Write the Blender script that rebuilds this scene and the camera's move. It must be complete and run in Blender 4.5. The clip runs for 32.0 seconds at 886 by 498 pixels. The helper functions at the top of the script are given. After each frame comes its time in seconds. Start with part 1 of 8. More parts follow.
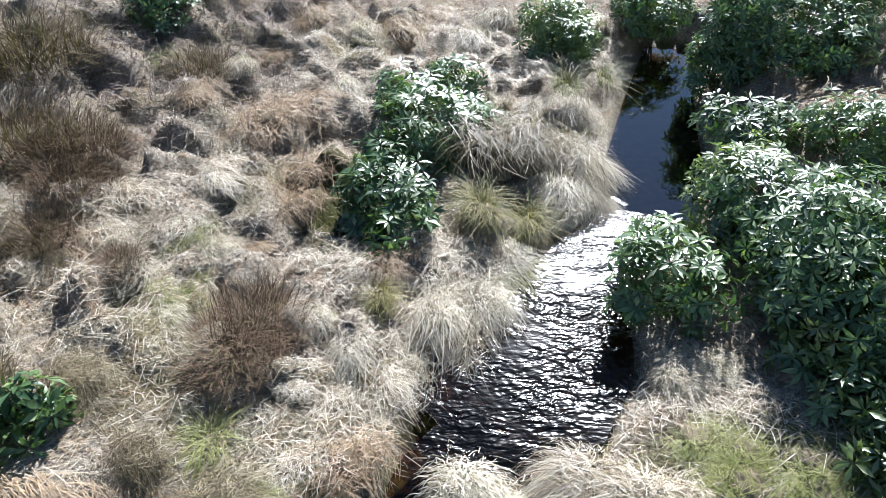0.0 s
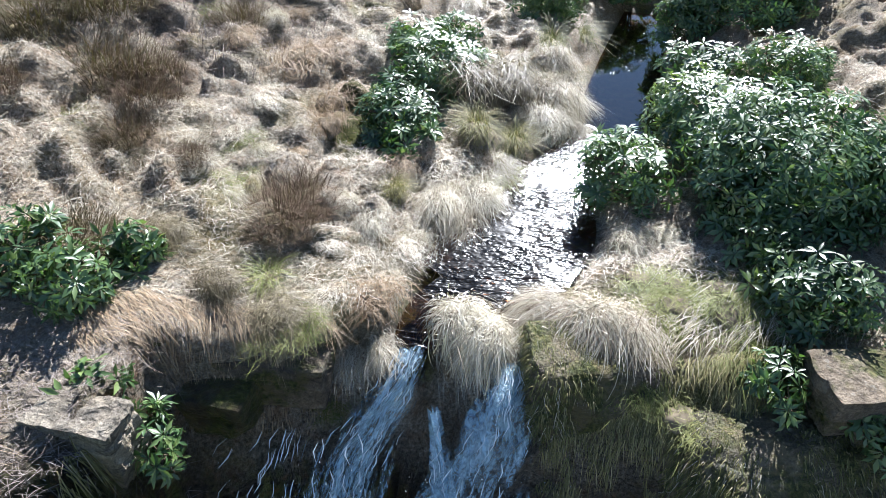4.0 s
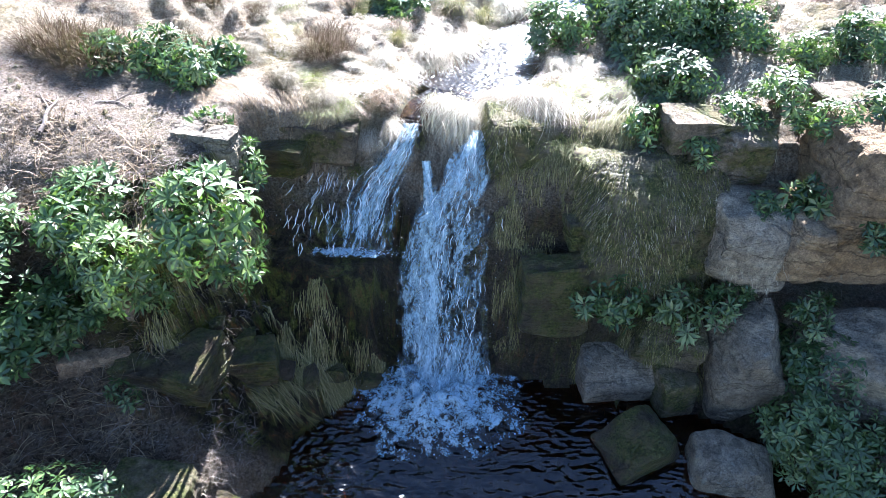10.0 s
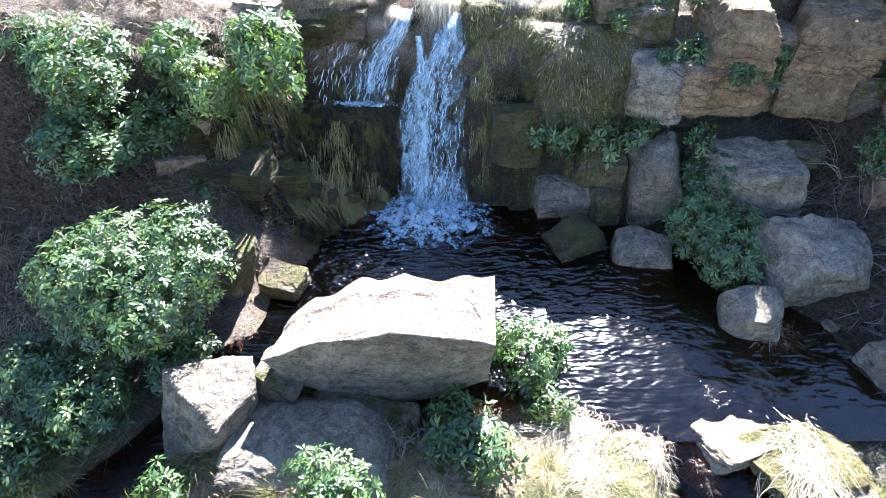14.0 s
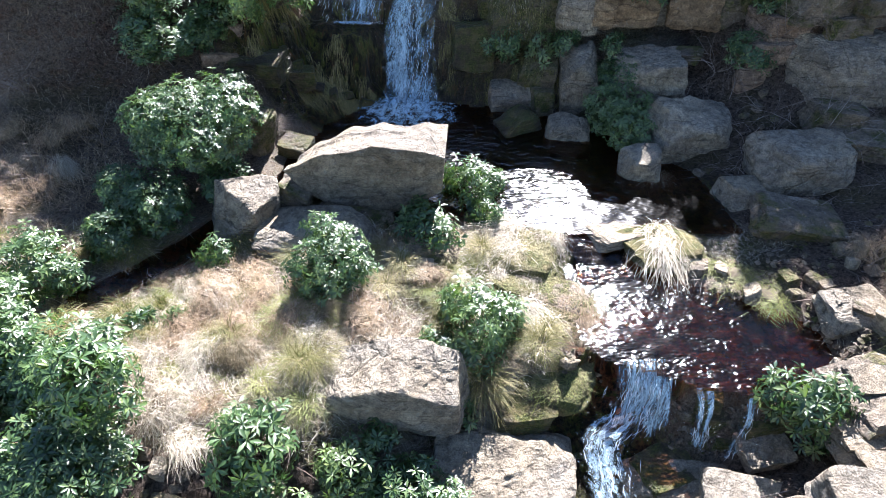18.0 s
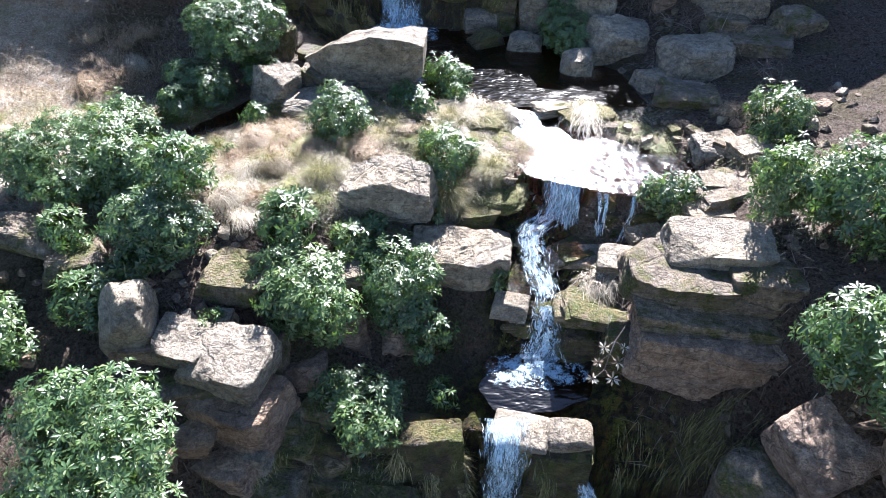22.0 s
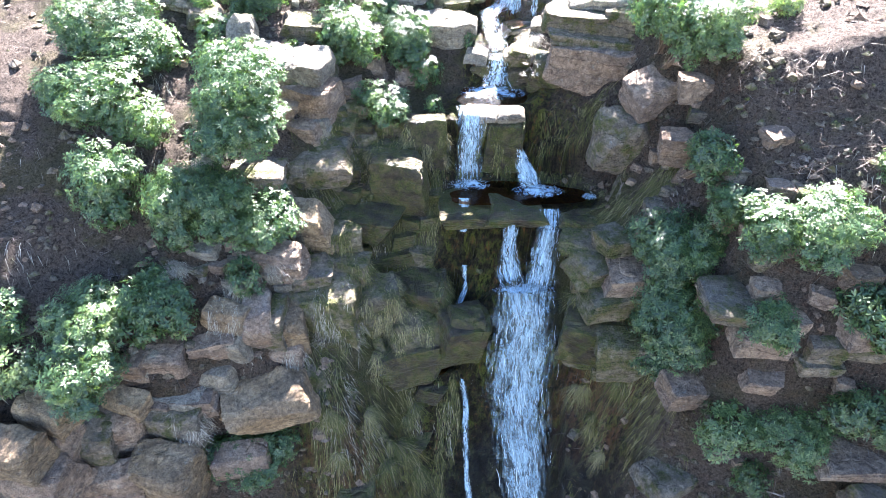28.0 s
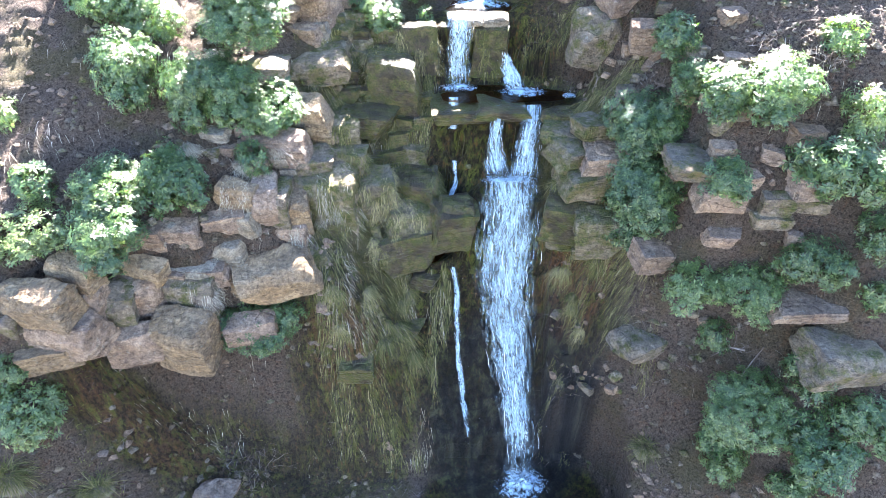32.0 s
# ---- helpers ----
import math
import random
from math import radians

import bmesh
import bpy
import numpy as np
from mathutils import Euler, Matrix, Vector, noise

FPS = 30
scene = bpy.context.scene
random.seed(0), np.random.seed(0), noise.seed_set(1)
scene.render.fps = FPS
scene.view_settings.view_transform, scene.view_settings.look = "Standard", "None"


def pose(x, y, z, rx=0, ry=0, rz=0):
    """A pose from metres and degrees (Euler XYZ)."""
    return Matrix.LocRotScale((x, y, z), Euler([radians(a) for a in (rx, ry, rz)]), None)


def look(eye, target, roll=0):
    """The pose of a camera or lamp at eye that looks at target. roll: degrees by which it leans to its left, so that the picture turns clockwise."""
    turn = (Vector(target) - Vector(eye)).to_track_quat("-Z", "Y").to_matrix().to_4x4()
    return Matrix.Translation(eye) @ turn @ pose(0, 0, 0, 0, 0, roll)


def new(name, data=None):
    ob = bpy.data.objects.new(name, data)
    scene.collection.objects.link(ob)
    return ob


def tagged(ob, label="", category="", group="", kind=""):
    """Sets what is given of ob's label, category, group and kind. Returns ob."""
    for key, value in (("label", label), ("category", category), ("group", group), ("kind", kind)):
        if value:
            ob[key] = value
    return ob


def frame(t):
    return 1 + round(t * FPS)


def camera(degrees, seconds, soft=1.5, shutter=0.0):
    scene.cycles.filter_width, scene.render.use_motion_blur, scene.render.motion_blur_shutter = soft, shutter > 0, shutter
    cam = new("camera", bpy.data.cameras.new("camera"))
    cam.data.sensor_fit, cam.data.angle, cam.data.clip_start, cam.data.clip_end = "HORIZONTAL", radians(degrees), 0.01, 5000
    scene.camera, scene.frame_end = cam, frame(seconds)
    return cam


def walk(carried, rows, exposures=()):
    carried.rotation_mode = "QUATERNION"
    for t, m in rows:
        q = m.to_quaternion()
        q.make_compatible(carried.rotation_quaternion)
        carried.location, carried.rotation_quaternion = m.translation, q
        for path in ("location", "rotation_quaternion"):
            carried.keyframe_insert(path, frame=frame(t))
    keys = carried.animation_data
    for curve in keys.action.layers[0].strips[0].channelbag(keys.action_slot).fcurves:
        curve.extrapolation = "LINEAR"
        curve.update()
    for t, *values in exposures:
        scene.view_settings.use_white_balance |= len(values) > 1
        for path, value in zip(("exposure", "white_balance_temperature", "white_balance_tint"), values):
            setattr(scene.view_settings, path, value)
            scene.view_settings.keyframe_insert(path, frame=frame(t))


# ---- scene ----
# ---- camera: flown level and backwards off the moor, out over the gorge ----
cam = camera(71.0, 32.0, soft=0.8)
ROWS = [
    (0.0, 0.000, -0.000, 9.023, 1.07, -39.02, 0.18),
    (0.5, 0.011, -0.261, 9.033, 1.06, -39.06, 0.17),
    (1.0, 0.010, -0.501, 9.037, 1.10, -39.08, 0.19),
    (1.5, -0.018, -0.768, 9.052, 1.18, -39.10, 0.22),
    (2.0, 0.018, -1.012, 9.065, 1.22, -39.10, 0.13),
    (2.5, 0.065, -1.309, 9.072, 1.23, -39.05, 0.09),
    (4.5, 0.057, -2.536, 9.065, 1.42, -39.29, 0.26),
    (5.0, 0.058, -2.888, 9.081, 1.47, -39.40, 0.28),
    (5.5, 0.054, -3.301, 9.077, 1.50, -39.40, 0.34),
    (6.0, 0.039, -3.637, 9.075, 1.47, -39.47, 0.35),
    (6.5, 0.045, -4.056, 9.065, 1.37, -39.50, 0.33),
    (7.0, 0.076, -4.406, 9.045, 1.35, -39.57, 0.36),
    (7.5, 0.113, -4.832, 9.008, 1.26, -39.59, 0.27),
    (8.0, 0.125, -5.207, 8.971, 1.03, -39.60, 0.16),
    (8.5, 0.148, -5.680, 8.934, 0.85, -39.64, 0.11),
    (9.0, 0.147, -6.103, 8.911, 0.63, -39.68, 0.05),
    (9.5, 0.143, -6.611, 8.882, 0.38, -39.69, -0.04),
    (10.0, 0.156, -7.056, 8.857, 0.28, -39.65, -0.08),
    (10.5, 0.169, -7.555, 8.824, 0.20, -39.67, -0.08),
    (11.0, 0.174, -7.989, 8.796, 0.13, -39.80, -0.14),
    (11.5, 0.147, -8.537, 8.774, -0.01, -40.04, -0.19),
    (12.0, 0.132, -9.069, 8.743, -0.12, -40.10, -0.28),
    (12.5, 0.146, -9.762, 8.709, -0.18, -40.17, -0.22),
    (13.0, 0.169, -10.386, 8.667, -0.21, -40.12, -0.18),
    (13.5, 0.217, -11.102, 8.640, -0.37, -40.16, -0.15),
    (15.5, 0.430, -13.801, 8.688, -0.35, -40.19, -0.12),
    (16.0, 0.444, -14.497, 8.676, -0.47, -40.09, -0.17),
    (16.5, 0.516, -15.289, 8.663, -0.46, -40.03, -0.16),
    (17.0, 0.646, -15.918, 8.670, -0.38, -39.97, -0.06),
    (17.5, 0.803, -16.582, 8.701, -0.37, -39.97, -0.05),
    (18.0, 0.998, -17.235, 8.728, -0.35, -39.97, -0.11),
    (18.5, 1.197, -17.867, 8.766, -0.36, -40.03, -0.15),
    (19.0, 1.357, -18.512, 8.795, -0.34, -39.99, -0.13),
    (19.5, 1.437, -19.189, 8.814, -0.33, -39.97, -0.13),
    (20.0, 1.446, -19.955, 8.816, -0.34, -39.95, -0.11),
    (20.5, 1.437, -20.773, 8.817, -0.29, -39.98, -0.07),
    (21.0, 1.454, -21.613, 8.819, -0.26, -40.05, -0.04),
    (21.5, 1.534, -22.467, 8.823, -0.21, -40.13, 0.03),
    (22.0, 1.639, -23.359, 8.799, -0.18, -40.15, 0.08),
    (22.5, 1.720, -24.230, 8.752, -0.18, -40.19, 0.12),
    (23.0, 1.794, -25.127, 8.721, -0.15, -40.21, 0.15),
    (23.5, 1.821, -26.035, 8.697, -0.25, -40.25, 0.06),
    (24.0, 1.805, -26.973, 8.692, -0.44, -40.33, -0.08),
    (24.5, 1.765, -28.017, 8.685, -0.65, -40.47, -0.19),
    (25.0, 1.723, -29.136, 8.665, -0.81, -40.60, -0.33),
    (25.5, 1.689, -30.315, 8.582, -0.88, -40.51, -0.29),
    (26.0, 1.648, -31.475, 8.462, -0.96, -40.59, -0.25),
    (26.5, 1.609, -32.626, 8.321, -0.97, -40.65, -0.20),
    (28.5, 1.675, -36.584, 7.721, -0.86, -40.73, 0.03),
    (29.0, 1.670, -37.381, 7.604, -0.90, -40.67, 0.08),
    (29.5, 1.632, -38.067, 7.546, -0.99, -40.75, 0.07),
    (30.0, 1.600, -38.616, 7.461, -1.03, -40.81, 0.09),
    (30.5, 1.625, -39.072, 7.331, -1.12, -40.78, 0.10),
    (31.0, 1.681, -39.458, 7.070, -1.21, -40.77, 0.13),
    (31.5, 1.730, -39.686, 6.573, -1.34, -40.81, 0.08),
    (32.0, 1.755, -39.849, 6.026, -1.42, -40.80, 0.08),
]
EXPOSURES = [(0.0, 1.45, 5850, 11), (6.0, 1.92, 5900, 12), (9.0, 2.54, 5750, 14), (12.0, 3.08, 5730, 17), (13.0, 3.1, 5830, 18), (16.0, 2.75, 5980, 17), (19.0, 2.2, 6000, 17), (23.0, 2.38, 5950, 18), (26.0, 3.0, 5950, 17), (29.0, 4.17, 6350, 18), (32.0, 4.54, 6480, 18)]
walk(cam, [(t, pose(x, y, z, 90 + pitch, roll, yaw)) for t, x, y, z, yaw, pitch, roll in ROWS], EXPOSURES)
# ---- light: low spring sun ahead of the camera, clear sky ----
SUN_UP, SUN_ROUND = 39.0, 13.5
world = bpy.data.worlds.new("world")
scene.world = world
world.use_nodes = True
wn, wl = world.node_tree.nodes, world.node_tree.links
wn.clear()
sky = wn.new("ShaderNodeTexSky")
sky.sky_type, sky.sun_disc = "NISHITA", False
sky.dust_density, sky.ozone_density, sky.altitude = 0.1, 2.5, 300.0
sky.sun_elevation, sky.sun_rotation = radians(SUN_UP), radians(SUN_ROUND)
sky_back, sky_out = wn.new("ShaderNodeBackground"), wn.new("ShaderNodeOutputWorld")
sky_back.inputs["Strength"].default_value = 0.052
wl.new(sky.outputs[0], sky_back.inputs[0])
wl.new(sky_back.outputs[0], sky_out.inputs[0])
sun_data = bpy.data.lights.new("sun", "SUN")
sun_data.energy, sun_data.angle, sun_data.color = 5.8, radians(0.55), (1.0, 0.97, 0.93)
sun = new("sun", sun_data)
up, rnd = radians(SUN_UP), radians(SUN_ROUND)
sun.matrix_world = look((60 * math.cos(up) * math.sin(rnd), 60 * math.cos(up) * math.cos(rnd), 60 * math.sin(up)), (0, 0, 0))

# ---- materials ----
def material(name, rough=0.8, spec=0.4):
    m = bpy.data.materials.new(name)
    m.use_nodes = True
    n, l = m.node_tree.nodes, m.node_tree.links
    b = n["Principled BSDF"]
    b.inputs["Roughness"].default_value = rough
    b.inputs["Specular IOR Level"].default_value = spec
    return m, n, l, b


def coords(n, l, kind="Object", scale=(1, 1, 1)):
    tc, mp = n.new("ShaderNodeTexCoord"), n.new("ShaderNodeMapping")
    mp.inputs["Scale"].default_value = scale
    l.new(tc.outputs[kind], mp.inputs["Vector"])
    return mp.outputs[0]


def fnoise(n, l, vec, scale, detail=5, rough=0.6, distort=0.0):
    t = n.new("ShaderNodeTexNoise")
    t.inputs["Scale"].default_value, t.inputs["Detail"].default_value = scale, detail
    t.inputs["Roughness"].default_value, t.inputs["Distortion"].default_value = rough, distort
    if vec is not None:
        l.new(vec, t.inputs["Vector"])
    return t.outputs["Fac"]


def ramp(n, l, fac, *stops):
    r = n.new("ShaderNodeValToRGB")
    e = r.color_ramp.elements
    while len(e) < len(stops):
        e.new(0.5)
    for k, (p, c) in zip(e, stops):
        k.position = p
        k.color = (*c, 1) if len(c) == 3 else c
    l.new(fac, r.inputs[0])
    return r.outputs[0]


def mix(n, l, fac, a, b, how="MIX"):
    k = n.new("ShaderNodeMix")
    k.data_type, k.blend_type = "RGBA", how
    for s, v in ((k.inputs[0], fac), (k.inputs[6], a), (k.inputs[7], b)):
        if isinstance(v, (int, float)):
            s.default_value = v
        elif isinstance(v, tuple):
            s.default_value = (*v, 1)
        else:
            l.new(v, s)
    return k.outputs[2]


def bump(n, l, b, height, strength=0.5, dist=0.02):
    k = n.new("ShaderNodeBump")
    k.inputs["Strength"].default_value, k.inputs["Distance"].default_value = strength, dist
    l.new(height, k.inputs["Height"])
    l.new(k.outputs[0], b.inputs["Normal"])


def attr(n, name):
    a = n.new("ShaderNodeAttribute")
    a.attribute_name = name
    return a.outputs["Fac"]


def rand_object(n):
    return n.new("ShaderNodeObjectInfo").outputs["Random"]


def rand_island(n):
    return n.new("ShaderNodeNewGeometry").outputs["Random Per Island"]


def stone(name, lo, mid, hi, moss=0.0, rough=0.85, lichen=0.0):
    """Gritstone: bedded, stained, with moss in patches on it."""
    m, n, l, b = material(name, rough, 0.35)
    geo = n.new("ShaderNodeNewGeometry").outputs["Position"]
    big = fnoise(n, l, geo, 0.9, 4, 0.6, 0.3)
    fine = fnoise(n, l, geo, 14, 6, 0.7)
    grain = fnoise(n, l, geo, 90, 3, 0.7)
    mp = n.new("ShaderNodeMapping")
    mp.inputs["Scale"].default_value = (0.6, 0.6, 9)
    l.new(geo, mp.inputs[0])
    bed = fnoise(n, l, mp.outputs[0], 1.2, 4, 0.65, 0.5)
    c = ramp(n, l, fine, (0.3, lo), (0.5, mid), (0.72, hi))
    c = mix(n, l, 0.55, c, ramp(n, l, big, (0.3, lo), (0.48, mid), (0.62, hi)))
    c = mix(n, l, 0.22, c, ramp(n, l, bed, (0.35, lo), (0.6, hi)))
    c = mix(n, l, 0.25, c, ramp(n, l, rand_object(n), (0, lo), (0.5, mid), (1, hi)))
    stain = ramp(n, l, fnoise(n, l, geo, 2.6, 6, 0.75, 0.8), (0.42, (1, 1, 1)), (0.58, (0, 0, 0)))
    c = mix(n, l, mix(n, l, 1.0, stain, (0.55, 0.55, 0.55), "MULTIPLY"), c, lo)
    cr = n.new("ShaderNodeTexVoronoi")
    cr.feature, cr.inputs["Scale"].default_value = "DISTANCE_TO_EDGE", 1.0
    wob = n.new("ShaderNodeVectorMath")
    wob.operation = "MULTIPLY_ADD"
    nt = n.new("ShaderNodeTexNoise")
    nt.inputs["Scale"].default_value, nt.inputs["Detail"].default_value = 3.0, 4
    l.new(geo, nt.inputs["Vector"])
    l.new(nt.outputs["Color"], wob.inputs[0])
    wob.inputs[1].default_value = (0.35, 0.35, 0.35)
    l.new(geo, wob.inputs[2])
    cm = n.new("ShaderNodeMapping")
    cm.inputs["Scale"].default_value = (0.7, 0.7, 1.5)
    l.new(wob.outputs[0], cm.inputs[0])
    l.new(cm.outputs[0], cr.inputs["Vector"])
    crack = ramp(n, l, cr.outputs["Distance"], (0.0, (0, 0, 0)), (0.035, (1, 1, 1)))
    some = ramp(n, l, fnoise(n, l, geo, 1.1, 3), (0.48, (0, 0, 0)), (0.56, (1, 1, 1)))
    crack = mix(n, l, some, (1, 1, 1), crack)
    line = mix(n, l, 1.0, some, ramp(n, l, cr.outputs["Distance"], (0.002, (0.45, 0.45, 0.45)), (0.010, (0, 0, 0))), "MULTIPLY")
    c = mix(n, l, line, c, tuple(k * .6 for k in lo))
    bm_ = n.new("ShaderNodeMapping")
    bm_.inputs["Scale"].default_value = (0.45, 0.45, 2.6)
    bm_.inputs["Rotation"].default_value = (0.05, 0.09, 0)
    l.new(wob.outputs[0], bm_.inputs[0])
    joint = fnoise(n, l, bm_.outputs[0], 1.0, 2, 0.4)
    seam = ramp(n, l, joint, (0.490, (0, 0, 0)), (0.498, (1, 1, 1)), (0.502, (1, 1, 1)), (0.510, (0, 0, 0)))
    side_on = n.new("ShaderNodeSeparateXYZ")
    l.new(n.new("ShaderNodeNewGeometry").outputs["True Normal"], side_on.inputs[0])
    flat = n.new("ShaderNodeMath")
    flat.operation = "ABSOLUTE"
    l.new(side_on.outputs[2], flat.inputs[0])
    seam = mix(n, l, 1.0, seam, ramp(n, l, flat.outputs[0], (0.35, (0.75, 0.75, 0.75)), (0.7, (0.0, 0.0, 0.0))), "MULTIPLY")
    c = mix(n, l, seam, c, tuple(k * .6 for k in lo))
    crack = mix(n, l, seam, crack, (0.2, 0.2, 0.2))
    tone = ramp(n, l, joint, (0.44, (0.84, 0.85, 0.88)), (0.56, (1.10, 1.05, 0.97)))
    c = mix(n, l, 0.7, c, tone, "MULTIPLY")
    blot = ramp(n, l, fnoise(n, l, geo, 6.5, 5, 0.75, 0.5), (0.36, (0.5, 0.5, 0.5)), (0.5, (1.0, 1.0, 1.0)), (0.64, (1.3, 1.27, 1.2)))
    c = mix(n, l, 0.9, c, blot, "MULTIPLY")
    speck = ramp(n, l, fnoise(n, l, geo, 38, 4, 0.8), (0.36, (0.55, 0.55, 0.55)), (0.5, (1.0, 1.0, 1.0)), (0.64, (1.25, 1.24, 1.2)))
    c = mix(n, l, 0.85, c, speck, "MULTIPLY")
    c = mix(n, l, ramp(n, l, grain, (0.35, (0.35, 0.35, 0.35)), (0.5, (0, 0, 0))), c, lo)
    if lichen:
        c = mix(n, l, ramp(n, l, fnoise(n, l, geo, 5.5, 5, 0.7), (0.6, (0, 0, 0)), (0.66, (lichen,) * 3)), c, (0.42, 0.42, 0.36))
    if moss:
        patch = ramp(n, l, fnoise(n, l, geo, 1.7, 6, 0.7), (0.5 - 0.25 * moss, (0, 0, 0)), (0.62 - 0.2 * moss, (1, 1, 1)))
        green = ramp(n, l, fnoise(n, l, geo, 22, 4), (0.3, (0.022, 0.028, 0.008)), (0.52, (0.075, 0.085, 0.022)), (0.75, (0.19, 0.18, 0.055)))
        green = mix(n, l, ramp(n, l, fnoise(n, l, geo, 3.7, 5, 0.7), (0.46, (0, 0, 0)), (0.6, (0.8, 0.8, 0.8))), green, (0.16, 0.125, 0.06))
        c = mix(n, l, patch, c, green)
    l.new(c, b.inputs["Base Color"])
    add = n.new("ShaderNodeMath")
    add.operation = "ADD"
    l.new(fine, add.inputs[0])
    l.new(bed, add.inputs[1])
    add2 = n.new("ShaderNodeMath")
    add2.operation = "MULTIPLY_ADD"
    l.new(crack, add2.inputs[0])
    add2.inputs[1].default_value = 0.5
    l.new(add.outputs[0], add2.inputs[2])
    bump(n, l, b, add2.outputs[0], 1.0, 0.11)
    return m


PALE = stone("pale_gritstone", (0.15, 0.122, 0.088), (0.36, 0.31, 0.235), (0.54, 0.485, 0.39), 0.0, 0.85, 0.4)
GRIT = stone("grey_gritstone", (0.10, 0.078, 0.055), (0.24, 0.195, 0.145), (0.40, 0.34, 0.265), 0.1, 0.85, 0.3)
TAN = stone("tan_gritstone", (0.13, 0.085, 0.048), (0.41, 0.29, 0.17), (0.58, 0.45, 0.30), 0.0, 0.85, 0.25)
RED = stone("pink_gritstone", (0.135, 0.088, 0.060), (0.34, 0.242, 0.172), (0.52, 0.41, 0.315), 0.0, 0.85, 0.3)
# DAMP: colour kept dark for a face in shade, besides its damp and moss
DAMP = stone("damp_mossy_gritstone", (0.06, 0.05, 0.032), (0.16, 0.135, 0.088), (0.30, 0.255, 0.18), 0.36, 0.6)
CUSHION = stone("moss_cushion", (0.09, 0.08, 0.035), (0.22, 0.20, 0.085), (0.40, 0.35, 0.19), 0.3, 0.9)
MOSS = stone("mossy_gritstone", (0.09, 0.072, 0.05), (0.24, 0.20, 0.14), (0.40, 0.345, 0.25), 0.36, 0.85)
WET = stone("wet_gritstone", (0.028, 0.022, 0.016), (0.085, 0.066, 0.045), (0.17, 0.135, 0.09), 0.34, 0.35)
STONE_WORDS = {DAMP.name: "damp gritstone under dark moss", CUSHION.name: "rock under a cushion of yellow-green moss", PALE.name: "pale sun-bleached gritstone", GRIT.name: "grey-brown gritstone", TAN.name: "tan gritstone with open joints", RED.name: "pinkish iron-stained gritstone", MOSS.name: "gritstone with yellow-green moss", WET.name: "dark wet mossy gritstone"}


def ground_material():
    m, n, l, b = material("hillside_ground", 0.95, 0.2)
    geo = n.new("ShaderNodeNewGeometry").outputs["Position"]
    big, mid_, fine = fnoise(n, l, geo, 0.5, 5), fnoise(n, l, geo, 3.5, 6, 0.7, 0.4), fnoise(n, l, geo, 28, 6, 0.75)
    patch = fnoise(n, l, geo, 8.5, 5, 0.75, 0.6)
    grass = ramp(n, l, fine, (0.3, (0.11, 0.085, 0.06)), (0.48, (0.42, 0.36, 0.28)), (0.70, (0.72, 0.65, 0.55)))
    grass = mix(n, l, ramp(n, l, mid_, (0.45, (0, 0, 0)), (0.7, (0.7, 0.7, 0.7))), grass, (0.26, 0.15, 0.075))
    grass = mix(n, l, ramp(n, l, big, (0.52, (0, 0, 0)), (0.68, (0.6, 0.6, 0.6))), grass, (0.20, 0.19, 0.06))
    soil = ramp(n, l, fine, (0.3, (0.05, 0.037, 0.029)), (0.55, (0.14, 0.105, 0.084)), (0.78, (0.29, 0.24, 0.20)))
    soil = mix(n, l, ramp(n, l, mid_, (0.5, (0, 0, 0)), (0.7, (0.55, 0.55, 0.55))), soil, (0.13, 0.09, 0.065))
    soil = mix(n, l, ramp(n, l, patch, (0.44, (0, 0, 0)), (0.62, (0.75, 0.75, 0.75))), soil, (0.15, 0.12, 0.095))
    soil = mix(n, l, ramp(n, l, patch, (0.36, (0.8, 0.8, 0.8)), (0.5, (0, 0, 0))), soil, (0.03, 0.021, 0.016))
    soil = mix(n, l, ramp(n, l, big, (0.5, (0, 0, 0)), (0.62, (0.55, 0.55, 0.55))), soil, (0.085, 0.08, 0.03))
    rock = ramp(n, l, fine, (0.3, (0.05, 0.038, 0.028)), (0.52, (0.13, 0.10, 0.075)), (0.75, (0.25, 0.20, 0.15)))
    rock = mix(n, l, ramp(n, l, mid_, (0.5, (0, 0, 0)), (0.66, (0.8, 0.8, 0.8))), rock, (0.17, 0.08, 0.042))
    rock = mix(n, l, ramp(n, l, patch, (0.36, (0.85, 0.85, 0.85)), (0.5, (0, 0, 0))), rock, (0.03, 0.022, 0.016))
    vor = n.new("ShaderNodeTexVoronoi")
    vor.feature, vor.inputs["Scale"].default_value = "DISTANCE_TO_EDGE", 2.3
    warp = n.new("ShaderNodeMapping")
    warp.inputs["Scale"].default_value = (1, .8, 2.2)
    l.new(geo, warp.inputs[0])
    l.new(warp.outputs[0], vor.inputs["Vector"])
    crack = ramp(n, l, vor.outputs["Distance"], (0.0, (0, 0, 0)), (0.06, (1, 1, 1)))
    mossc = ramp(n, l, fine, (0.3, (0.03, 0.035, 0.008)), (0.55, (0.09, 0.10, 0.02)), (0.75, (0.22, 0.20, 0.06)))
    wet = ramp(n, l, fine, (0.3, (0.012, 0.009, 0.007)), (0.6, (0.048, 0.035, 0.025)), (0.8, (0.11, 0.075, 0.05)))
    wet = mix(n, l, ramp(n, l, mid_, (0.46, (0, 0, 0)), (0.6, (0.8, 0.8, 0.8))), wet, (0.085, 0.094, 0.026))
    wet = mix(n, l, ramp(n, l, patch, (0.5, (0, 0, 0)), (0.68, (0.8, 0.8, 0.8))), wet, (0.085, 0.065, 0.035))
    wet = mix(n, l, attr(n, "iron"), wet, ramp(n, l, patch, (0.35, (0.07, 0.024, 0.012)), (0.6, (0.30, 0.11, 0.05))))
    tall = n.new("ShaderNodeMapping")
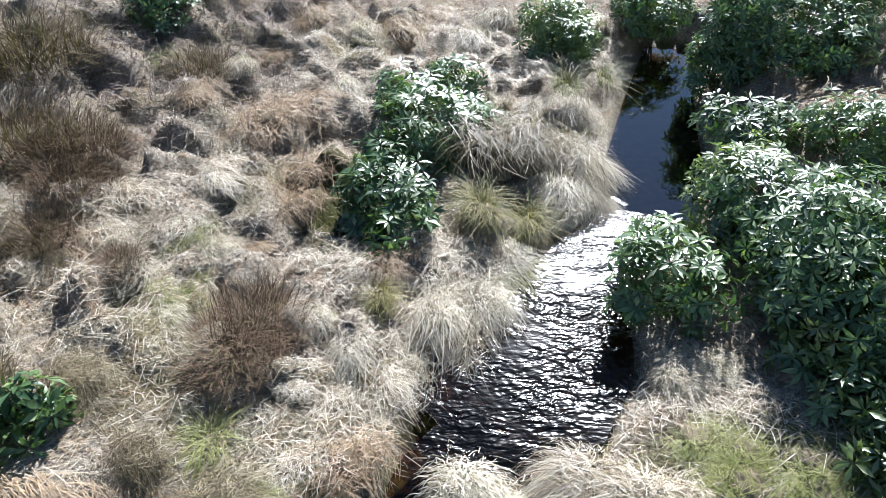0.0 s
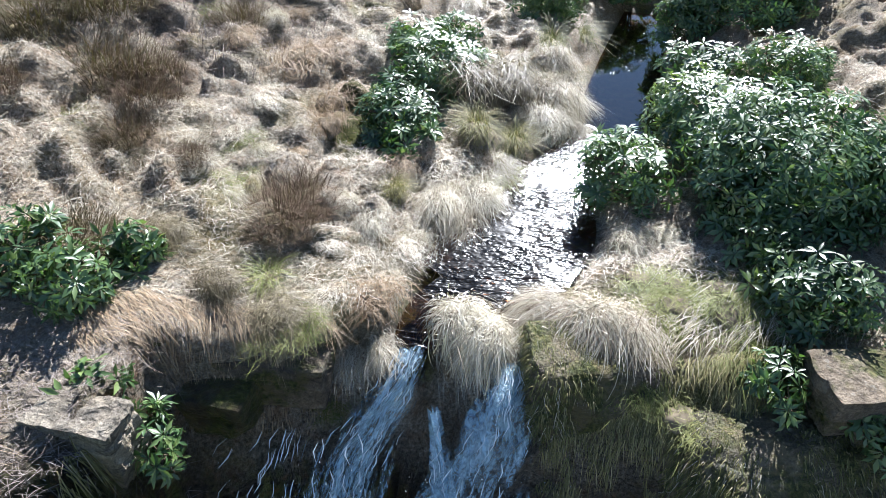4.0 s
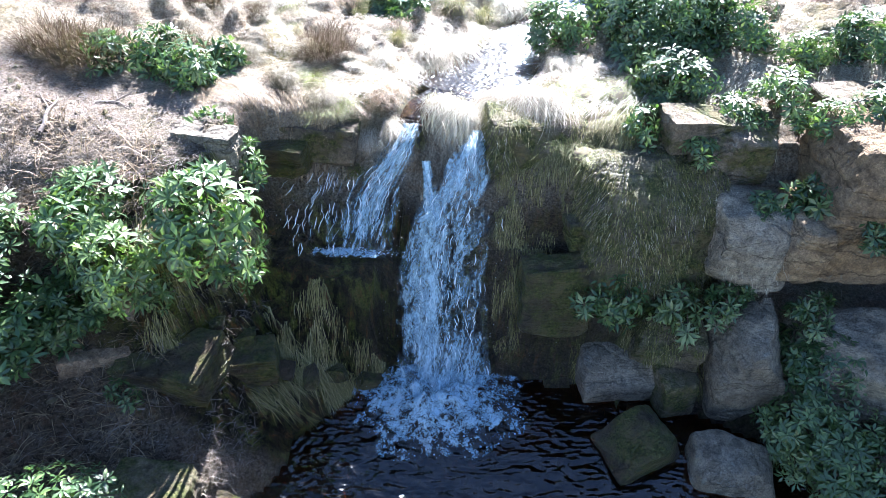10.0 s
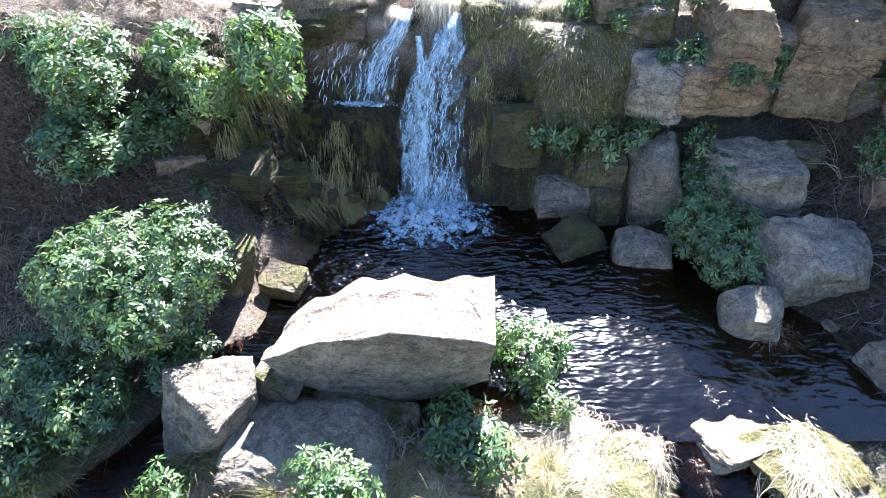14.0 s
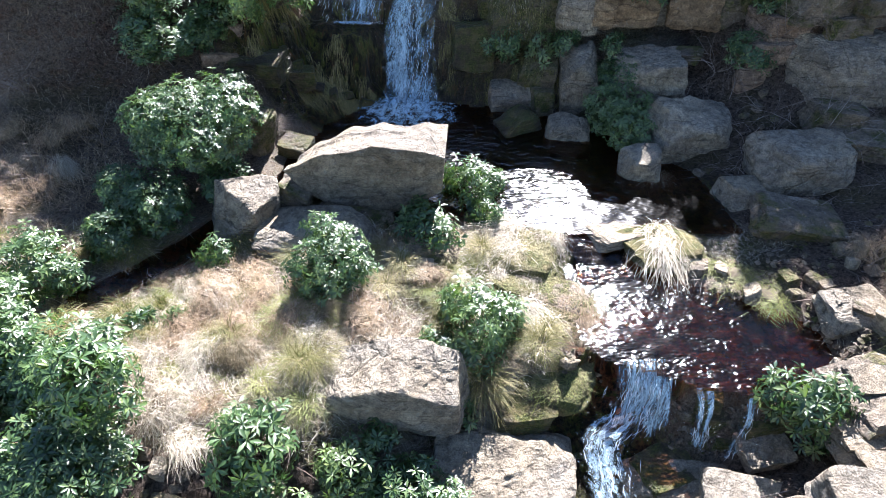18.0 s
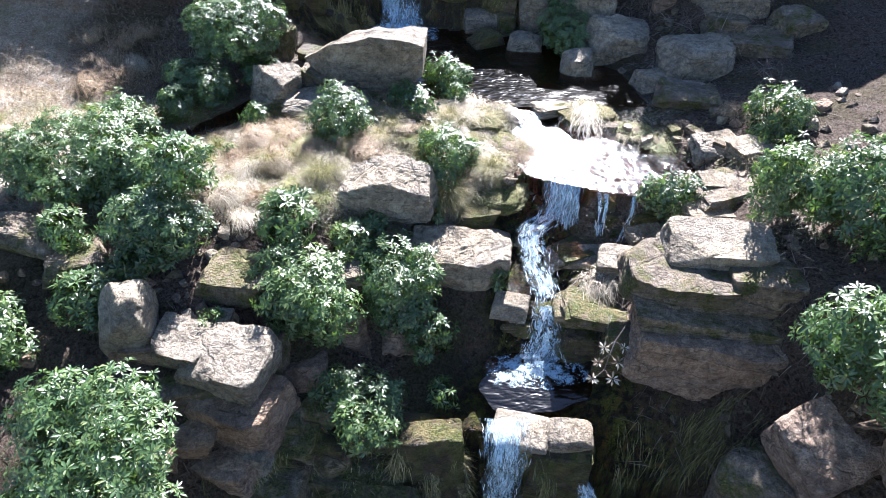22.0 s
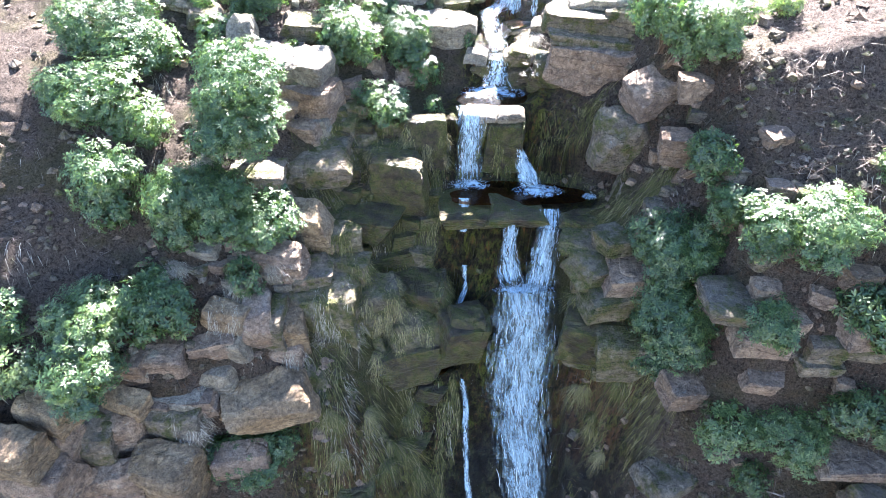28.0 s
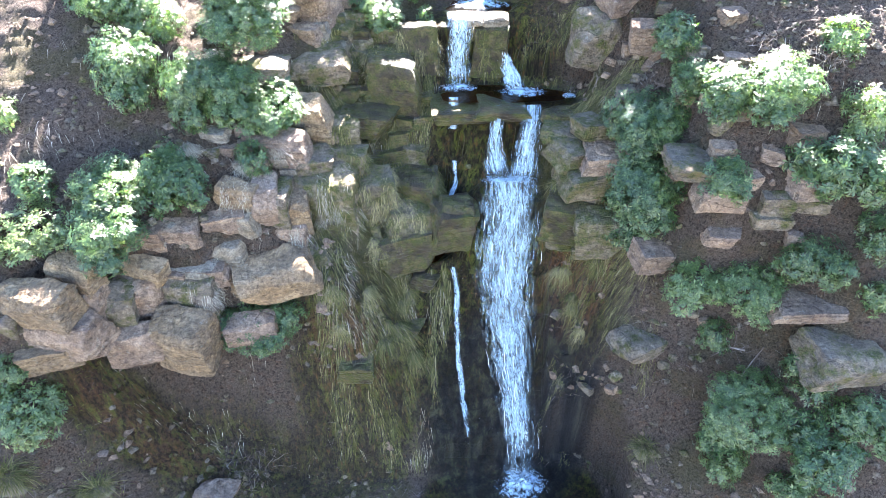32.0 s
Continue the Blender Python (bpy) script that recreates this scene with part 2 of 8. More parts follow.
    tall.inputs["Scale"].default_value = (2.6, 2.6, 0.22)
    l.new(geo, tall.inputs[0])
    run1, run2 = fnoise(n, l, tall.outputs[0], 1.0, 5, 0.7, 0.3), fnoise(n, l, tall.outputs[0], 2.7, 5, 0.7, 0.3)
    wet = mix(n, l, ramp(n, l, run1, (0.51, (0, 0, 0)), (0.60, (0.85, 0.85, 0.85))), wet, ramp(n, l, fine, (0.35, (0.05, 0.065, 0.012)), (0.65, (0.20, 0.21, 0.045))))
    wet = mix(n, l, ramp(n, l, run2, (0.56, (0, 0, 0)), (0.66, (0.8, 0.8, 0.8))), wet, (0.19, 0.095, 0.035))
    wet = mix(n, l, ramp(n, l, run2, (0.40, (0.9, 0.9, 0.9)), (0.50, (0, 0, 0))), wet, (0.012, 0.010, 0.008))
    c = mix(n, l, attr(n, "soil"), grass, soil)
    c = mix(n, l, attr(n, "rock"), c, rock)
    crumb = ramp(n, l, fnoise(n, l, geo, 17, 6, 0.85, 0.4), (0.36, (0.35, 0.34, 0.33)), (0.5, (0.95, 0.95, 0.95)), (0.62, (1.5, 1.46, 1.4)))
    c = mix(n, l, 0.9, c, crumb, "MULTIPLY")
    c = mix(n, l, attr(n, "moss"), c, mossc)
    c = mix(n, l, attr(n, "wet"), c, wet)
    c = mix(n, l, attr(n, "soak"), c, ramp(n, l, run1, (0.40, (0.012, 0.013, 0.015)), (0.55, (0.03, 0.031, 0.033)), (0.68, (0.075, 0.07, 0.06))))
    l.new(c, b.inputs["Base Color"])
    k = n.new("ShaderNodeMapRange")
    k.inputs["To Min"].default_value, k.inputs["To Max"].default_value = 0.95, 0.35
    l.new(attr(n, "wet"), k.inputs[0])
    l.new(k.outputs[0], b.inputs["Roughness"])
    add = n.new("ShaderNodeMath")
    l.new(fine, add.inputs[0])
    l.new(mid_, add.inputs[1])
    grain = fnoise(n, l, geo, 75, 3, 0.8)
    add2 = n.new("ShaderNodeMath")
    l.new(add.outputs[0], add2.inputs[0])
    l.new(grain, add2.inputs[1])
    rk = n.new("ShaderNodeMath")
    rk.operation = "MULTIPLY"
    l.new(crack, rk.inputs[0])
    l.new(attr(n, "rock"), rk.inputs[1])
    add3 = n.new("ShaderNodeMath")
    l.new(add2.outputs[0], add3.inputs[0])
    l.new(rk.outputs[0], add3.inputs[1])
    bump(n, l, b, add3.outputs[0], 1.0, 0.10)
    return m


GROUND = ground_material()


def leaf_material(name, stops, rough=0.32, glow=0.35, spec=0.5):
    """Leaves and blades: their own colour by piece, gloss, and light coming through."""
    m, n, l, b = material(name, rough, spec)
    k = mix(n, l, 0.3, ramp(n, l, rand_island(n), *stops), ramp(n, l, rand_object(n), *stops))
    l.new(k, b.inputs["Base Color"])
    tr, ms = n.new("ShaderNodeBsdfTranslucent"), n.new("ShaderNodeMixShader")
    l.new(mix(n, l, 1.0, k, (1.3, 1.45, 0.7), "MULTIPLY"), tr.inputs["Color"])
    ms.inputs[0].default_value = glow
    l.new(b.outputs[0], ms.inputs[1])
    l.new(tr.outputs[0], ms.inputs[2])
    l.new(ms.outputs[0], n["Material Output"].inputs[0])
    return m


LEAF = leaf_material("rhododendron_leaf", ((0, (0.022, 0.052, 0.018)), (0.5, (0.058, 0.116, 0.036)), (0.8, (0.115, 0.180, 0.055)), (0.93, (0.17, 0.235, 0.075)), (1, (0.26, 0.30, 0.12))), 0.37, 0.28, 0.85)
STRAW = leaf_material("bleached_grass", ((0, (0.10, 0.07, 0.045)), (0.25, (0.30, 0.24, 0.175)), (0.5, (0.54, 0.47, 0.37)), (0.85, (0.76, 0.70, 0.61)), (1, (0.24, 0.22, 0.10))), 0.5, 0.16, 0.35)
RUSH_GRASS = leaf_material("brown_rush", ((0, (0.05, 0.038, 0.022)), (0.5, (0.13, 0.10, 0.055)), (0.85, (0.24, 0.20, 0.11)), (1, (0.42, 0.36, 0.25))), 0.5, 0.15, 0.3)
RUSSET = leaf_material("russet_grass", ((0, (0.14, 0.085, 0.045)), (0.5, (0.33, 0.225, 0.135)), (1, (0.54, 0.43, 0.31))), 0.55, 0.16, 0.3)
GREENGRASS = leaf_material("green_grass", ((0, (0.09, 0.115, 0.025)), (0.5, (0.18, 0.20, 0.05)), (1, (0.38, 0.35, 0.15))), 0.55, 0.25, 0.3)
HANGING = leaf_material("hanging_grass", ((0, (0.05, 0.06, 0.018)), (0.4, (0.12, 0.125, 0.04)), (0.7, (0.24, 0.21, 0.09)), (0.9, (0.42, 0.35, 0.18)), (1, (0.60, 0.50, 0.32))), 0.6, 0.25, 0.25)
THATCH = leaf_material("dead_thatch", ((0, (0.10, 0.08, 0.055)), (0.5, (0.16, 0.13, 0.09)), (1, (0.22, 0.18, 0.12))), 0.9, 0.0, 0.1)
HEATHER = leaf_material("heather_twig", ((0, (0.07, 0.045, 0.03)), (0.6, (0.14, 0.09, 0.06)), (1, (0.12, 0.12, 0.05))), 0.8, 0.1, 0.2)
TWIG = leaf_material("dead_twig", ((0, (0.10, 0.075, 0.06)), (0.6, (0.22, 0.18, 0.155)), (1, (0.42, 0.37, 0.33))), 0.8, 0.0, 0.2)


def bark_material():
    m, n, l, b = material("bark", 0.9, 0.2)
    c = ramp(n, l, fnoise(n, l, coords(n, l), 18), (0.3, (0.06, 0.042, 0.03)), (0.7, (0.19, 0.14, 0.10)))
    l.new(c, b.inputs["Base Color"])
    return m


BARK = bark_material()


def water_material(name, tint, scale, strength, rough=0.04, detail=1, stirred=None, ior=1.36):
    """Clear peat-brown water: it lets the bed through, and mirrors sky and sun by its ripples."""
    m = bpy.data.materials.new(name)
    m.use_nodes = True
    n, l = m.node_tree.nodes, m.node_tree.links
    n.remove(n["Principled BSDF"])
    geo = n.new("ShaderNodeNewGeometry").outputs["Position"]
    wm = n.new("ShaderNodeMapping")
    wm.inputs["Scale"].default_value = (0.65, 1.25, 1)
    l.new(geo, wm.inputs[0])
    geo = wm.outputs[0]
    a, c = fnoise(n, l, geo, scale, detail, 0.5, 0.5), fnoise(n, l, geo, scale * 2.7, 0, 0.5)
    add = n.new("ShaderNodeMath")
    add.operation = "MULTIPLY_ADD"
    l.new(c, add.inputs[0])
    add.inputs[1].default_value = 0.25
    l.new(a, add.inputs[2])
    bp = n.new("ShaderNodeBump")
    bp.inputs["Strength"].default_value, bp.inputs["Distance"].default_value = strength, 0.06
    l.new(add.outputs[0], bp.inputs["Height"])
    if stirred:
        dist, fade = n.new("ShaderNodeVectorMath"), n.new("ShaderNodeMapRange")
        dist.operation = "DISTANCE"
        dist.inputs[1].default_value = stirred
        l.new(n.new("ShaderNodeNewGeometry").outputs["Position"], dist.inputs[0])
        l.new(dist.outputs["Value"], fade.inputs["Value"])
        for k, v in zip(("From Min", "From Max", "To Min", "To Max"), (1.5, 6.5, 1.0, strength)):
            fade.inputs[k].default_value = v
        l.new(fade.outputs[0], bp.inputs["Strength"])
    elif strength > .2:
        calm = n.new("ShaderNodeMapRange")
        l.new(fnoise(n, l, geo, 1.3, 3, 0.6, 0.8), calm.inputs["Value"])
        for k, v in zip(("From Min", "From Max", "To Min", "To Max"), (.38, .62, .25 * strength, 1.5 * strength)):
            calm.inputs[k].default_value = v
        l.new(calm.outputs[0], bp.inputs["Strength"])
    tr, gl, fr, ms = n.new("ShaderNodeBsdfTransparent"), n.new("ShaderNodeBsdfGlossy"), n.new("ShaderNodeFresnel"), n.new("ShaderNodeMixShader")
    tr.inputs[0].default_value = (*tint, 1)
    gl.inputs["Roughness"].default_value = rough
    fr.inputs["IOR"].default_value = ior
    l.new(bp.outputs[0], gl.inputs["Normal"])
    l.new(bp.outputs[0], fr.inputs["Normal"])
    l.new(fr.outputs[0], ms.inputs[0])
    l.new(tr.outputs[0], ms.inputs[1])
    l.new(gl.outputs[0], ms.inputs[2])
    l.new(ms.outputs[0], n["Material Output"].inputs[0])
    return m


POND = water_material("pond_water", (0.30, 0.17, 0.10), 1.5, 0.03, 0.02, 1, None, 1.8)
POOL = water_material("pool_water", (0.55, 0.25, 0.13), 4.5, 0.2, 0.10, 1, (0, -0.4, 0), 1.6)
STREAM = water_material("stream_water", (0.40, 0.24, 0.15), 8.0, 0.5, 0.21, 2)
SHALLOW = water_material("shallow_water", (0.62, 0.33, 0.20), 5.5, 0.5, 0.12, 4)
TAIL = water_material("slow_water", (0.70, 0.36, 0.20), 7.5, 0.5, 0.12, 2)


def foam_material(name, lo, hi, stretch, lace):
    """White water: a lace of foam with gaps that show what lies behind."""
    m, n, l, b = material(name, 0.3, 0.5)
    b.inputs["Base Color"].default_value = (0.50, 0.69, 0.80, 1)
    v = coords(n, l, "UV", stretch)
    f = fnoise(n, l, v, 1.0, 4, 0.6, 0.6)
    g = fnoise(n, l, coords(n, l, "UV", lace), 1.0, 3, 0.6, 1.2)
    h = n.new("ShaderNodeMath")
    h.operation = "MULTIPLY_ADD"
    l.new(g, h.inputs[0])
    h.inputs[1].default_value = 0.75
    l.new(f, h.inputs[2])
    e = n.new("ShaderNodeMath")
    e.operation = "MULTIPLY_ADD"
    l.new(attr(n, "edge"), e.inputs[0])
    e.inputs[1].default_value = 0.28
    l.new(h.outputs[0], e.inputs[2])
    sc = n.new("ShaderNodeMath")
    sc.operation = "MULTIPLY"
    l.new(e.outputs[0], sc.inputs[0])
    sc.inputs[1].default_value = 0.6
    a = ramp(n, l, sc.outputs[0], (lo - .095, (0, 0, 0)), (hi - .075, (1, 1, 1)))
    tr, ms = n.new("ShaderNodeBsdfTransparent"), n.new("ShaderNodeMixShader")
    l.new(a, ms.inputs[0])
    l.new(tr.outputs[0], ms.inputs[1])
    l.new(b.outputs[0], ms.inputs[2])
    l.new(ms.outputs[0], n["Material Output"].inputs[0])
    bump(n, l, b, h.outputs[0], 1.0, 0.08)
    return m


FALL = foam_material("falling_water", 0.63, 0.84, (4.5, 1.5, 1), (17, 9, 1))
LONG_FALL = foam_material("long_falling_water", 0.69, 0.96, (6, 1.2, 1), (22, 7, 1))
VEIL = foam_material("thin_falling_water", 0.70, 0.87, (11, 1.3, 1), (30, 9, 1))
TRICKLE = foam_material("trickling_water", 0.88, 1.0, (8, 0.7, 1), (22, 5, 1))
RUSH = foam_material("rushing_water", 0.73, 0.86, (6, 3, 1), (22, 15, 1))
FROTH = foam_material("froth", 0.66, 0.80, (4, 4, 1), (16, 16, 1))
SPRAY, _n, _l, _b = material("spray", 0.3, 0.5)
_b.inputs["Base Color"].default_value = (0.70, 0.76, 0.80, 1)

# ---- land profile: sections across the hill, each a line of (y, z) ----
SECTIONS = []


def section(x, *knots):
    """One fall line of the hill at x: (y, z) from the moor down to the gorge floor."""
    ys, zs = zip(*sorted(knots))
    SECTIONS.append((x, np.array(ys), np.array(zs)))


section(-40, (400, 60), (60, 14), (10, 8), (0, 6.5), (-6, 3), (-14, 1), (-20, -2), (-26, -7), (-32, -13), (-44, -19), (-90, -28), (-400, -40))
section(-12, (400, 55), (60, 12), (20, 7.4), (4, 6.2), (0, 5.2), (-1.5, 4.2), (-3, 2), (-6, .5), (-12, .5), (-14, -.4), (-17, -1.4), (-20, -3.5), (-25, -6.6), (-26.5, -7.6), (-27.1, -10.2), (-28.5, -13), (-31, -15.5), (-35, -17.2), (-90, -27), (-400, -40))
section(-7, (400, 52), (60, 11), (20, 6.9), (10, 6.2), (5, 5.6), (1, 4.9), (-.5, 4.3), (-1.2, 3.2), (-2.5, 1.2), (-4, .4), (-8, -.2), (-12, -.2), (-14, -1.2), (-17, -2.4), (-20, -4.4), (-22, -6.4), (-23.6, -7.7), (-23.9, -9.6), (-24.4, -12.5), (-25.6, -16), (-28, -16.8), (-34, -19.3), (-90, -27), (-400, -40))
section(-4, (400, 50), (60, 10), (20, 6), (10, 5.3), (6, 4.9), (3, 4.5), (1, 4.25), (.3, 3.95), (-.5, 3.2), (-1.2, 1.7), (-2.5, .4), (-4, 0), (-8, -.1), (-11, 0), (-13, -.9), (-15, -1.9), (-17, -2.9), (-20, -5.3), (-22.8, -8.4), (-23.2, -10), (-24.5, -13), (-26.2, -18.2), (-34, -19.6), (-90, -27), (-400, -40))
section(-3.4, (400, 50), (60, 9.9), (20, 5.8), (10, 5.1), (6, 4.75), (3, 4.4), (1.4, 4.25), (1, 4.15), (0.6, 3.85), (0.1, 3.1), (-0.7, 1.7), (-1.6, 0.8), (-2.5, 0.25), (-4.2, 0.02), (-8, -0), (-10.9, -0), (-12, -0.52), (-13, -1.04), (-15, -2.24), (-17, -3.38), (-19.5, -5.6), (-22, -8.08), (-22.8, -8.9), (-23.4, -10.24), (-24.4, -12.5), (-26.2, -18.05), (-34, -19.6), (-90, -27), (-400, -40))
section(-2.75, (400, 50), (60, 9.8), (20, 5.6), (10, 4.9), (5, 4.5), (3, 4.3), (2.25, 4.12), (2.1, 3.3), (1.4, 2.75), (1.0, 2.2), (.7, 2.0), (0, .9), (-1, .5), (-2.5, 0), (-4.2, .05), (-8, .1), (-10.8, .05), (-12, -.6), (-13, -1.2), (-14.8, -2.5), (-16.5, -3.4), (-19.2, -6.1), (-22, -8.7), (-23.4, -10), (-24.4, -12.2), (-26.3, -18.2), (-34, -19.6), (-90, -27), (-400, -40))
section(-1.5, (400, 50), (60, 9.5), (20, 5.2), (10, 4.6), (5, 4.25), (2.45, 3.95), (2.25, 3.75), (2.12, 3), (1.3, 2.2), (.5, 1.9), (0, .4), (-1, -.3), (-3, -.35), (-4.2, .15), (-8, .3), (-10.5, .1), (-11.5, -.5), (-13, -1.5), (-14.5, -3), (-16, -4), (-18.5, -6.8), (-20, -8), (-21.5, -8.8), (-23.4, -10), (-24.3, -11.4), (-25, -13.6), (-26.4, -18.3), (-34, -19.6), (-90, -27), (-400, -40))
section(1, (400, 50), (60, 9), (20, 5), (12, 4.2), (8, 4.1), (4, 3.9), (2.5, 3.7), (1.8, 3.2), (.8, 1.7), (0, -.2), (-4, -.5), (-5.3, -.05), (-7, 0), (-9.5, -.5), (-10.5, -1.2), (-12, -2.1), (-13.6, -3.3), (-15.2, -3.7), (-15.7, -5), (-16.6, -5.7), (-17.5, -6.5), (-18.7, -8.4), (-19.3, -10.6), (-21.3, -11.1), (-22, -12.3), (-24, -14.9), (-26.2, -18.2), (-34, -19.6), (-90, -27), (-400, -40))
section(4, (400, 50), (60, 9), (20, 5), (12, 4.2), (6, 4.3), (4, 4.3), (2.2, 4.1), (1.5, 3.7), (1.25, 3.0), (1.1, 1.5), (.2, 1.15), (-.2, .8), (-.5, .2), (-1.5, -.3), (-5.4, -.4), (-6.1, -.16), (-6.6, -.14), (-7.2, -.36), (-7.7, -.36), (-9.3, -.36), (-9.5, -.24), (-9.65, -.32), (-9.85, -.98), (-10.2, -1.15), (-11.2, -1.62), (-12.3, -2.06), (-12.8, -2.3), (-13.2, -3.25), (-15.2, -3.4), (-15.6, -4.9), (-16.4, -5.7), (-17.9, -5.9), (-18.5, -7), (-19.2, -8), (-20.2, -8.3), (-21.2, -11), (-22.6, -13.1), (-24.8, -16.2), (-26.4, -18.5), (-34, -19.6), (-90, -27), (-400, -40))
section(5.5, (400, 50), (60, 9), (20, 5.3), (12, 4.4), (6, 4.65), (4, 4.6), (2.2, 4.25), (1.6, 3.9), (1.35, 3.3), (1.15, 1.5), (.2, 1.3), (-.3, .9), (-.6, .5), (-1.5, .1), (-2.6, -.1), (-4, -.3), (-5.5, -.36), (-6.2, -.15), (-6.6, -.12), (-7.2, -.3), (-9.8, -.36), (-10.2, -.24), (-10.35, -.32), (-10.55, -1.2), (-11, -1.5), (-12.5, -1.7), (-13.2, -2.2), (-14, -2.7), (-15.2, -3.1), (-15.6, -4), (-16.4, -4.8), (-17.5, -5.5), (-18.1, -5.9), (-19, -6.8), (-20.1, -7.3), (-20.9, -9), (-21.5, -10.4), (-23, -12.7), (-24.8, -15), (-26.6, -17.2), (-34, -19.6), (-90, -27), (-400, -40))
section(7, (400, 50), (60, 9), (20, 5.6), (10, 5), (4, 4.9), (1.8, 4.3), (1.4, 3.8), (1.15, 1.7), (.2, 1.5), (-.5, 1.1), (-1.5, .5), (-2.6, .12), (-4, -.2), (-5.6, -.32), (-6.6, -.1), (-7.2, -.2), (-9.0, -.36), (-10.4, -.36), (-10.6, -.24), (-10.75, -.32), (-10.9, -1.1), (-11.5, -1.15), (-12.2, -.75), (-13, -.75), (-14, -2), (-15.1, -2.9), (-17.5, -5), (-18.2, -5.7), (-20.1, -6.4), (-20.9, -8), (-21.8, -10), (-23, -12), (-24.5, -13.8), (-27, -15.8), (-34, -19.6), (-90, -27), (-400, -40))
section(8.2, (400, 50), (60, 9.1), (20, 5.8), (10, 5.3), (4, 5.2), (1.8, 4.7), (1.4, 4.1), (1.15, 2.0), (.2, 1.7), (-.5, 1.4), (-1.5, 1), (-2.6, .6), (-4, .15), (-5.6, 0), (-6.6, .1), (-9, -.1), (-11.2, -.1), (-13, -.3), (-14, -1.3), (-15.1, -2), (-17.5, -3.6), (-18.2, -4.2), (-20.1, -5.2), (-20.9, -6.5), (-21.8, -8.2), (-23, -10), (-24.5, -11.9), (-27, -15.1), (-34, -19.5), (-90, -27), (-400, -40))
# next three: cliff tops raised out of view to shade the pool's right bank
section(9.4, (400, 50), (60, 9.3), (20, 6.6), (10, 6.5), (4, 6.5), (1.5, 6.1), (1.1, 4.4), (0.2, 2.9), (-0.4, 2.5), (-1.5, 1.5), (-2.6, 1.05), (-4, 0.45), (-5.6, 0.25), (-9, 0.15), (-11.2, 0.2), (-13, 0.3), (-15, 0.1), (-16.2, -0.25), (-17, -1), (-18.2, -2.9), (-19, -3.6), (-20.1, -3.52), (-20.9, -4.55), (-21.8, -5.81), (-23, -7.33), (-24.5, -9.38), (-25.2, -11.32), (-26, -12.81), (-27, -14.32), (-29, -15.63), (-34, -19.42), (-90, -27), (-400, -40))
section(11, (400, 50), (60, 9.5), (20, 7.4), (10, 7.4), (4, 7.0), (1.2, 6.8), (0, 5.4), (-1.2, 3.4), (-2, 1.9), (-4, .8), (-10, .5), (-15, .6), (-18.5, .2), (-20.7, -1.6), (-22.5, -2.9), (-24.4, -5.2), (-25, -8.6), (-25.8, -11), (-27, -13.2), (-29, -14.6), (-34, -19.3), (-90, -27), (-400, -40))
section(15, (400, 52), (60, 10), (20, 8), (10, 8), (4, 8), (1, 8), (0, 6.2), (-1.5, 4), (-3, 2), (-6, 1.4), (-15, 1.6), (-18.5, 1.2), (-22.5, -1.8), (-25, -5), (-27.7, -9.2), (-30, -13), (-35, -17), (-90, -27), (-400, -40))
section(45, (400, 60), (60, 14), (10, 8), (0, 6.5), (-6, 4), (-15, 3), (-20, 0), (-26, -6), (-32, -12), (-44, -19), (-90, -28), (-400, -40))


def land(x, y):
    """Height of the bare land at plan points x, y (arrays)."""
    x, y = np.broadcast_arrays(np.asarray(x, float), np.asarray(y, float))
    xs = np.array([s[0] for s in SECTIONS])
    zs = np.stack([np.interp(y, s[1], s[2]) for s in SECTIONS])
    k = np.clip(np.searchsorted(xs, x) - 1, 0, len(xs) - 2)
    u = np.clip((x - xs[k]) / (xs[k + 1] - xs[k]), 0, 1)
    u = u * .5 + .5 * u * u * (3 - 2 * u)
    a = np.take_along_axis(zs, k[None], 0)[0]
    b = np.take_along_axis(zs, k[None] + 1, 0)[0]
    return a + (b - a) * u


# ---- helpers for meshes ----
def mesh_of(name, verts, faces, mat, smooth=True, uvs=None):
    me = bpy.data.meshes.new(name)
    me.from_pydata(verts if isinstance(verts, list) else verts.tolist(), [], faces if isinstance(faces, list) else faces.tolist())
    me.materials.append(mat)
    if smooth:
        me.polygons.foreach_set("use_smooth", [True] * len(me.polygons))
    if uvs is not None:
        layer = me.uv_layers.new(name="UVMap")
        idx = np.empty(len(me.loops), int)
        me.loops.foreach_get("vertex_index", idx)
        layer.data.foreach_set("uv", np.asarray(uvs)[idx].ravel())
    me.update()
    return me


def child(name, me, parent, label=""):
    ob = new(name, me)
    ob.parent = parent
    return tagged(ob, label)


LATTICE = np.random.RandomState(7).rand(256, 256)


def vnoise(x, y, scale, octaves=4, gain=0.5):
    """Soft noise about 0, -1 to 1, on plan points."""
    out, amp, tot = 0, 1.0, 0
    x, y = np.asarray(x, float) * scale, np.asarray(y, float) * scale
    for o in range(octaves):
        i, j = np.floor(x).astype(int), np.floor(y).astype(int)
        u, v = x - i, y - j
        u, v = u * u * (3 - 2 * u), v * v * (3 - 2 * v)
        q = lambda a, b: LATTICE[a % 256, b % 256]
        out = out + amp * (q(i, j) * (1 - u) * (1 - v) + q(i + 1, j) * u * (1 - v) + q(i, j + 1) * (1 - u) * v + q(i + 1, j + 1) * u * v)
        tot, amp = tot + amp, amp * gain
        x, y = x * 2.03 + 17, y * 2.03 + 31
    return 2 * out / tot - 1


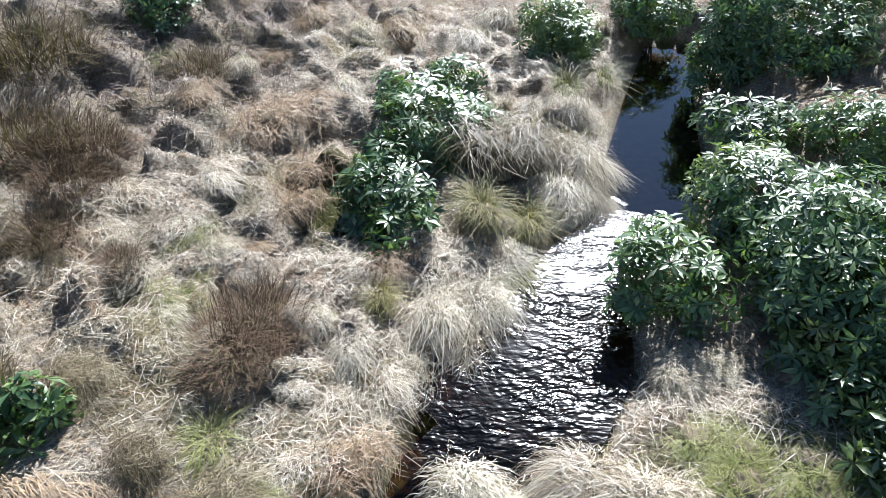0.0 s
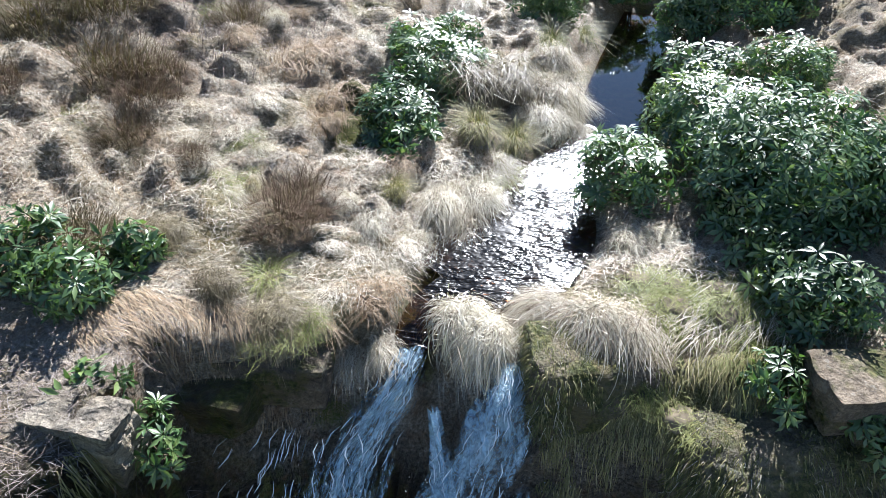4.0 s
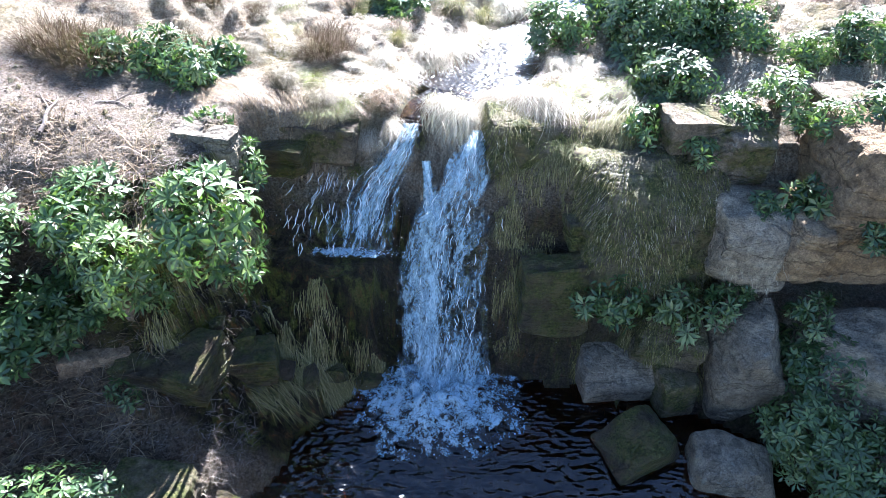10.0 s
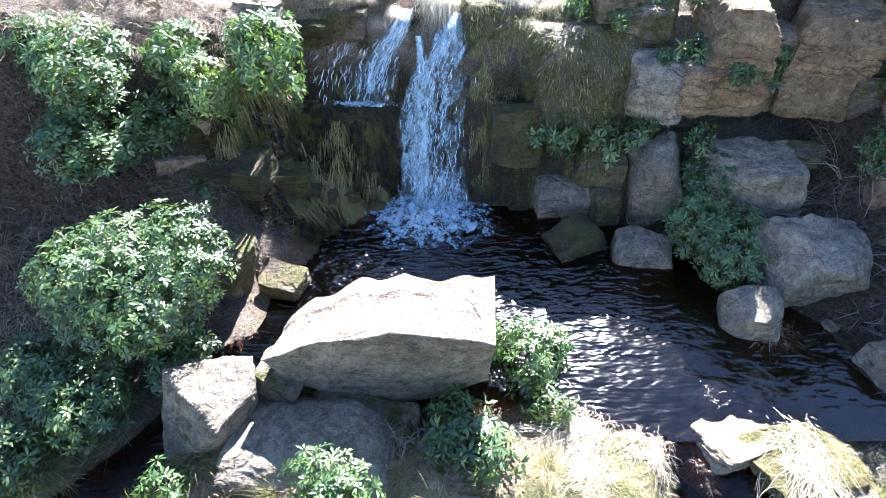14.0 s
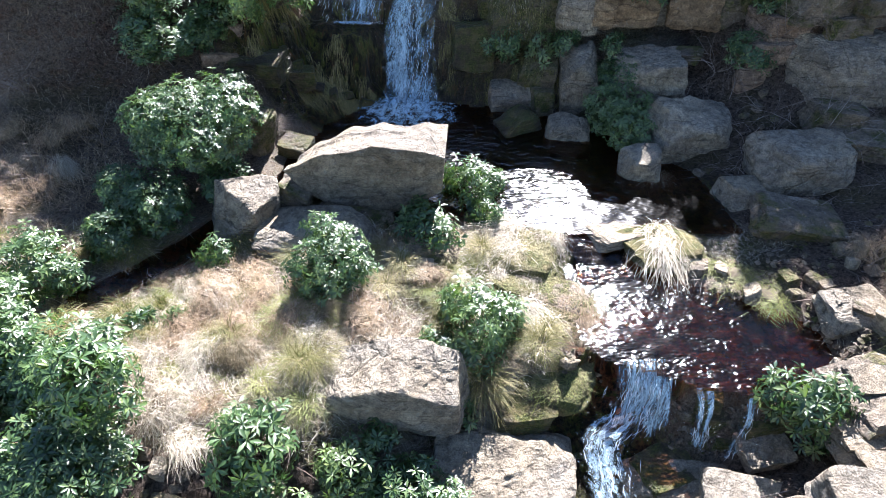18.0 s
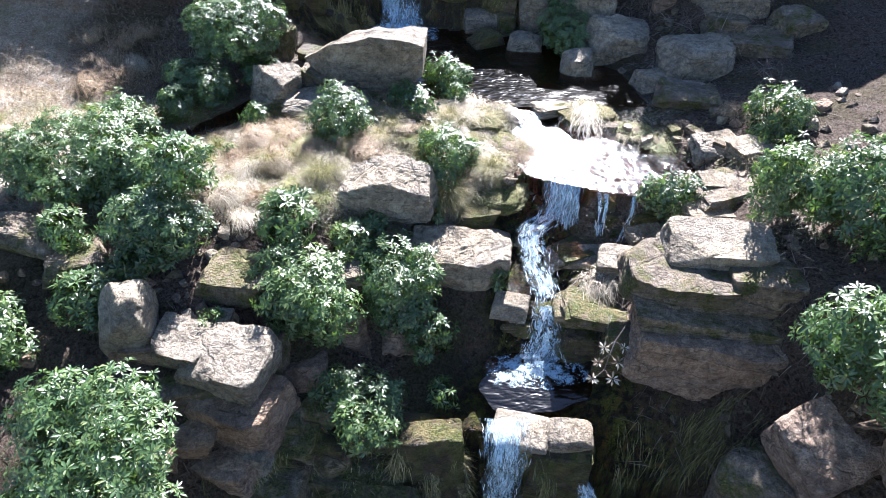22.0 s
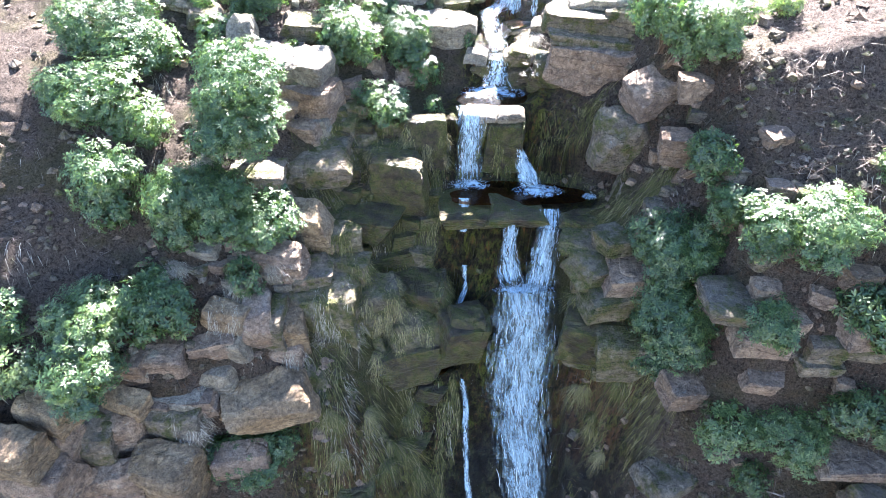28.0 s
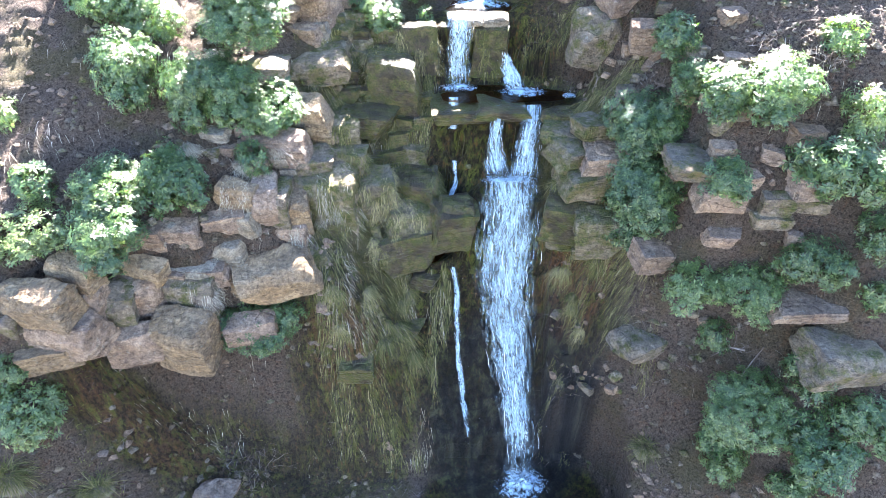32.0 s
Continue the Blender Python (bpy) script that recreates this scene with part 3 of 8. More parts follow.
# ---- water lines: x, y, level, width ----
POND_LINE = [(4.6, 13, 4.0, 1.0), (3.6, 10.2, 4.0, 1.1), (3.0, 8.0, 4.0, 1.35), (2.7, 7.0, 4.0, 1.2)]
TOP_STREAM = [(2.7, 7.0, 4.0, 1.1), (2.4, 6.7, 3.98, 1.0), (1.75, 6.1, 3.94, .95), (1.35, 5.2, 3.9, 1.25), (1.15, 4.55, 3.87, 1.5), (.6, 3.95, 3.84, 1.8), (.2, 3.45, 3.8, 1.3)]
LIP_WEST = [(.2, 3.5, 3.8, .7), (-.32, 3.1, 3.76, .5), (-.45, 2.65, 3.62, .4)]
LIP_EAST = [(.3, 3.5, 3.8, .8), (.7, 3.0, 3.74, .4), (.7, 2.45, 3.62, .4)]
OUTFLOW = [(4.5, -6.0, -.04, 1.9), (4.7, -6.4, -.10, 1.5), (4.9, -7.0, -.22, 1.7), (5.0, -7.6, -.262, 1.9)]
SHALLOWS = [(4.7, -7.6, -.25, 1.8), (4.9, -8.5, -.25, 2.0), (6.0, -9.0, -.25, 2.4), (7.3, -9.4, -.25, 1.9)]
BASINS = [[(3.2, -14.2, -3.12, 1.4), (4.3, -14.1, -3.12, 1.4)], [(2.9, -16.9, -5.5, 1.2), (6.9, -17.4, -5.5, 1.3)], [(.9, -20.3, -10.75, 1.0), (2.0, -20.5, -10.75, 1.0)], [(2.5, -27.4, -18.4, 2.5), (7, -27.4, -18.4, 3)]]
SIDE_DITCH = [(-3.2, -4.6, -.02, .6), (-4.4, -6.6, -.05, .7), (-5.4, -7.6, -.08, .6), (-6.4, -8.4, -.12, .5)]
LINES = [POND_LINE, TOP_STREAM, LIP_WEST, LIP_EAST, OUTFLOW, SIDE_DITCH, SHALLOWS] + BASINS

FALLS = []


def fall_line(*path):
    FALLS.append(list(path))


fall_line((.68, 2.5, 3.62, .35), (.64, 2.2, 3.5, .45), (.5, 1.85, 3.1, .85), (.25, 1.4, 2.5, 1.3), (.12, .95, 1.75, 1.5), (.12, .55, .95, 1.5), (.12, .15, .3, 1.7), (.05, -.25, .05, 1.9))
fall_line((-.45, 2.7, 3.64, .35), (-.55, 2.4, 3.45, .45), (-.8, 2.15, 3.12, .8), (-1.1, 1.8, 2.72, 1.0), (-1.2, 1.35, 2.34, 1.0), (-1.25, 1.05, 2.15, 1.4))
fall_line((-2.1, 1.75, 2.9, .35), (-2.2, 1.35, 2.62, .5), (-2.3, .95, 2.35, .8))
fall_line((-.15, 2.2, 3.2, .15), (-.1, 1.8, 2.8, .2), (.0, 1.4, 2.3, .3))
fall_line((4.8, -9.7, -.26, 1.0), (4.75, -9.98, -.42, 1.05), (4.65, -10.2, -.8, 1.15), (4.5, -10.5, -1.08, 1.4))
fall_line((4.5, -10.35, -1.0, 1.3), (3.95, -10.75, -1.2, 1.3), (3.95, -11.2, -1.45, 1.0), (4.05, -11.8, -1.72, .9), (4.2, -12.3, -1.9, .95), (4.05, -12.7, -2.1, .8))
fall_line((4.1, -12.6, -2.06, .7), (4.1, -12.95, -2.3, .8), (4.1, -13.2, -2.75, 1.1), (3.95, -13.6, -3.08, 1.8))
fall_line((3.1, -15.25, -2.86, 1.3), (3.05, -15.75, -2.92, 1.2), (3.0, -16.02, -3.3, 1.05), (2.95, -16.15, -4.2, 1.05), (2.95, -16.3, -5.45, 1.2))
fall_line((4.75, -15.9, -4.2, .25), (4.95, -16.2, -4.8, .5), (5.25, -16.7, -5.45, 1.0))
fall_line((2.75, -17.3, -5.5, .55), (2.75, -17.7, -6.0, .5), (2.7, -18.0, -6.5, .4))
fall_line((4.4, -17.95, -5.5, .5), (4.35, -18.55, -5.9, .55), (4.25, -18.95, -6.6, .7), (4.3, -19.4, -7.3, 1.0), (4.45, -19.9, -7.7, 1.3))
fall_line((5.75, -18.0, -5.5, .9), (5.7, -18.6, -5.9, 1.0), (5.55, -19.0, -6.6, 1.15), (5.4, -19.5, -7.3, 1.3), (5.25, -19.95, -7.7, 1.5))
fall_line((4.85, -19.9, -7.7, 2.4), (4.85, -20.3, -8.3, 2.7), (4.8, -20.75, -9.4, 2.9), (4.72, -21.4, -11.0, 2.8), (4.8, -22.4, -12.7, 2.4), (5.0, -23.7, -14.6, 1.9), (5.15, -25.0, -16.3, 1.5), (5.3, -26.4, -18.3, 1.5))
fall_line((2.75, -18.6, -7.6, .2), (2.75, -19.0, -8.4, .2), (2.5, -19.3, -9.0, .25))
fall_line((2.1, -19.0, -9.2, .15), (2.1, -19.4, -10.2, .2), (2.1, -19.7, -10.7, .25))
fall_line((2.6, -21.2, -11.0, .25), (2.75, -21.6, -11.7, .25), (2.7, -22.9, -13.4, .3), (2.9, -24.5, -15.1, .3), (3.1, -25.8, -16, .3))


def near_line(x, y, line):
    """Distance beyond the water's edge, and its level, for plan points near one water line."""
    best, lev = np.full(x.shape, 99.0), np.zeros(x.shape)
    for (x0, y0, z0, w0), (x1, y1, z1, w1) in zip(line, line[1:]):
        dx, dy = x1 - x0, y1 - y0
        t = np.clip(((x - x0) * dx + (y - y0) * dy) / (dx * dx + dy * dy), 0, 1)
        d = np.hypot(x - x0 - t * dx, y - y0 - t * dy) - (w0 + (w1 - w0) * t) / 2
        m = d < best
        best, lev = np.where(m, d, best), np.where(m, z0 + (z1 - z0) * t, lev)
    return best, lev


def blob(x, y, cx, cy, rx, ry, soft=0.35):
    """1 inside an uneven oval on the plan, 0 outside."""
    d = np.hypot((x - cx) / rx, (y - cy) / ry) + 0.22 * vnoise(x + cx, y + cy, 0.9, 3)
    return np.clip((1 - d) / soft + 0.5, 0, 1)


def slope_of(x, y):
    e = 0.35
    return np.hypot(land(x + e, y) - land(x - e, y), land(x, y + e) - land(x, y - e)) / (2 * e)


def ground_z(x, y):
    """The finished ground: the land with its lumps, and the beds of the streams cut into it."""
    x, y = np.broadcast_arrays(np.asarray(x, float), np.asarray(y, float))
    z, s = land(x, y), np.clip(slope_of(x, y), 0, 2.5)
    near = np.clip(1.6 - np.hypot(x / 30, (y + 8) / 36), 0, 1)
    z = z + near * ((0.10 + 0.10 * s) * vnoise(x, y, 0.9, 4) + 0.11 * s * vnoise(x, y + z * 1.5, 3.0, 4))
    hum = np.clip((y - 3.3) / 1.2, 0, 1) * np.clip((16 - y) / 3, 0, 1)
    z = z + hum * .33 * np.abs(vnoise(x + 5, y, 1.5, 3)) ** .8 * 2 - hum * .17
    bench = np.clip((-6.6 - y) / .8, 0, 1) * np.clip((y + 10.8) / .8, 0, 1) * np.clip((1.6 - x) / .8, 0, 1)
    z = z + bench * (.36 * np.abs(vnoise(x + 2, y, 1.3, 3)) - .10)
    flat = blob(x, y, 1.4, -3.0, 4.4, 2.9)
    z = np.where(flat > 0, np.minimum(z, z * (1 - flat) - 0.30 * flat), z)
    sill = blob(x, y, 3.6, -5.1, 2.4, 1.2)
    z = np.where(sill > 0, z * (1 - sill) - .10 * sill, z)
    for line in LINES:
        d, lev = near_line(x, y, line)
        z = np.where(d < 0.6, np.minimum(z, lev - 0.14 + 0.75 * np.maximum(d, -0.1)), z)
    for line in FALLS:
        d, lev = near_line(x, y, line)
        z = np.where(d < 0.35, np.minimum(z, lev - 0.16 + 1.2 * np.maximum(d, 0)), z)
    return z


def axis(lo, hi, step, far):
    mid_ = np.arange(lo, hi + step / 2, step)
    grow = step * 1.25 ** np.arange(1, 40)
    a, b = lo - np.cumsum(grow), hi + np.cumsum(grow)
    return np.concatenate([a[a > -far][::-1], mid_, b[b < far]])


def build_ground():
    xs, ys = axis(-15, 16, 0.095, 390), axis(-31, 15, 0.095, 390)
    X, Y = np.meshgrid(xs, ys)
    Z = ground_z(X, Y)
    nx, ny = len(xs), len(ys)
    k = np.arange(nx * ny).reshape(ny, nx)
    faces = np.stack([k[:-1, :-1], k[:-1, 1:], k[1:, 1:], k[1:, :-1]], -1).reshape(-1, 4)
    me = mesh_of("ground", np.stack([X, Y, Z], -1).reshape(-1, 3), faces, GROUND)
    s = slope_of(X, Y)
    steep = np.clip((s - 0.75) / 0.5 + 0.5 * vnoise(X, Y, 1.3, 3), 0, 1)
    low = np.clip((-9.5 - Y) / 2, 0, 1)
    soil = np.maximum.reduce([low, blob(X, Y, -6.0, 0.4, 2.7, 2.0) * .45, blob(X, Y, -6.5, -5, 3.5, 5.0), blob(X, Y, 9.5, -4, 3.2, 5.0), np.clip(X - 7.2, 0, 1) * np.clip(1.8 - Y, 0, 1), np.clip((0.8 - Y) / 1.5, 0, 1) * np.clip((Y + 3) / 2, 0, 1)])
    soil = np.maximum(soil, blob(X, Y, -6.2, 10.5, 3.5, 3.5) * 0.35)
    soil = np.clip(soil - blob(X, Y, -1.5, -8, 4.8, 3.0) - blob(X, Y, -9.5, -9, 3.5, 4) * .6, 0, 1)
    soil = np.maximum(soil, np.clip(blob(X, Y, -1.5, -8.3, 4.6, 2.6) * (.3 + .8 * vnoise(X, Y, 1.1, 3)), 0, .8))
    rock = np.clip(steep * np.clip((2.5 - Y) / 1.0, 0, 1), 0, 1) * (0.45 + 0.4 * vnoise(X, Y, 0.6, 2))
    moss = np.clip(np.maximum.reduce([blob(X, Y, 2.6, 2.6, 1.6, 1.0), blob(X, Y, 3.2, -7.4, 2.6, 1.2), blob(X, Y, -1.6, 6.6, .35, 1.2) * .9, blob(X, Y, -2.7, -4.9, .8, .7), blob(X, Y, 6.6, -6.6, 1.8, .35) * .5, blob(X, Y, -1.2, 3.4, 1.6, .7) * .5, blob(X, Y, -1.2, -20, 2.2, 5) * .75, blob(X, Y, 7, -20, 1.6, 2.6) * .7]) * (0.75 + 0.6 * vnoise(X, Y, 2.2, 3)), 0, 1)
    wet = np.maximum.reduce([blob(X, Y, 1.4, -3.0, 4.6, 3.1), blob(X, Y, 6.4, -4.9, 1.9, 1.4), blob(X, Y, -1.2, 0.9, 2.0, 1.0) * .9, blob(X, Y, -2.8, -.4, 2.3, 1.4), blob(X, Y, 1.5, .4, 2.2, 1.0) * .7, blob(X, Y, 4, -12, 1.3, 3.5), blob(X, Y, 4, -16, 3, 3.0), blob(X, Y, 3.4, -21, 2.6, 6.0), blob(X, Y, -1.2, -24.6, 2.6, 2.4) * .75, blob(X, Y, -5.5, -27, 4.0, 1.8) * .7])
    for line in LINES:
        wet = np.maximum(wet, np.clip(1 - near_line(X, Y, line)[0] / 0.25, 0, 1))
    iron = np.clip(np.maximum.reduce([blob(X, Y, 3.6, -5.2, 2.6, 1.3), blob(X, Y, 6.4, -9, 2.8, 1.7), blob(X, Y, -4.6, -7, 2, 1.6), blob(X, Y, 1, 4.6, 1.2, .9) * .15]), 0, 1)
    iron = np.maximum.reduce([iron, blob(X, Y, 7.4, -22.4, 1.3, 1.4) * .5, blob(X, Y, -8.6, -26.6, 2.0, .9) * .25, blob(X, Y, -1.5, -24.2, 1.6, .8) * .35])
    wet = np.maximum.reduce([wet, blob(X, Y, 7.2, -22.6, 1.6, 2.4) * .8, blob(X, Y, -8.6, -26.6, 2.4, 1.2) * .8])
    soak = blob(X, Y, 4.6, -25.2, 3.2, 2.9) * (.8 + .3 * vnoise(X * 3, Y, .8, 2))
    for name, v in (("soak", soak), ("iron", iron), ("soil", soil), ("rock", rock), ("moss", moss), ("wet", np.clip(wet, 0, 1))):
        a = me.attributes.new(name, "FLOAT", "POINT")
        a.data.foreach_set("value", np.clip(v, 0, 1).astype(np.float32).ravel())
    return tagged(new("ground", me), "moor and gorge hillside of bleached grass, dark soil and rock", "hillside", kind="structure")


build_ground()


# ---- water ----
def resample(path, step=0.12):
    p = np.array(path, float)
    d = np.concatenate([[0], np.cumsum(np.linalg.norm(np.diff(p[:, :3], axis=0), axis=1))])
    n = max(3, int(d[-1] / step))
    s = np.linspace(0, d[-1], n)
    q = np.stack([np.interp(s, d, p[:, k]) for k in range(p.shape[1])], 1)
    ker = np.array([1, 2, 3, 2, 1]) / 9
    for k in range(p.shape[1]):
        e = np.pad(q[:, k], 2, mode="edge")
        r = np.convolve(e, ker, "valid")
        r[0], r[-1] = q[0, k], q[-1, k]
        q[:, k] = r
    return q, s


def ribbon(name, path, mat, cross=10, lift=0.0, rough=0.03, seed=1):
    """A sheet of water along a line, level across, with its surface a little uneven."""
    q, s = resample(path)
    t = np.gradient(q[:, :2], axis=0)
    t /= np.linalg.norm(t, axis=1)[:, None] + 1e-9
    side = np.stack([-t[:, 1], t[:, 0]], 1)
    verts, uvs = [], []
    for k in range(cross + 1):
        u = k / cross - 0.5
        x, y = q[:, 0] + side[:, 0] * q[:, 3] * u * 1.12, q[:, 1] + side[:, 1] * q[:, 3] * u * 1.12
        z = q[:, 2] + lift + rough * vnoise(x + seed, y, 5.0, 3)
        verts.append(np.stack([x, y, z], 1))
        uvs.append(np.stack([u * q[:, 3] + 40 * seed, s], 1))
    n = len(q)
    k = np.arange((cross + 1) * n).reshape(cross + 1, n)
    faces = np.stack([k[:-1, :-1], k[:-1, 1:], k[1:, 1:], k[1:, :-1]], -1).reshape(-1, 4)
    return mesh_of(name, np.concatenate(verts), faces, mat, True, np.concatenate(uvs))


def stream(path, label, mat=None, rough=0.02, seed=1):
    ob = tagged(new("stream", ribbon("stream", path, mat or STREAM, 12, 0, rough, seed)), label, "stream", kind="structure")
    return ob


stream(POND_LINE, "calm stretch of the moorland stream mirroring blue sky", POND, 0.0)
stream(TOP_STREAM, "shallow moorland stream glinting in the sun")
stream(LIP_WEST, "narrow branch of the stream at the lip of the fall")
stream(LIP_EAST, "narrow branch of the stream between two tussocks")
stream(OUTFLOW, "wide shallow peat-brown stream over flat rock", TAIL)
stream(SIDE_DITCH, "still dark ditch beside the bank")


def pool(cx, cy, z, rx, ry, label, seed=1, mat=None, turn=0.0):
    """A level pool: an uneven oval of water."""
    a = np.linspace(0, 2 * np.pi, 60, endpoint=False)
    verts, faces = [(cx, cy, z)], []
    for r in range(1, 13):
        k = r / 12
        for i, b in enumerate(a):
            w = 1 + 0.10 * math.sin(3 * b + seed) + 0.05 * math.sin(7 * b + 2 * seed)
            ex, ey, c, s = rx * k * w * math.cos(b), ry * k * w * math.sin(b), math.cos(radians(turn)), math.sin(radians(turn))
            verts.append((cx + c * ex - s * ey, cy + s * ex + c * ey, z))
            j = (i + 1) % 60
            if r == 1:
                faces.append((0, 1 + i, 1 + j))
            else:
                o = 1 + (r - 1) * 60
                faces.append((o - 60 + i, o + i, o + j, o - 60 + j))
    return tagged(new("pool", mesh_of("pool", verts, faces, mat or POOL)), label, "pool", kind="structure")


def flood(level, x0, x1, y0, y1, lip, label, mat):
    """Water standing wherever the ground lies under its level, as far as a lip over which it falls."""
    xs, ys = np.arange(x0, x1, .09), np.arange(y0, y1, .09)
    X, Y = np.meshgrid(xs, ys)
    wet = (ground_z(X, Y) < level + .03) & (Y > np.interp(X, [p[0] for p in lip], [p[1] for p in lip]))
    k = np.arange(X.size).reshape(X.shape)
    f = np.stack([k[:-1, :-1], k[:-1, 1:], k[1:, 1:], k[1:, :-1]], -1)
    f = f[wet[:-1, :-1] & wet[:-1, 1:] & wet[1:, 1:] & wet[1:, :-1]].reshape(-1, 4)
    used, f = np.unique(f, return_inverse=True)
    v = np.stack([X, Y, level + .012 * vnoise(X, Y, 4, 2)], -1).reshape(-1, 3)[used]
    return tagged(new("pool", mesh_of("pool", v, f.reshape(-1, 4), mat)), label, "pool", kind="structure")


flood(0.0, -4.2, 8.2, -6.4, 1.2, [(-4.2, -4.6), (-1.5, -5.2), (1, -5.2), (3, -6.1), (4, -6.35), (8.2, -6.35)], "dark peat-brown plunge pool under the upper fall", POOL)
flood(-.27, 3.7, 9.0, -11.0, -7.0, [(3.7, -9.4), (4.0, -9.75), (5.5, -10.35), (7.0, -10.75), (9, -10.8)], "wide shallow peat-brown water over flat rock", SHALLOW)
pool(3.8, -14.15, -3.12, 1.35, .9, "small foaming basin between boulders", 2)
pool(4.7, -17.1, -5.5, 2.5, .8, "dark rock basin above the long fall", 3)
pool(1.4, -20.4, -10.75, 1.0, .8, "small dark pool on a ledge beside the fall", 5)
pool(4.6, -29.2, -19.0, 4.5, 2.0, "dark pool at the foot of the long fall", 4)


def fall(name, path, label, strands=60, drops=60, seed=1, mat=None, bulge=0.10, heavy=0.0):
    """White water down a path: a thready sheet, loose strands before it and drops about it."""
    rnd_ = np.random.RandomState(seed)
    top = new(name)
    tagged(top, label, "waterfall")
    q, s = resample(path, 0.1)
    n, cross = len(q), 18
    for layer in range(2):
        verts, uvs = [], []
        for k in range(cross + 1):
            u = k / cross - 0.5
            wob = 0.10 * vnoise(q[:, 2] * 1.0 + 9 * seed, np.full(n, u * 2 + layer), 1.6, 2)
            x = q[:, 0] + u * q[:, 3] * (1 - .12 * layer) + wob
            out = (bulge + .09 * layer) * (1 - 2.6 * u * u) + 0.07 * vnoise(x * 3, s * 0.9 + seed + 5 * layer, 2.0, 3)
            verts.append(np.stack([x, q[:, 1] - out, q[:, 2] + 0.4 * out], 1))
            uvs.append(np.stack([np.full(n, u) * q[:, 3] + 13.7 * seed + 3.3 * layer, s + 2.1 * layer], 1))
        k = np.arange((cross + 1) * n).reshape(cross + 1, n)
        faces = np.stack([k[:-1, :-1], k[1:, :-1], k[1:, 1:], k[:-1, 1:]], -1).reshape(-1, 4)
        me = mesh_of("water_sheet", np.concatenate(verts), faces, mat or FALL, True, np.concatenate(uvs))
        edge = np.repeat(1 - np.abs(np.linspace(-1, 1, cross + 1)) ** 1.8, n) * np.tile(np.clip((1 - np.linspace(0, 1, n)) * 6, .5, 1), cross + 1)
        if heavy:
            across, along = np.repeat(np.linspace(-.5, .5, cross + 1), n), np.tile(np.linspace(0, 1, n), cross + 1)
            edge = edge * (1 - heavy * np.clip((across + .22) * 5, 0, 1) * np.clip((along - .12) * 8, 0, 1) * np.clip((.93 - along) * 6, 0, 1))
        me.attributes.new("edge", "FLOAT", "POINT").data.foreach_set("value", edge.astype(np.float32))
        child("water_sheet", me, top)
    V, Fc = [], []
    for i in range(strands):
        a = rnd_.rand() * 0.9
        b = min(1, a + 0.02 + 0.06 * rnd_.rand())
        i0, i1 = int(a * (n - 1)), max(int(b * (n - 1)), int(a * (n - 1)) + 3)
        seg = q[i0:min(i1, n)]
        if len(seg) < 3:
            continue
        u = rnd_.normal() * .22
        off, wd = bulge + 0.03 + 0.12 * rnd_.rand(), 0.003 + 0.006 * rnd_.rand()
        o = len(V)
        ph = rnd_.rand() * 6
        for j, p in enumerate(seg):
            f = j / (len(seg) - 1)
            w = wd * math.sin(math.pi * (0.1 + 0.85 * f))
            x = p[0] + u * p[3] + 0.02 * math.sin(ph + 7 * f)
            V += [(x - w, p[1] - off, p[2] + off * .3), (x + w, p[1] - off, p[2] + off * .3)]
            if j:
                m = o + 2 * j
                Fc.append((m - 2, m - 1, m + 1, m))
    if V:
        tagged(child("spray", mesh_of("spray", V, Fc, SPRAY), top), kind="stuff")
    V, Fc = [], []
    for i in range(drops):
        p = q[int(min(1, 0.25 + 0.9 * rnd_.rand()) * (n - 1))]
        c = np.array([p[0] + rnd_.normal() * p[3] * .42, p[1] - 0.1 - 0.5 * rnd_.rand() ** 2, p[2] + 0.25 * rnd_.rand()])
        r = 0.003 + 0.004 * rnd_.rand()
        o = len(V)
        V += [tuple(c + np.array(d) * r) for d in ((1, 0, 0), (0, 1, 0), (-1, 0, 0), (0, -1, 0), (0, 0, 1.8), (0, 0, -1.8))]
        Fc += [(o + a_, o + (a_ + 1) % 4, o + e) for a_ in range(4) for e in (4, 5)]
    if V:
        tagged(child("spray", mesh_of("spray", V, Fc, SPRAY), top), kind="stuff")
    return top


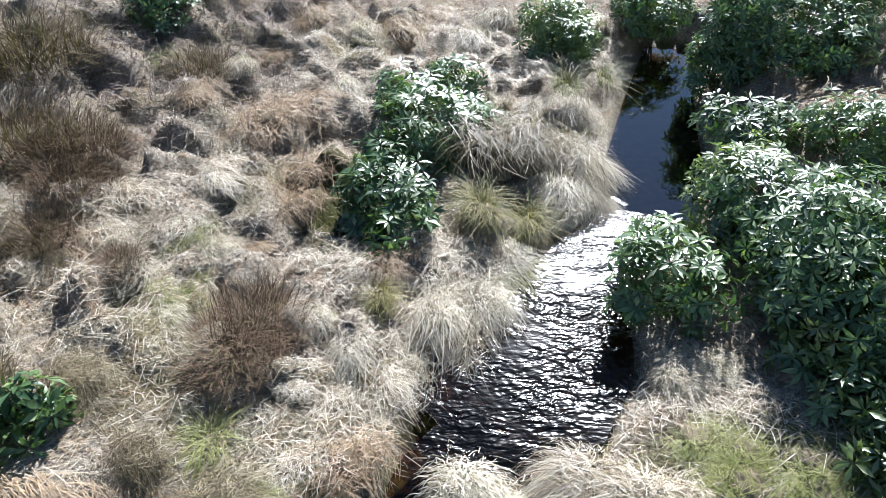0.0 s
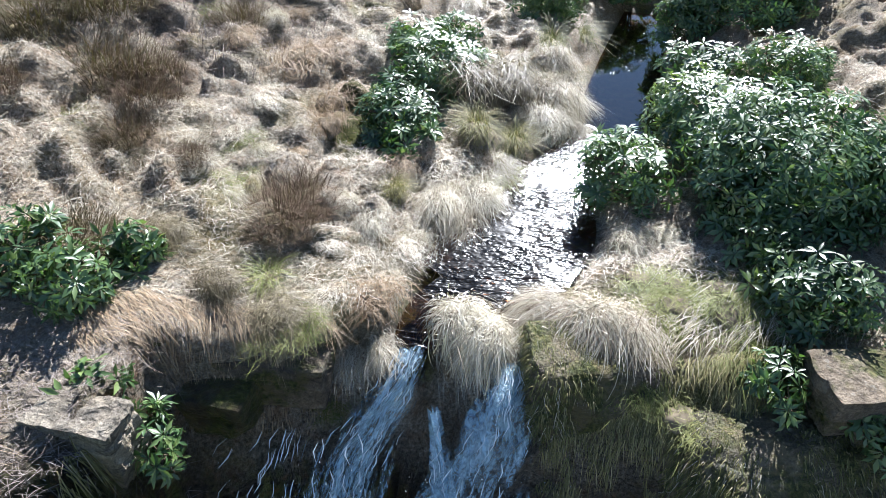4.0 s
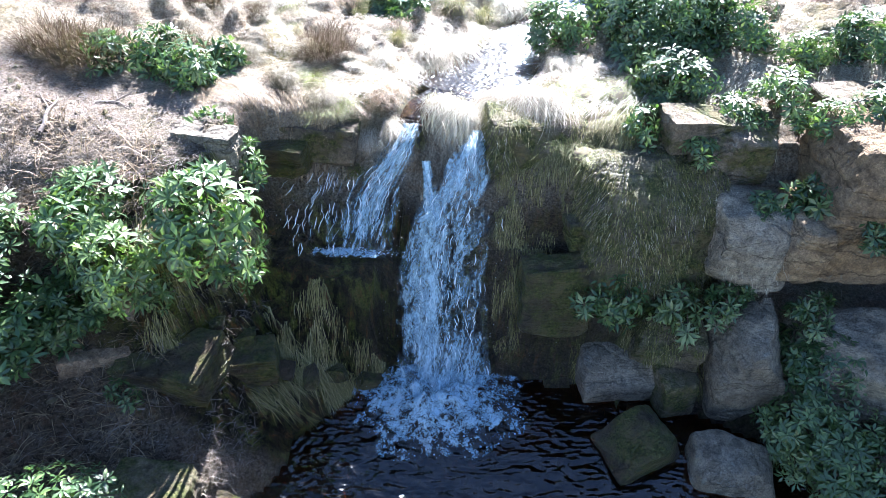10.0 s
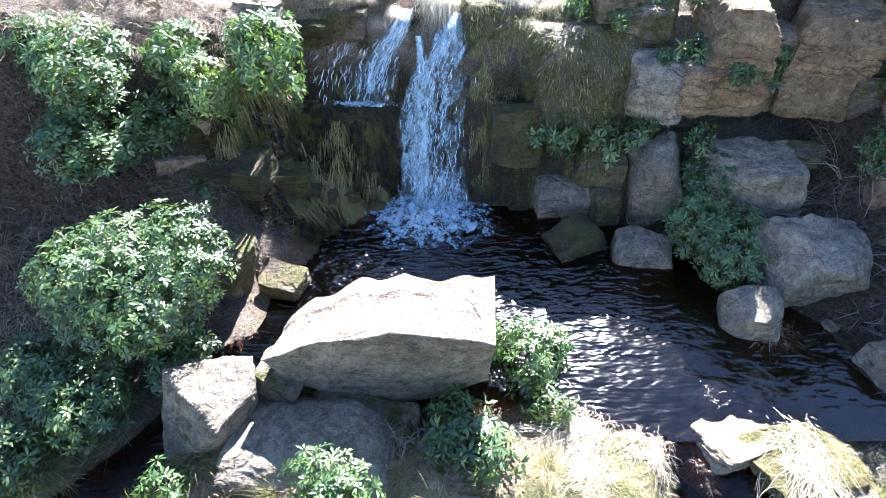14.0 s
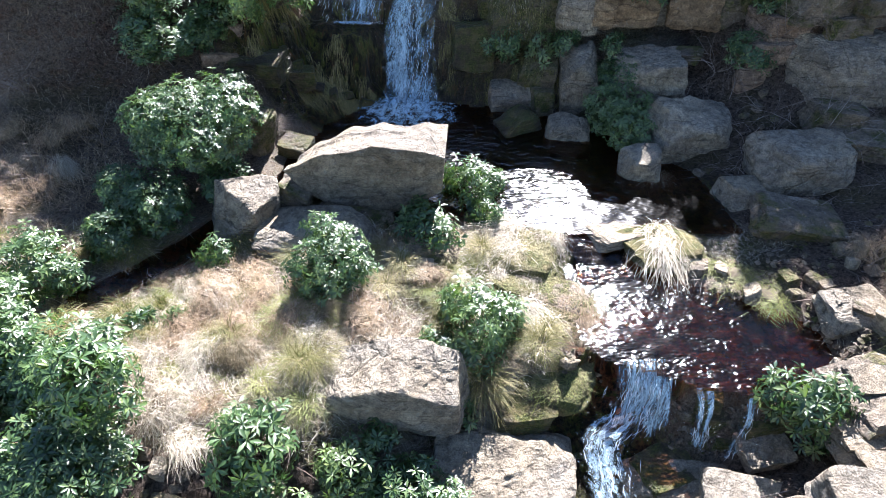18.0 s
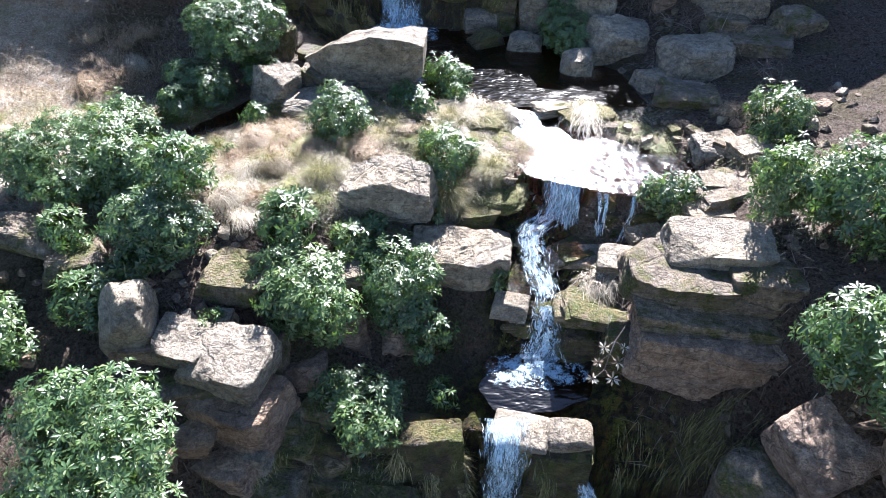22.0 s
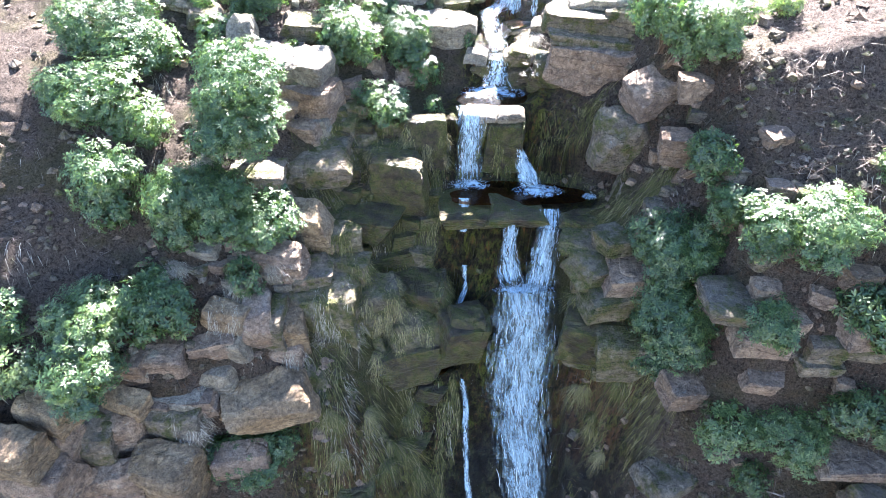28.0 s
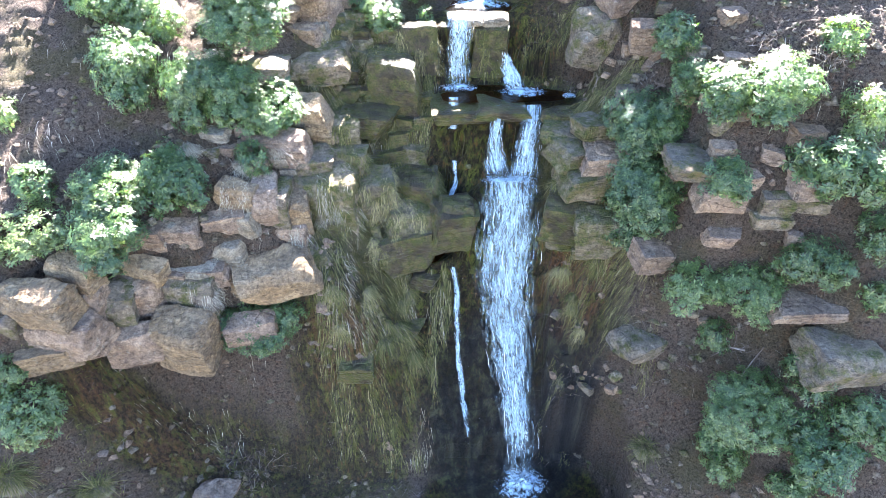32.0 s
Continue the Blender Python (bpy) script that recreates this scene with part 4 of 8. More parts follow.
def foam(x, y, z, rx, ry, label, seed=1, tall=0.18):
    """Churned white water where a fall lands: a low mound of froth with a broken edge."""
    rnd_ = np.random.RandomState(seed)
    V, uv, Fc = [], [], []
    N, M = 22, 56
    for i in range(N + 1):
        for j in range(M):
            a, r = 2 * math.pi * j / M, i / N
            w = 1 + 0.25 * float(vnoise(math.cos(a) * 2 + seed * 3, math.sin(a) * 2, 1.3, 3))
            px, py = x + rx * r * w * math.cos(a), y + ry * r * w * math.sin(a)
            h = tall * (1 - r) ** 1.3 * (1 + 0.9 * float(vnoise(px, py, 6.0, 3))) + 0.015
            V.append((px, py, z + h))
            uv.append((px, py))
    for i in range(N):
        for j in range(M):
            k = (j + 1) % M
            Fc.append((i * M + j, (i + 1) * M + j, (i + 1) * M + k, i * M + k))
    top = new("foam")
    tagged(top, label, "foam")
    me = mesh_of("froth", V, Fc, FROTH, True, uv)
    me.attributes.new("edge", "FLOAT", "POINT").data.foreach_set("value", np.repeat(1 - (np.arange(N + 1) / N) ** 2, M).astype(np.float32))
    child("froth", me, top)
    V, Fc = [], []
    for i in range(160):
        a, r = rnd_.rand() * 6.283, rnd_.rand() ** .6
        c = np.array([x + rx * r * math.cos(a), y + ry * r * math.sin(a), z + 0.02 + tall * 1.6 * (1 - r) * rnd_.rand()])
        s = 0.006 + 0.014 * rnd_.rand()
        o = len(V)
        V += [tuple(c + np.array(d) * s) for d in ((1, 0, 0), (0, 1, 0), (-1, 0, 0), (0, -1, 0), (0, 0, .8), (0, 0, -.8))]
        Fc += [(o + a_, o + (a_ + 1) % 4, o + e) for a_ in range(4) for e in (4, 5)]
    tagged(child("spray", mesh_of("spray", V, Fc, SPRAY), top), kind="stuff")


fall("waterfall", FALLS[0], "broad white waterfall breaking over a mossy rock face", 120, 420, 1, None, .1, .8)
fall("waterfall", FALLS[1], "thin side branch of the fall sliding over dark rock", 50, 40, 2, VEIL)
fall("waterfall", [(-1.7, 1.98, 3.12, 1.3), (-1.8, 1.6, 2.85, 1.8), (-1.85, 1.3, 2.6, 2.1), (-1.9, .98, 2.15, 2.3)], "thin trickles spread over a dark wet rock face", 60, 30, 3, TRICKLE)
fall("waterfall", FALLS[3], "thin thread of water between two rocks", 12, 10, 4)
fall("cascade", FALLS[4], "low cascade over a straight dark rock ledge", 70, 90, 5, VEIL, .05)
for i, (x, y, w, lean) in enumerate([(5.05, -10.07, .5, -.12), (5.62, -10.34, .1, -.02), (5.82, -10.4, .05, -.1), (6.5, -10.55, .22, -.3)]):
    fall("cascade", [(x, y, -.29, w), (x + lean * .2, y - .22, -.5, w), (x + lean * .6, y - .35, -.9, w * 1.1), (x + lean, y - .5, -1.3, w * 1.7)], "thin spill of water over a dark ledge", 14, 14, 20 + i, VEIL, .05)
fall("cascade", FALLS[5], "white rapids twisting between boulders", 90, 90, 6, RUSH, .08)
fall("cascade", FALLS[6], "short white fall dropping into a basin", 60, 120, 7, RUSH)
fall("cascade", FALLS[7], "curtain of water over a pale ledge", 70, 70, 8, VEIL)
fall("cascade", FALLS[8], "side jet behind a dark block", 40, 50, 9)
fall("cascade", FALLS[9], "thin water over a mossy step", 30, 20, 10)
fall("cascade", FALLS[10], "narrow upper spout of the long fall", 50, 40, 11, VEIL)
fall("cascade", FALLS[11], "broad upper spout of the long fall", 70, 60, 12, VEIL)
fall("waterfall", FALLS[12], "long white waterfall plunging down the gorge wall", 140, 300, 13, LONG_FALL, .25)
fall("trickle", FALLS[13], "thin trickle down a mossy block", 12, 6, 14, VEIL)
fall("trickle", FALLS[14], "thin trickle into a small pool", 10, 6, 15, VEIL)
fall("trickle", FALLS[15], "thin trickle down the dark wall", 40, 30, 16, VEIL)
foam(0, -.5, 0.0, 1.6, 1.15, "churned white water at the foot of the upper fall", 1, .3)
foam(-1.75, .98, 2.1, 1.25, .15, "line of white water along a dark ledge", 2, .03)
foam(3.9, -13.75, -3.12, 1.3, .6, "white water in the small basin", 3, .12)
foam(2.95, -16.5, -5.5, .8, .4, "white water under the curtain", 4, .12)
foam(5.5, -16.95, -5.5, .9, .45, "white water under the side jet", 5, .12)
foam(4.8, -19.85, -7.75, 1.2, .3, "white water on the ledge of the long fall", 6, .06)
foam(7.3, -17.35, -5.5, .28, .2, "patch of white froth at the end of the basin", 8, .14)
foam(5.4, -26.75, -18.35, 1.1, .8, "white water at the foot of the long fall", 7, .3)


# ---- rocks ----
def facet_points(planes, worn, cuts):
    """Points over a solid bounded by planes (normal, distance), its edges rounded by wear: verts and faces."""
    bm = bmesh.new()
    bmesh.ops.create_cube(bm, size=1.0)
    bmesh.ops.subdivide_edges(bm, edges=bm.edges[:], cuts=cuts, use_grid_fill=True)
    v = np.array([k.co for k in bm.verts])
    f = [tuple(k.index for k in q.verts) for q in bm.faces]
    bm.free()
    v = np.tan(v * 1.5) / math.tan(.75) * .5
    N, D = np.array([p[0] for p in planes], float), np.array([p[1] for p in planes], float)
    D = D / np.linalg.norm(N, axis=1)
    N = N / np.linalg.norm(N, axis=1)[:, None]
    d = v / np.linalg.norm(v, axis=1)[:, None]
    g = np.maximum(d @ N.T, 0) / D
    return d / ((g ** worn).sum(1) ** (1 / worn))[:, None], f


BOX = [((1, 0, 0), .5), ((-1, 0, 0), .5), ((0, 1, 0), .5), ((0, -1, 0), .5), ((0, 0, 1), .5), ((0, 0, -1), .5)]


def roughen(v, seed, size, bedding):
    """Bedding grooves, broken patches and grit over points in metres."""
    o, r = seed * 3.1, np.random.RandomState(seed + 400)
    h = size[2]
    for k in range(bedding):
        lev = r.uniform(-.36, .36) * h + .07 * vnoise(v[:, 0] + o, v[:, 1], 1.0, 2)
        on = np.clip(.6 + 1.6 * vnoise(v[:, 0] + 9 * k, v[:, 1] + o, .7, 2), 0, 1)
        v[:, :2] *= (1 - .05 * on * np.exp(-((v[:, 2] - lev) / .03) ** 2))[:, None]
        v[:, :2] *= (1 - r.uniform(-.03, .035) * (v[:, 2] > lev))[:, None]
    for sc, am in ((.7, .055), (1.9, .035)):
        n_ = vnoise(v[:, 0] + .6 * v[:, 2] + o, v[:, 1] - .7 * v[:, 2], sc, 2)
        n_ = np.floor(n_ * 3 + .5) / 3 * .7 + .3 * n_
        v = v * (1 + am * n_)[:, None]
    for sc, am in ((.8, .05), (2.4, .04), (6, .024), (13, .012)):
        a = np.stack([vnoise(v[:, 1] + o, v[:, 2] + .5 * v[:, 0], sc, 2), vnoise(v[:, 0] + o, v[:, 2] - .4 * v[:, 1], sc, 2), vnoise(v[:, 0] - o, v[:, 1] + .3 * v[:, 2], sc, 2)], 1)
        v = v + am * min(1.6, max(.35, min(size))) * a
    return v


def rock_mesh(name, seed, blocky):
    """A boulder of unit size: a broken block with flat faces, worn edges and bedding."""
    r = np.random.RandomState(seed)
    planes = list(BOX)
    for _ in range(4 if blocky == 2 else 8 if blocky else 13):
        nrm = r.normal(size=3) * (1, 1, .75)
        nrm /= np.linalg.norm(nrm)
        lim = np.abs(nrm).sum() * .5 * (r.uniform(.78, .95) if blocky == 2 else r.uniform(.68, .92) if blocky else r.uniform(.56, .80))
        planes.append((nrm, lim))
    v, f = facet_points(planes, 55 if blocky == 2 else 34 if blocky else 20, 15)
    lean = r.uniform(-.18, .18, 2) * (.4 if blocky == 2 else 1)
    v[:, :2] += v[:, 2:3] * lean
    v = roughen(v, seed, (1, 1, 1), 3 if blocky == 2 else 2 if blocky else 1)
    return mesh_of(name, v, f, PALE, False)


ROCKS = {}
ROCK_SHAPES = [(s, int(s % 3 != 0)) for s in range(1, 13)] + [(s, 2) for s in range(13, 18)]
for mat in (PALE, GRIT, RED, TAN, MOSS, WET, DAMP, CUSHION):
    ROCKS[mat.name] = []
for s, blocky in ROCK_SHAPES:
    base = rock_mesh("rock", s, blocky)
    for mat in (PALE, GRIT, RED, TAN, MOSS, WET, DAMP, CUSHION):
        me = base.copy()
        me.materials[0] = mat
        ROCKS[mat.name].append(me)
ROCK_RND = random.Random(5)


def rock(x, y, rise, w, d, h, mat, turn=None, tip=None, shape=None):
    """A boulder or block: its middle `rise` metres over the land at x, y."""
    me = ROCKS[mat.name][ROCK_RND.choice((0, 1, 3, 4, 6, 7, 9, 10, 12, 13, 14, 15, 16)) if shape is None else shape]
    z = float(land(x, y)) + rise
    for line in FALLS if turn is None else ():
        for (ax, ay, az, aw), (bx, by, bz, bw) in zip(line, line[1:]):
            if min(ay, by) - .45 * d < y < max(ay, by) + .45 * d:
                cx, gap = (ax + bx) / 2, (aw + bw) / 4 + w * .46
                if abs(x - cx) < gap:
                    x += max(-.9, min(.9, math.copysign(gap, x - cx) - (x - cx)))
    turn = ROCK_RND.uniform(-24, 24) if turn is None else turn
    tip = (ROCK_RND.uniform(-7, 7), ROCK_RND.uniform(-7, 7)) if tip is None else tip
    ob = new("boulder" if h > .4 * w else "stone_slab", me)
    ob.matrix_world = pose(x, y, z, tip[0], tip[1], turn) @ Matrix.Diagonal((w * 1.08, d * 1.08, h * 1.1, 1))
    size = "large" if w > 1.8 else "small" if w < .7 else "middling"
    return tagged(ob, "%s %s of %s" % (size, "block" if h > .4 * w else "flat slab", STONE_WORDS[mat.name]), "rock", "rocks of the gorge")


# cliff_top
rock(-3.45, 1.18, -0.29, 0.88, 0.44, 0.76, PALE)
rock(4.19, 1.78, 0.14, 1.08, 0.54, 0.52, GRIT)
rock(-4.85, -1.11, -0.26, 0.98, 0.49, 0.27, RED)
rock(-4.61, -0.73, -0.49, 0.73, 0.36, 0.57, RED)
rock(1.98, 0.49, 0.51, 1.15, 0.57, 1.24, WET)
# pool
rock(7.85, -0.63, 0.53, 0.76, 0.57, 0.27, GRIT)
rock(1.45, -0.93, 0.02, 1.18, 0.94, 0.26, WET)
rock(-1.78, -1.91, 0.01, 1.00, 0.80, 0.22, WET)
rock(-2.78, -2.77, 0.08, 0.82, 0.66, 0.51, WET)
rock(-3.96, -2.73, 0.18, 1.11, 0.83, 1.17, MOSS)
rock(4.63, -2.37, 0.03, 0.97, 0.78, 0.21, WET)
# bench
rock(-1.72, -6.56, 0.06, 2.08, 1.56, 0.46, PALE)
rock(9.11, -6.18, 0.10, 1.77, 1.32, 0.39, GRIT)
rock(11.56, -3.89, 0.08, 2.21, 1.66, 0.49, GRIT)
rock(10.86, -3.25, 0.08, 1.20, 0.90, 0.59, GRIT)
# ledges
rock(2.70, -6.96, 0.04, 1.72, 1.29, 0.38, CUSHION, None, None, 5)
rock(4.97, -6.16, 0.04, 1.24, 0.93, 0.27, PALE)
rock(3.38, -8.06, 0.04, 1.26, 0.95, 0.28, GRIT)
rock(2.70, -8.76, 0.02, 1.09, 0.82, 0.24, CUSHION, None, None, 5)
rock(9.06, -8.84, 0.04, 1.18, 0.89, 0.35, PALE)
rock(9.70, -9.49, 0.08, 1.01, 0.76, 0.53, PALE)
rock(8.49, -10.67, 0.04, 1.70, 1.28, 0.37, GRIT)
rock(8.09, -11.54, 0.03, 1.32, 0.99, 0.29, PALE)
rock(3.12, -9.79, 0.02, 1.52, 1.14, 0.33, CUSHION, None, None, 5)
rock(2.64, -10.22, 0.06, 1.05, 0.84, 0.36, WET)
rock(4.73, -11.19, 0.03, 1.01, 0.81, 0.22, WET)
rock(-2.98, -12.78, 0.07, 1.54, 1.16, 0.63, MOSS)
rock(6.72, -11.15, 0.06, 0.77, 0.57, 0.48, PALE)
rock(7.98, -11.29, 0.01, 1.14, 0.43, 0.25, PALE, 4, (5, 5), 12)
rock(8.65, -10.55, 0.04, 1.54, 0.58, 0.34, PALE, 4, (5, 8), 13)
rock(8.12, -11.51, 0.02, 1.35, 0.51, 0.30, PALE, 4, (5, 5), 12)
rock(9.08, -8.72, 0.04, 0.99, 0.37, 0.25, PALE, -8, (5, 8), 13)
rock(3.36, -8.20, 0.04, 1.25, 0.94, 0.28, CUSHION, None, None, 8)
rock(2.65, -7.76, 0.02, 1.19, 0.89, 0.26, CUSHION, None, None, 11)
rock(5.97, -6.72, 0.04, 1.59, 1.19, 0.35, CUSHION, None, None, 8)
rock(2.68, -8.82, 0.02, 0.74, 0.55, 0.24, CUSHION, None, None, 11)
# gorge
rock(5.19, -12.80, 0.04, 1.78, 1.34, 0.39, MOSS)
rock(-1.01, -12.43, 0.08, 1.32, 0.99, 0.50, PALE)
rock(-3.04, -12.94, 0.07, 1.13, 0.85, 0.55, MOSS)
rock(-7.87, -12.16, 0.05, 1.42, 1.06, 0.42, GRIT)
rock(-6.66, -12.66, 0.05, 1.26, 0.95, 0.48, GRIT)
rock(9.88, -17.65, 0.32, 0.88, 0.66, 0.72, RED)
# mid
rock(5.93, -13.89, 0.16, 1.11, 0.89, 1.11, WET)
rock(-2.45, -17.03, -0.09, 2.27, 1.70, 0.94, GRIT)
rock(-4.35, -18.49, 0.12, 1.78, 1.34, 0.82, GRIT)
rock(-2.28, -18.83, -0.05, 1.22, 0.91, 0.54, GRIT)
rock(-1.57, -19.08, 0.06, 1.24, 0.93, 0.55, MOSS)
rock(-1.75, -18.42, 0.05, 1.07, 0.80, 0.64, MOSS)
rock(-0.40, -19.45, 0.23, 1.47, 1.18, 1.39, WET)
rock(1.04, -18.98, 0.26, 2.28, 1.83, 1.54, WET)
rock(0.49, -20.61, 0.23, 2.23, 1.78, 1.50, WET)
rock(2.88, -20.47, 0.27, 1.81, 1.45, 1.66, WET)
rock(-0.71, -17.77, 0.10, 1.99, 1.59, 0.85, WET)
rock(0.37, -16.66, 0.29, 1.83, 1.46, 1.91, WET)
rock(3.27, -17.50, 0.06, 2.18, 1.74, 0.48, WET)
rock(5.03, -17.84, 0.05, 1.96, 1.57, 0.43, WET)
rock(6.38, -18.35, 0.08, 1.23, 0.98, 0.50, WET)
rock(7.07, -19.34, 0.07, 2.04, 1.53, 0.45, MOSS)
rock(7.81, -19.88, 0.06, 1.46, 1.10, 0.56, MOSS)
rock(9.35, -18.71, 0.79, 0.92, 0.69, 0.96, RED)
rock(8.22, -20.84, 0.15, 1.93, 1.45, 0.95, RED)
# terrace
rock(0.64, -19.66, 0.23, 2.11, 1.69, 1.35, WET)
rock(1.48, -19.04, 0.32, 2.09, 1.67, 2.25, WET)
rock(-0.43, -19.55, 0.23, 1.58, 1.27, 1.54, WET)
rock(-1.97, -18.71, 0.02, 1.53, 1.15, 0.68, MOSS)
rock(-1.95, -19.44, 0.09, 1.30, 0.98, 0.78, MOSS)
rock(-2.68, -20.15, 0.30, 1.47, 1.10, 0.93, GRIT)
rock(-1.93, -20.28, 0.16, 1.51, 1.13, 0.95, MOSS)
# right
rock(8.37, -20.95, 0.15, 1.84, 1.38, 0.97, RED)
rock(7.20, -20.14, 0.06, 1.89, 1.41, 0.72, MOSS)
rock(7.77, -20.90, 0.08, 2.29, 1.72, 0.78, MOSS)
rock(13.62, -26.19, 0.06, 1.99, 1.49, 0.44, RED)
rock(14.56, -27.63, 0.14, 2.30, 1.73, 0.95, GRIT)
rock(10.51, -23.41, 0.23, 2.33, 1.74, 0.51, GRIT)
rock(7.08, -21.23, 0.19, 2.36, 1.89, 1.29, WET)
rock(8.00, -22.10, 0.23, 1.89, 1.42, 1.54, MOSS)
rock(9.23, -25.08, -0.09, 1.85, 1.39, 0.70, GRIT)
rock(3.71, -20.60, 0.28, 1.34, 1.07, 1.69, WET)
rock(-6.72, -27.73, 0.11, 1.30, 0.98, 0.78, RED)
# the great slab lying over the pool's outflow
def great_slab():
    """A huge tilted slab: a broad, undercut front, its top falling away behind."""
    front = [(-2.42, 1.32), (-1.5, 1.74), (-.45, 1.95), (.66, 1.80), (1.12, 1.58), (1.06, .62), (.2, .14), (-.6, -.12), (-1.3, .12), (-1.9, .62)]
    ring = []
    for (ax, az), (bx, bz) in zip(front, front[1:] + front[:1]):
        ring += [(ax + (bx - ax) * i / 7, az + (bz - az) * i / 7) for i in range(7)]
    ring = np.array(ring)
    mid_ = ring.mean(0)
    rows = [(k, 0.0) for k in np.linspace(.04, .99, 12)] + [(1.0, f) for f in np.linspace(.01, 1, 26)] + [(k, 1.0) for k in np.linspace(.9, .05, 5)]
    V = []
    for k, f in rows:
        p = mid_ + (ring - mid_) * k
        z = p[:, 1] * (1 - .16 * f) + .28 * f * np.clip((p[:, 0] + .2) / 1.2, 0, 1)
        z = z - .07 * max(0, 1 - ((f - .5) / .22) ** 4) * np.clip((.35 - p[:, 0]) * 3, 0, 1) * (p[:, 1] > .9)
        x = p[:, 0] * (1 - .04 * f) + .14 * f
        back = 1.62 + .38 * vnoise(p[:, 0] + 3, 0 * p[:, 0], 1.1, 3) - .35 * np.clip((-1.3 - p[:, 0]) * 1.2, 0, 1)
        V.append(np.stack([x, -5.56 - .11 * p[:, 1] + back * f - .05 * (1 - k), z], 1))
    V = np.concatenate(V)
    for sc, am in ((.8, .06), (2.6, .035), (8, .014)):
        V[:, 1] += am * vnoise(V[:, 0], V[:, 2] + 4, sc, 2)
        V[:, 2] += am * vnoise(V[:, 0] + 7, V[:, 1], sc, 2)
    n = len(ring)
    Fc = [(i * n + j, i * n + (j + 1) % n, (i + 1) * n + (j + 1) % n, (i + 1) * n + j) for i in range(len(rows) - 1) for j in range(n)]
    Fc += [tuple(range(n))[::-1], tuple(range((len(rows) - 1) * n, len(rows) * n))]
    tagged(new("great_slab", mesh_of("great_slab", V, Fc, PALE, False)), "huge pale gritstone slab leaning over the outflow", "rock", "rocks of the gorge")


great_slab()
# the larger rocks, each broken in its own way
CRAGS = {}


def crag(x, y, z, w, d, h, mat, turn, tip, seed, cuts=(), worn=38, chips=4, bedding=2, words="", fine=7):
    """One rock with its middle at x, y, z. cuts: faces broken off it, as a direction and how far out (1: the box's own face)."""
    r = np.random.RandomState(seed)
    planes = list(BOX) + [(nrm, .5 * k) for nrm, k in cuts]
    for k in range(chips + fine):
        nrm = r.normal(size=3) * (1, 1, .8)
        nrm /= np.linalg.norm(nrm)
        planes.append((nrm, np.abs(nrm).sum() * .5 * (r.uniform(.70, .88) if k < chips else r.uniform(.86, .96))))
    v, f = facet_points(planes, worn, 23)
    v[:, :2] *= (1 - r.uniform(-.06, .16, 2) * v[:, 2:3])
    v[:, :2] += v[:, 2:3] * r.uniform(-.1, .1, 2)
    v = roughen(v * (w, d, h), seed, (w, d, h), bedding)
    ob = new("boulder" if h > .4 * w else "stone_slab", mesh_of("boulder", v, f, mat, False))
    ob.matrix_world = pose(x, y, z, tip[0], tip[1], turn)
    CRAGS[seed] = ob
    size = "large" if w > 1.8 else "small" if w < .7 else "middling"
    return tagged(ob, words or "%s %s of %s" % (size, "block" if h > .4 * w else "flat slab", STONE_WORDS[mat.name]), "rock", "rocks of the gorge")


# about the upper fall
crag(-2.65, 2.66, 3.44, 2.5, .9, .75, GRIT, -4, (0, 3), 101, [((0, -1, -1), 1.6)], 60, 0, 1, "overhanging brown rock ledge under matted grass", 3)
crag(1.80, 2.35, 3.55, 1.85, 1.1, .85, MOSS, 8, (6, 3), 102, [((0, -1, .9), 1.35), ((1, -.4, .4), 1.35)], 26, 4, 1, "mossy block beside the lip of the fall")
crag(3.45, 1.35, 2.55, 2.35, 1.9, 2.3, DAMP, 10, (-6, 4), 103, [((0, -1, 1), 1.45), ((-1, -.6, .4), 1.35), ((.3, -1, -.8), 1.55)], 14, 6, 1, "big rounded boulder under dark moss")
crag(4.75, 1.75, 3.75, 1.3, .9, .9, GRIT, -6, (4, -3), 104, [((-.5, -1, .8), 1.4)])
crag(5.0, .85, 2.72, 1.15, 1.5, 1.25, PALE, -5, (2, 3), 105, [((0, -1, .9), 1.5)], 44, 2, 2)
crag(5.68, .65, 2.85, .62, 1.4, 1.05, TAN, -8, (3, 4), 106, (), 44, 2, 1)
crag(6.42, .8, 3.42, 1.45, 1.6, 2.15, TAN, -10, (3, -4), 166, [((-1, -.3, .35), 1.1), ((0, -1, .8), 1.45)], 44, 2, 2, "tall jointed block of brown gritstone at the cliff edge")
crag(7.35, 1.05, 3.1, .7, 1.3, 1.6, PALE, 4, (2, 2), 167, (), 40, 3, 1)
crag(8.35, .75, 3.25, 1.75, 1.6, 2.2, TAN, -12, (3, 3), 168, [((0, -1, .8), 1.45)], 44, 2, 3)
crag(6.9, 1.9, 4.3, 1.8, 1.0, .5, GRIT, 6, (4, 2), 169, (), 34, 4, 1)
crag(5.05, -.30, .92, 1.12, 1.3, 1.65, PALE, -4, (8, -6), 107, [((-.7, -.2, 1), 1.15), ((.9, -.3, .7), 1.25)], 40, 3, 1, "upright wedge of gritstone with green algae")
crag(6.72, -.65, 1.15, 2.2, 1.6, 1.35, PALE, -10, (5, -6), 108, [((-.6, -.7, .8), 1.25), ((0, -1, -.7), 1.4)], 34, 4, 1)
crag(4.02, -.45, .30, .62, .6, .85, MOSS, 12, (0, 3), 109)
crag(3.15, -.05, .28, 1.55, .9, .75, PALE, 5, (6, 0), 110, [((0, -1, .9), 1.4)])
crag(3.92, .05, 1.02, 1.1, .8, .85, MOSS, -8, (10, 5), 111, [((-.5, -.6, 1), 1.25)])
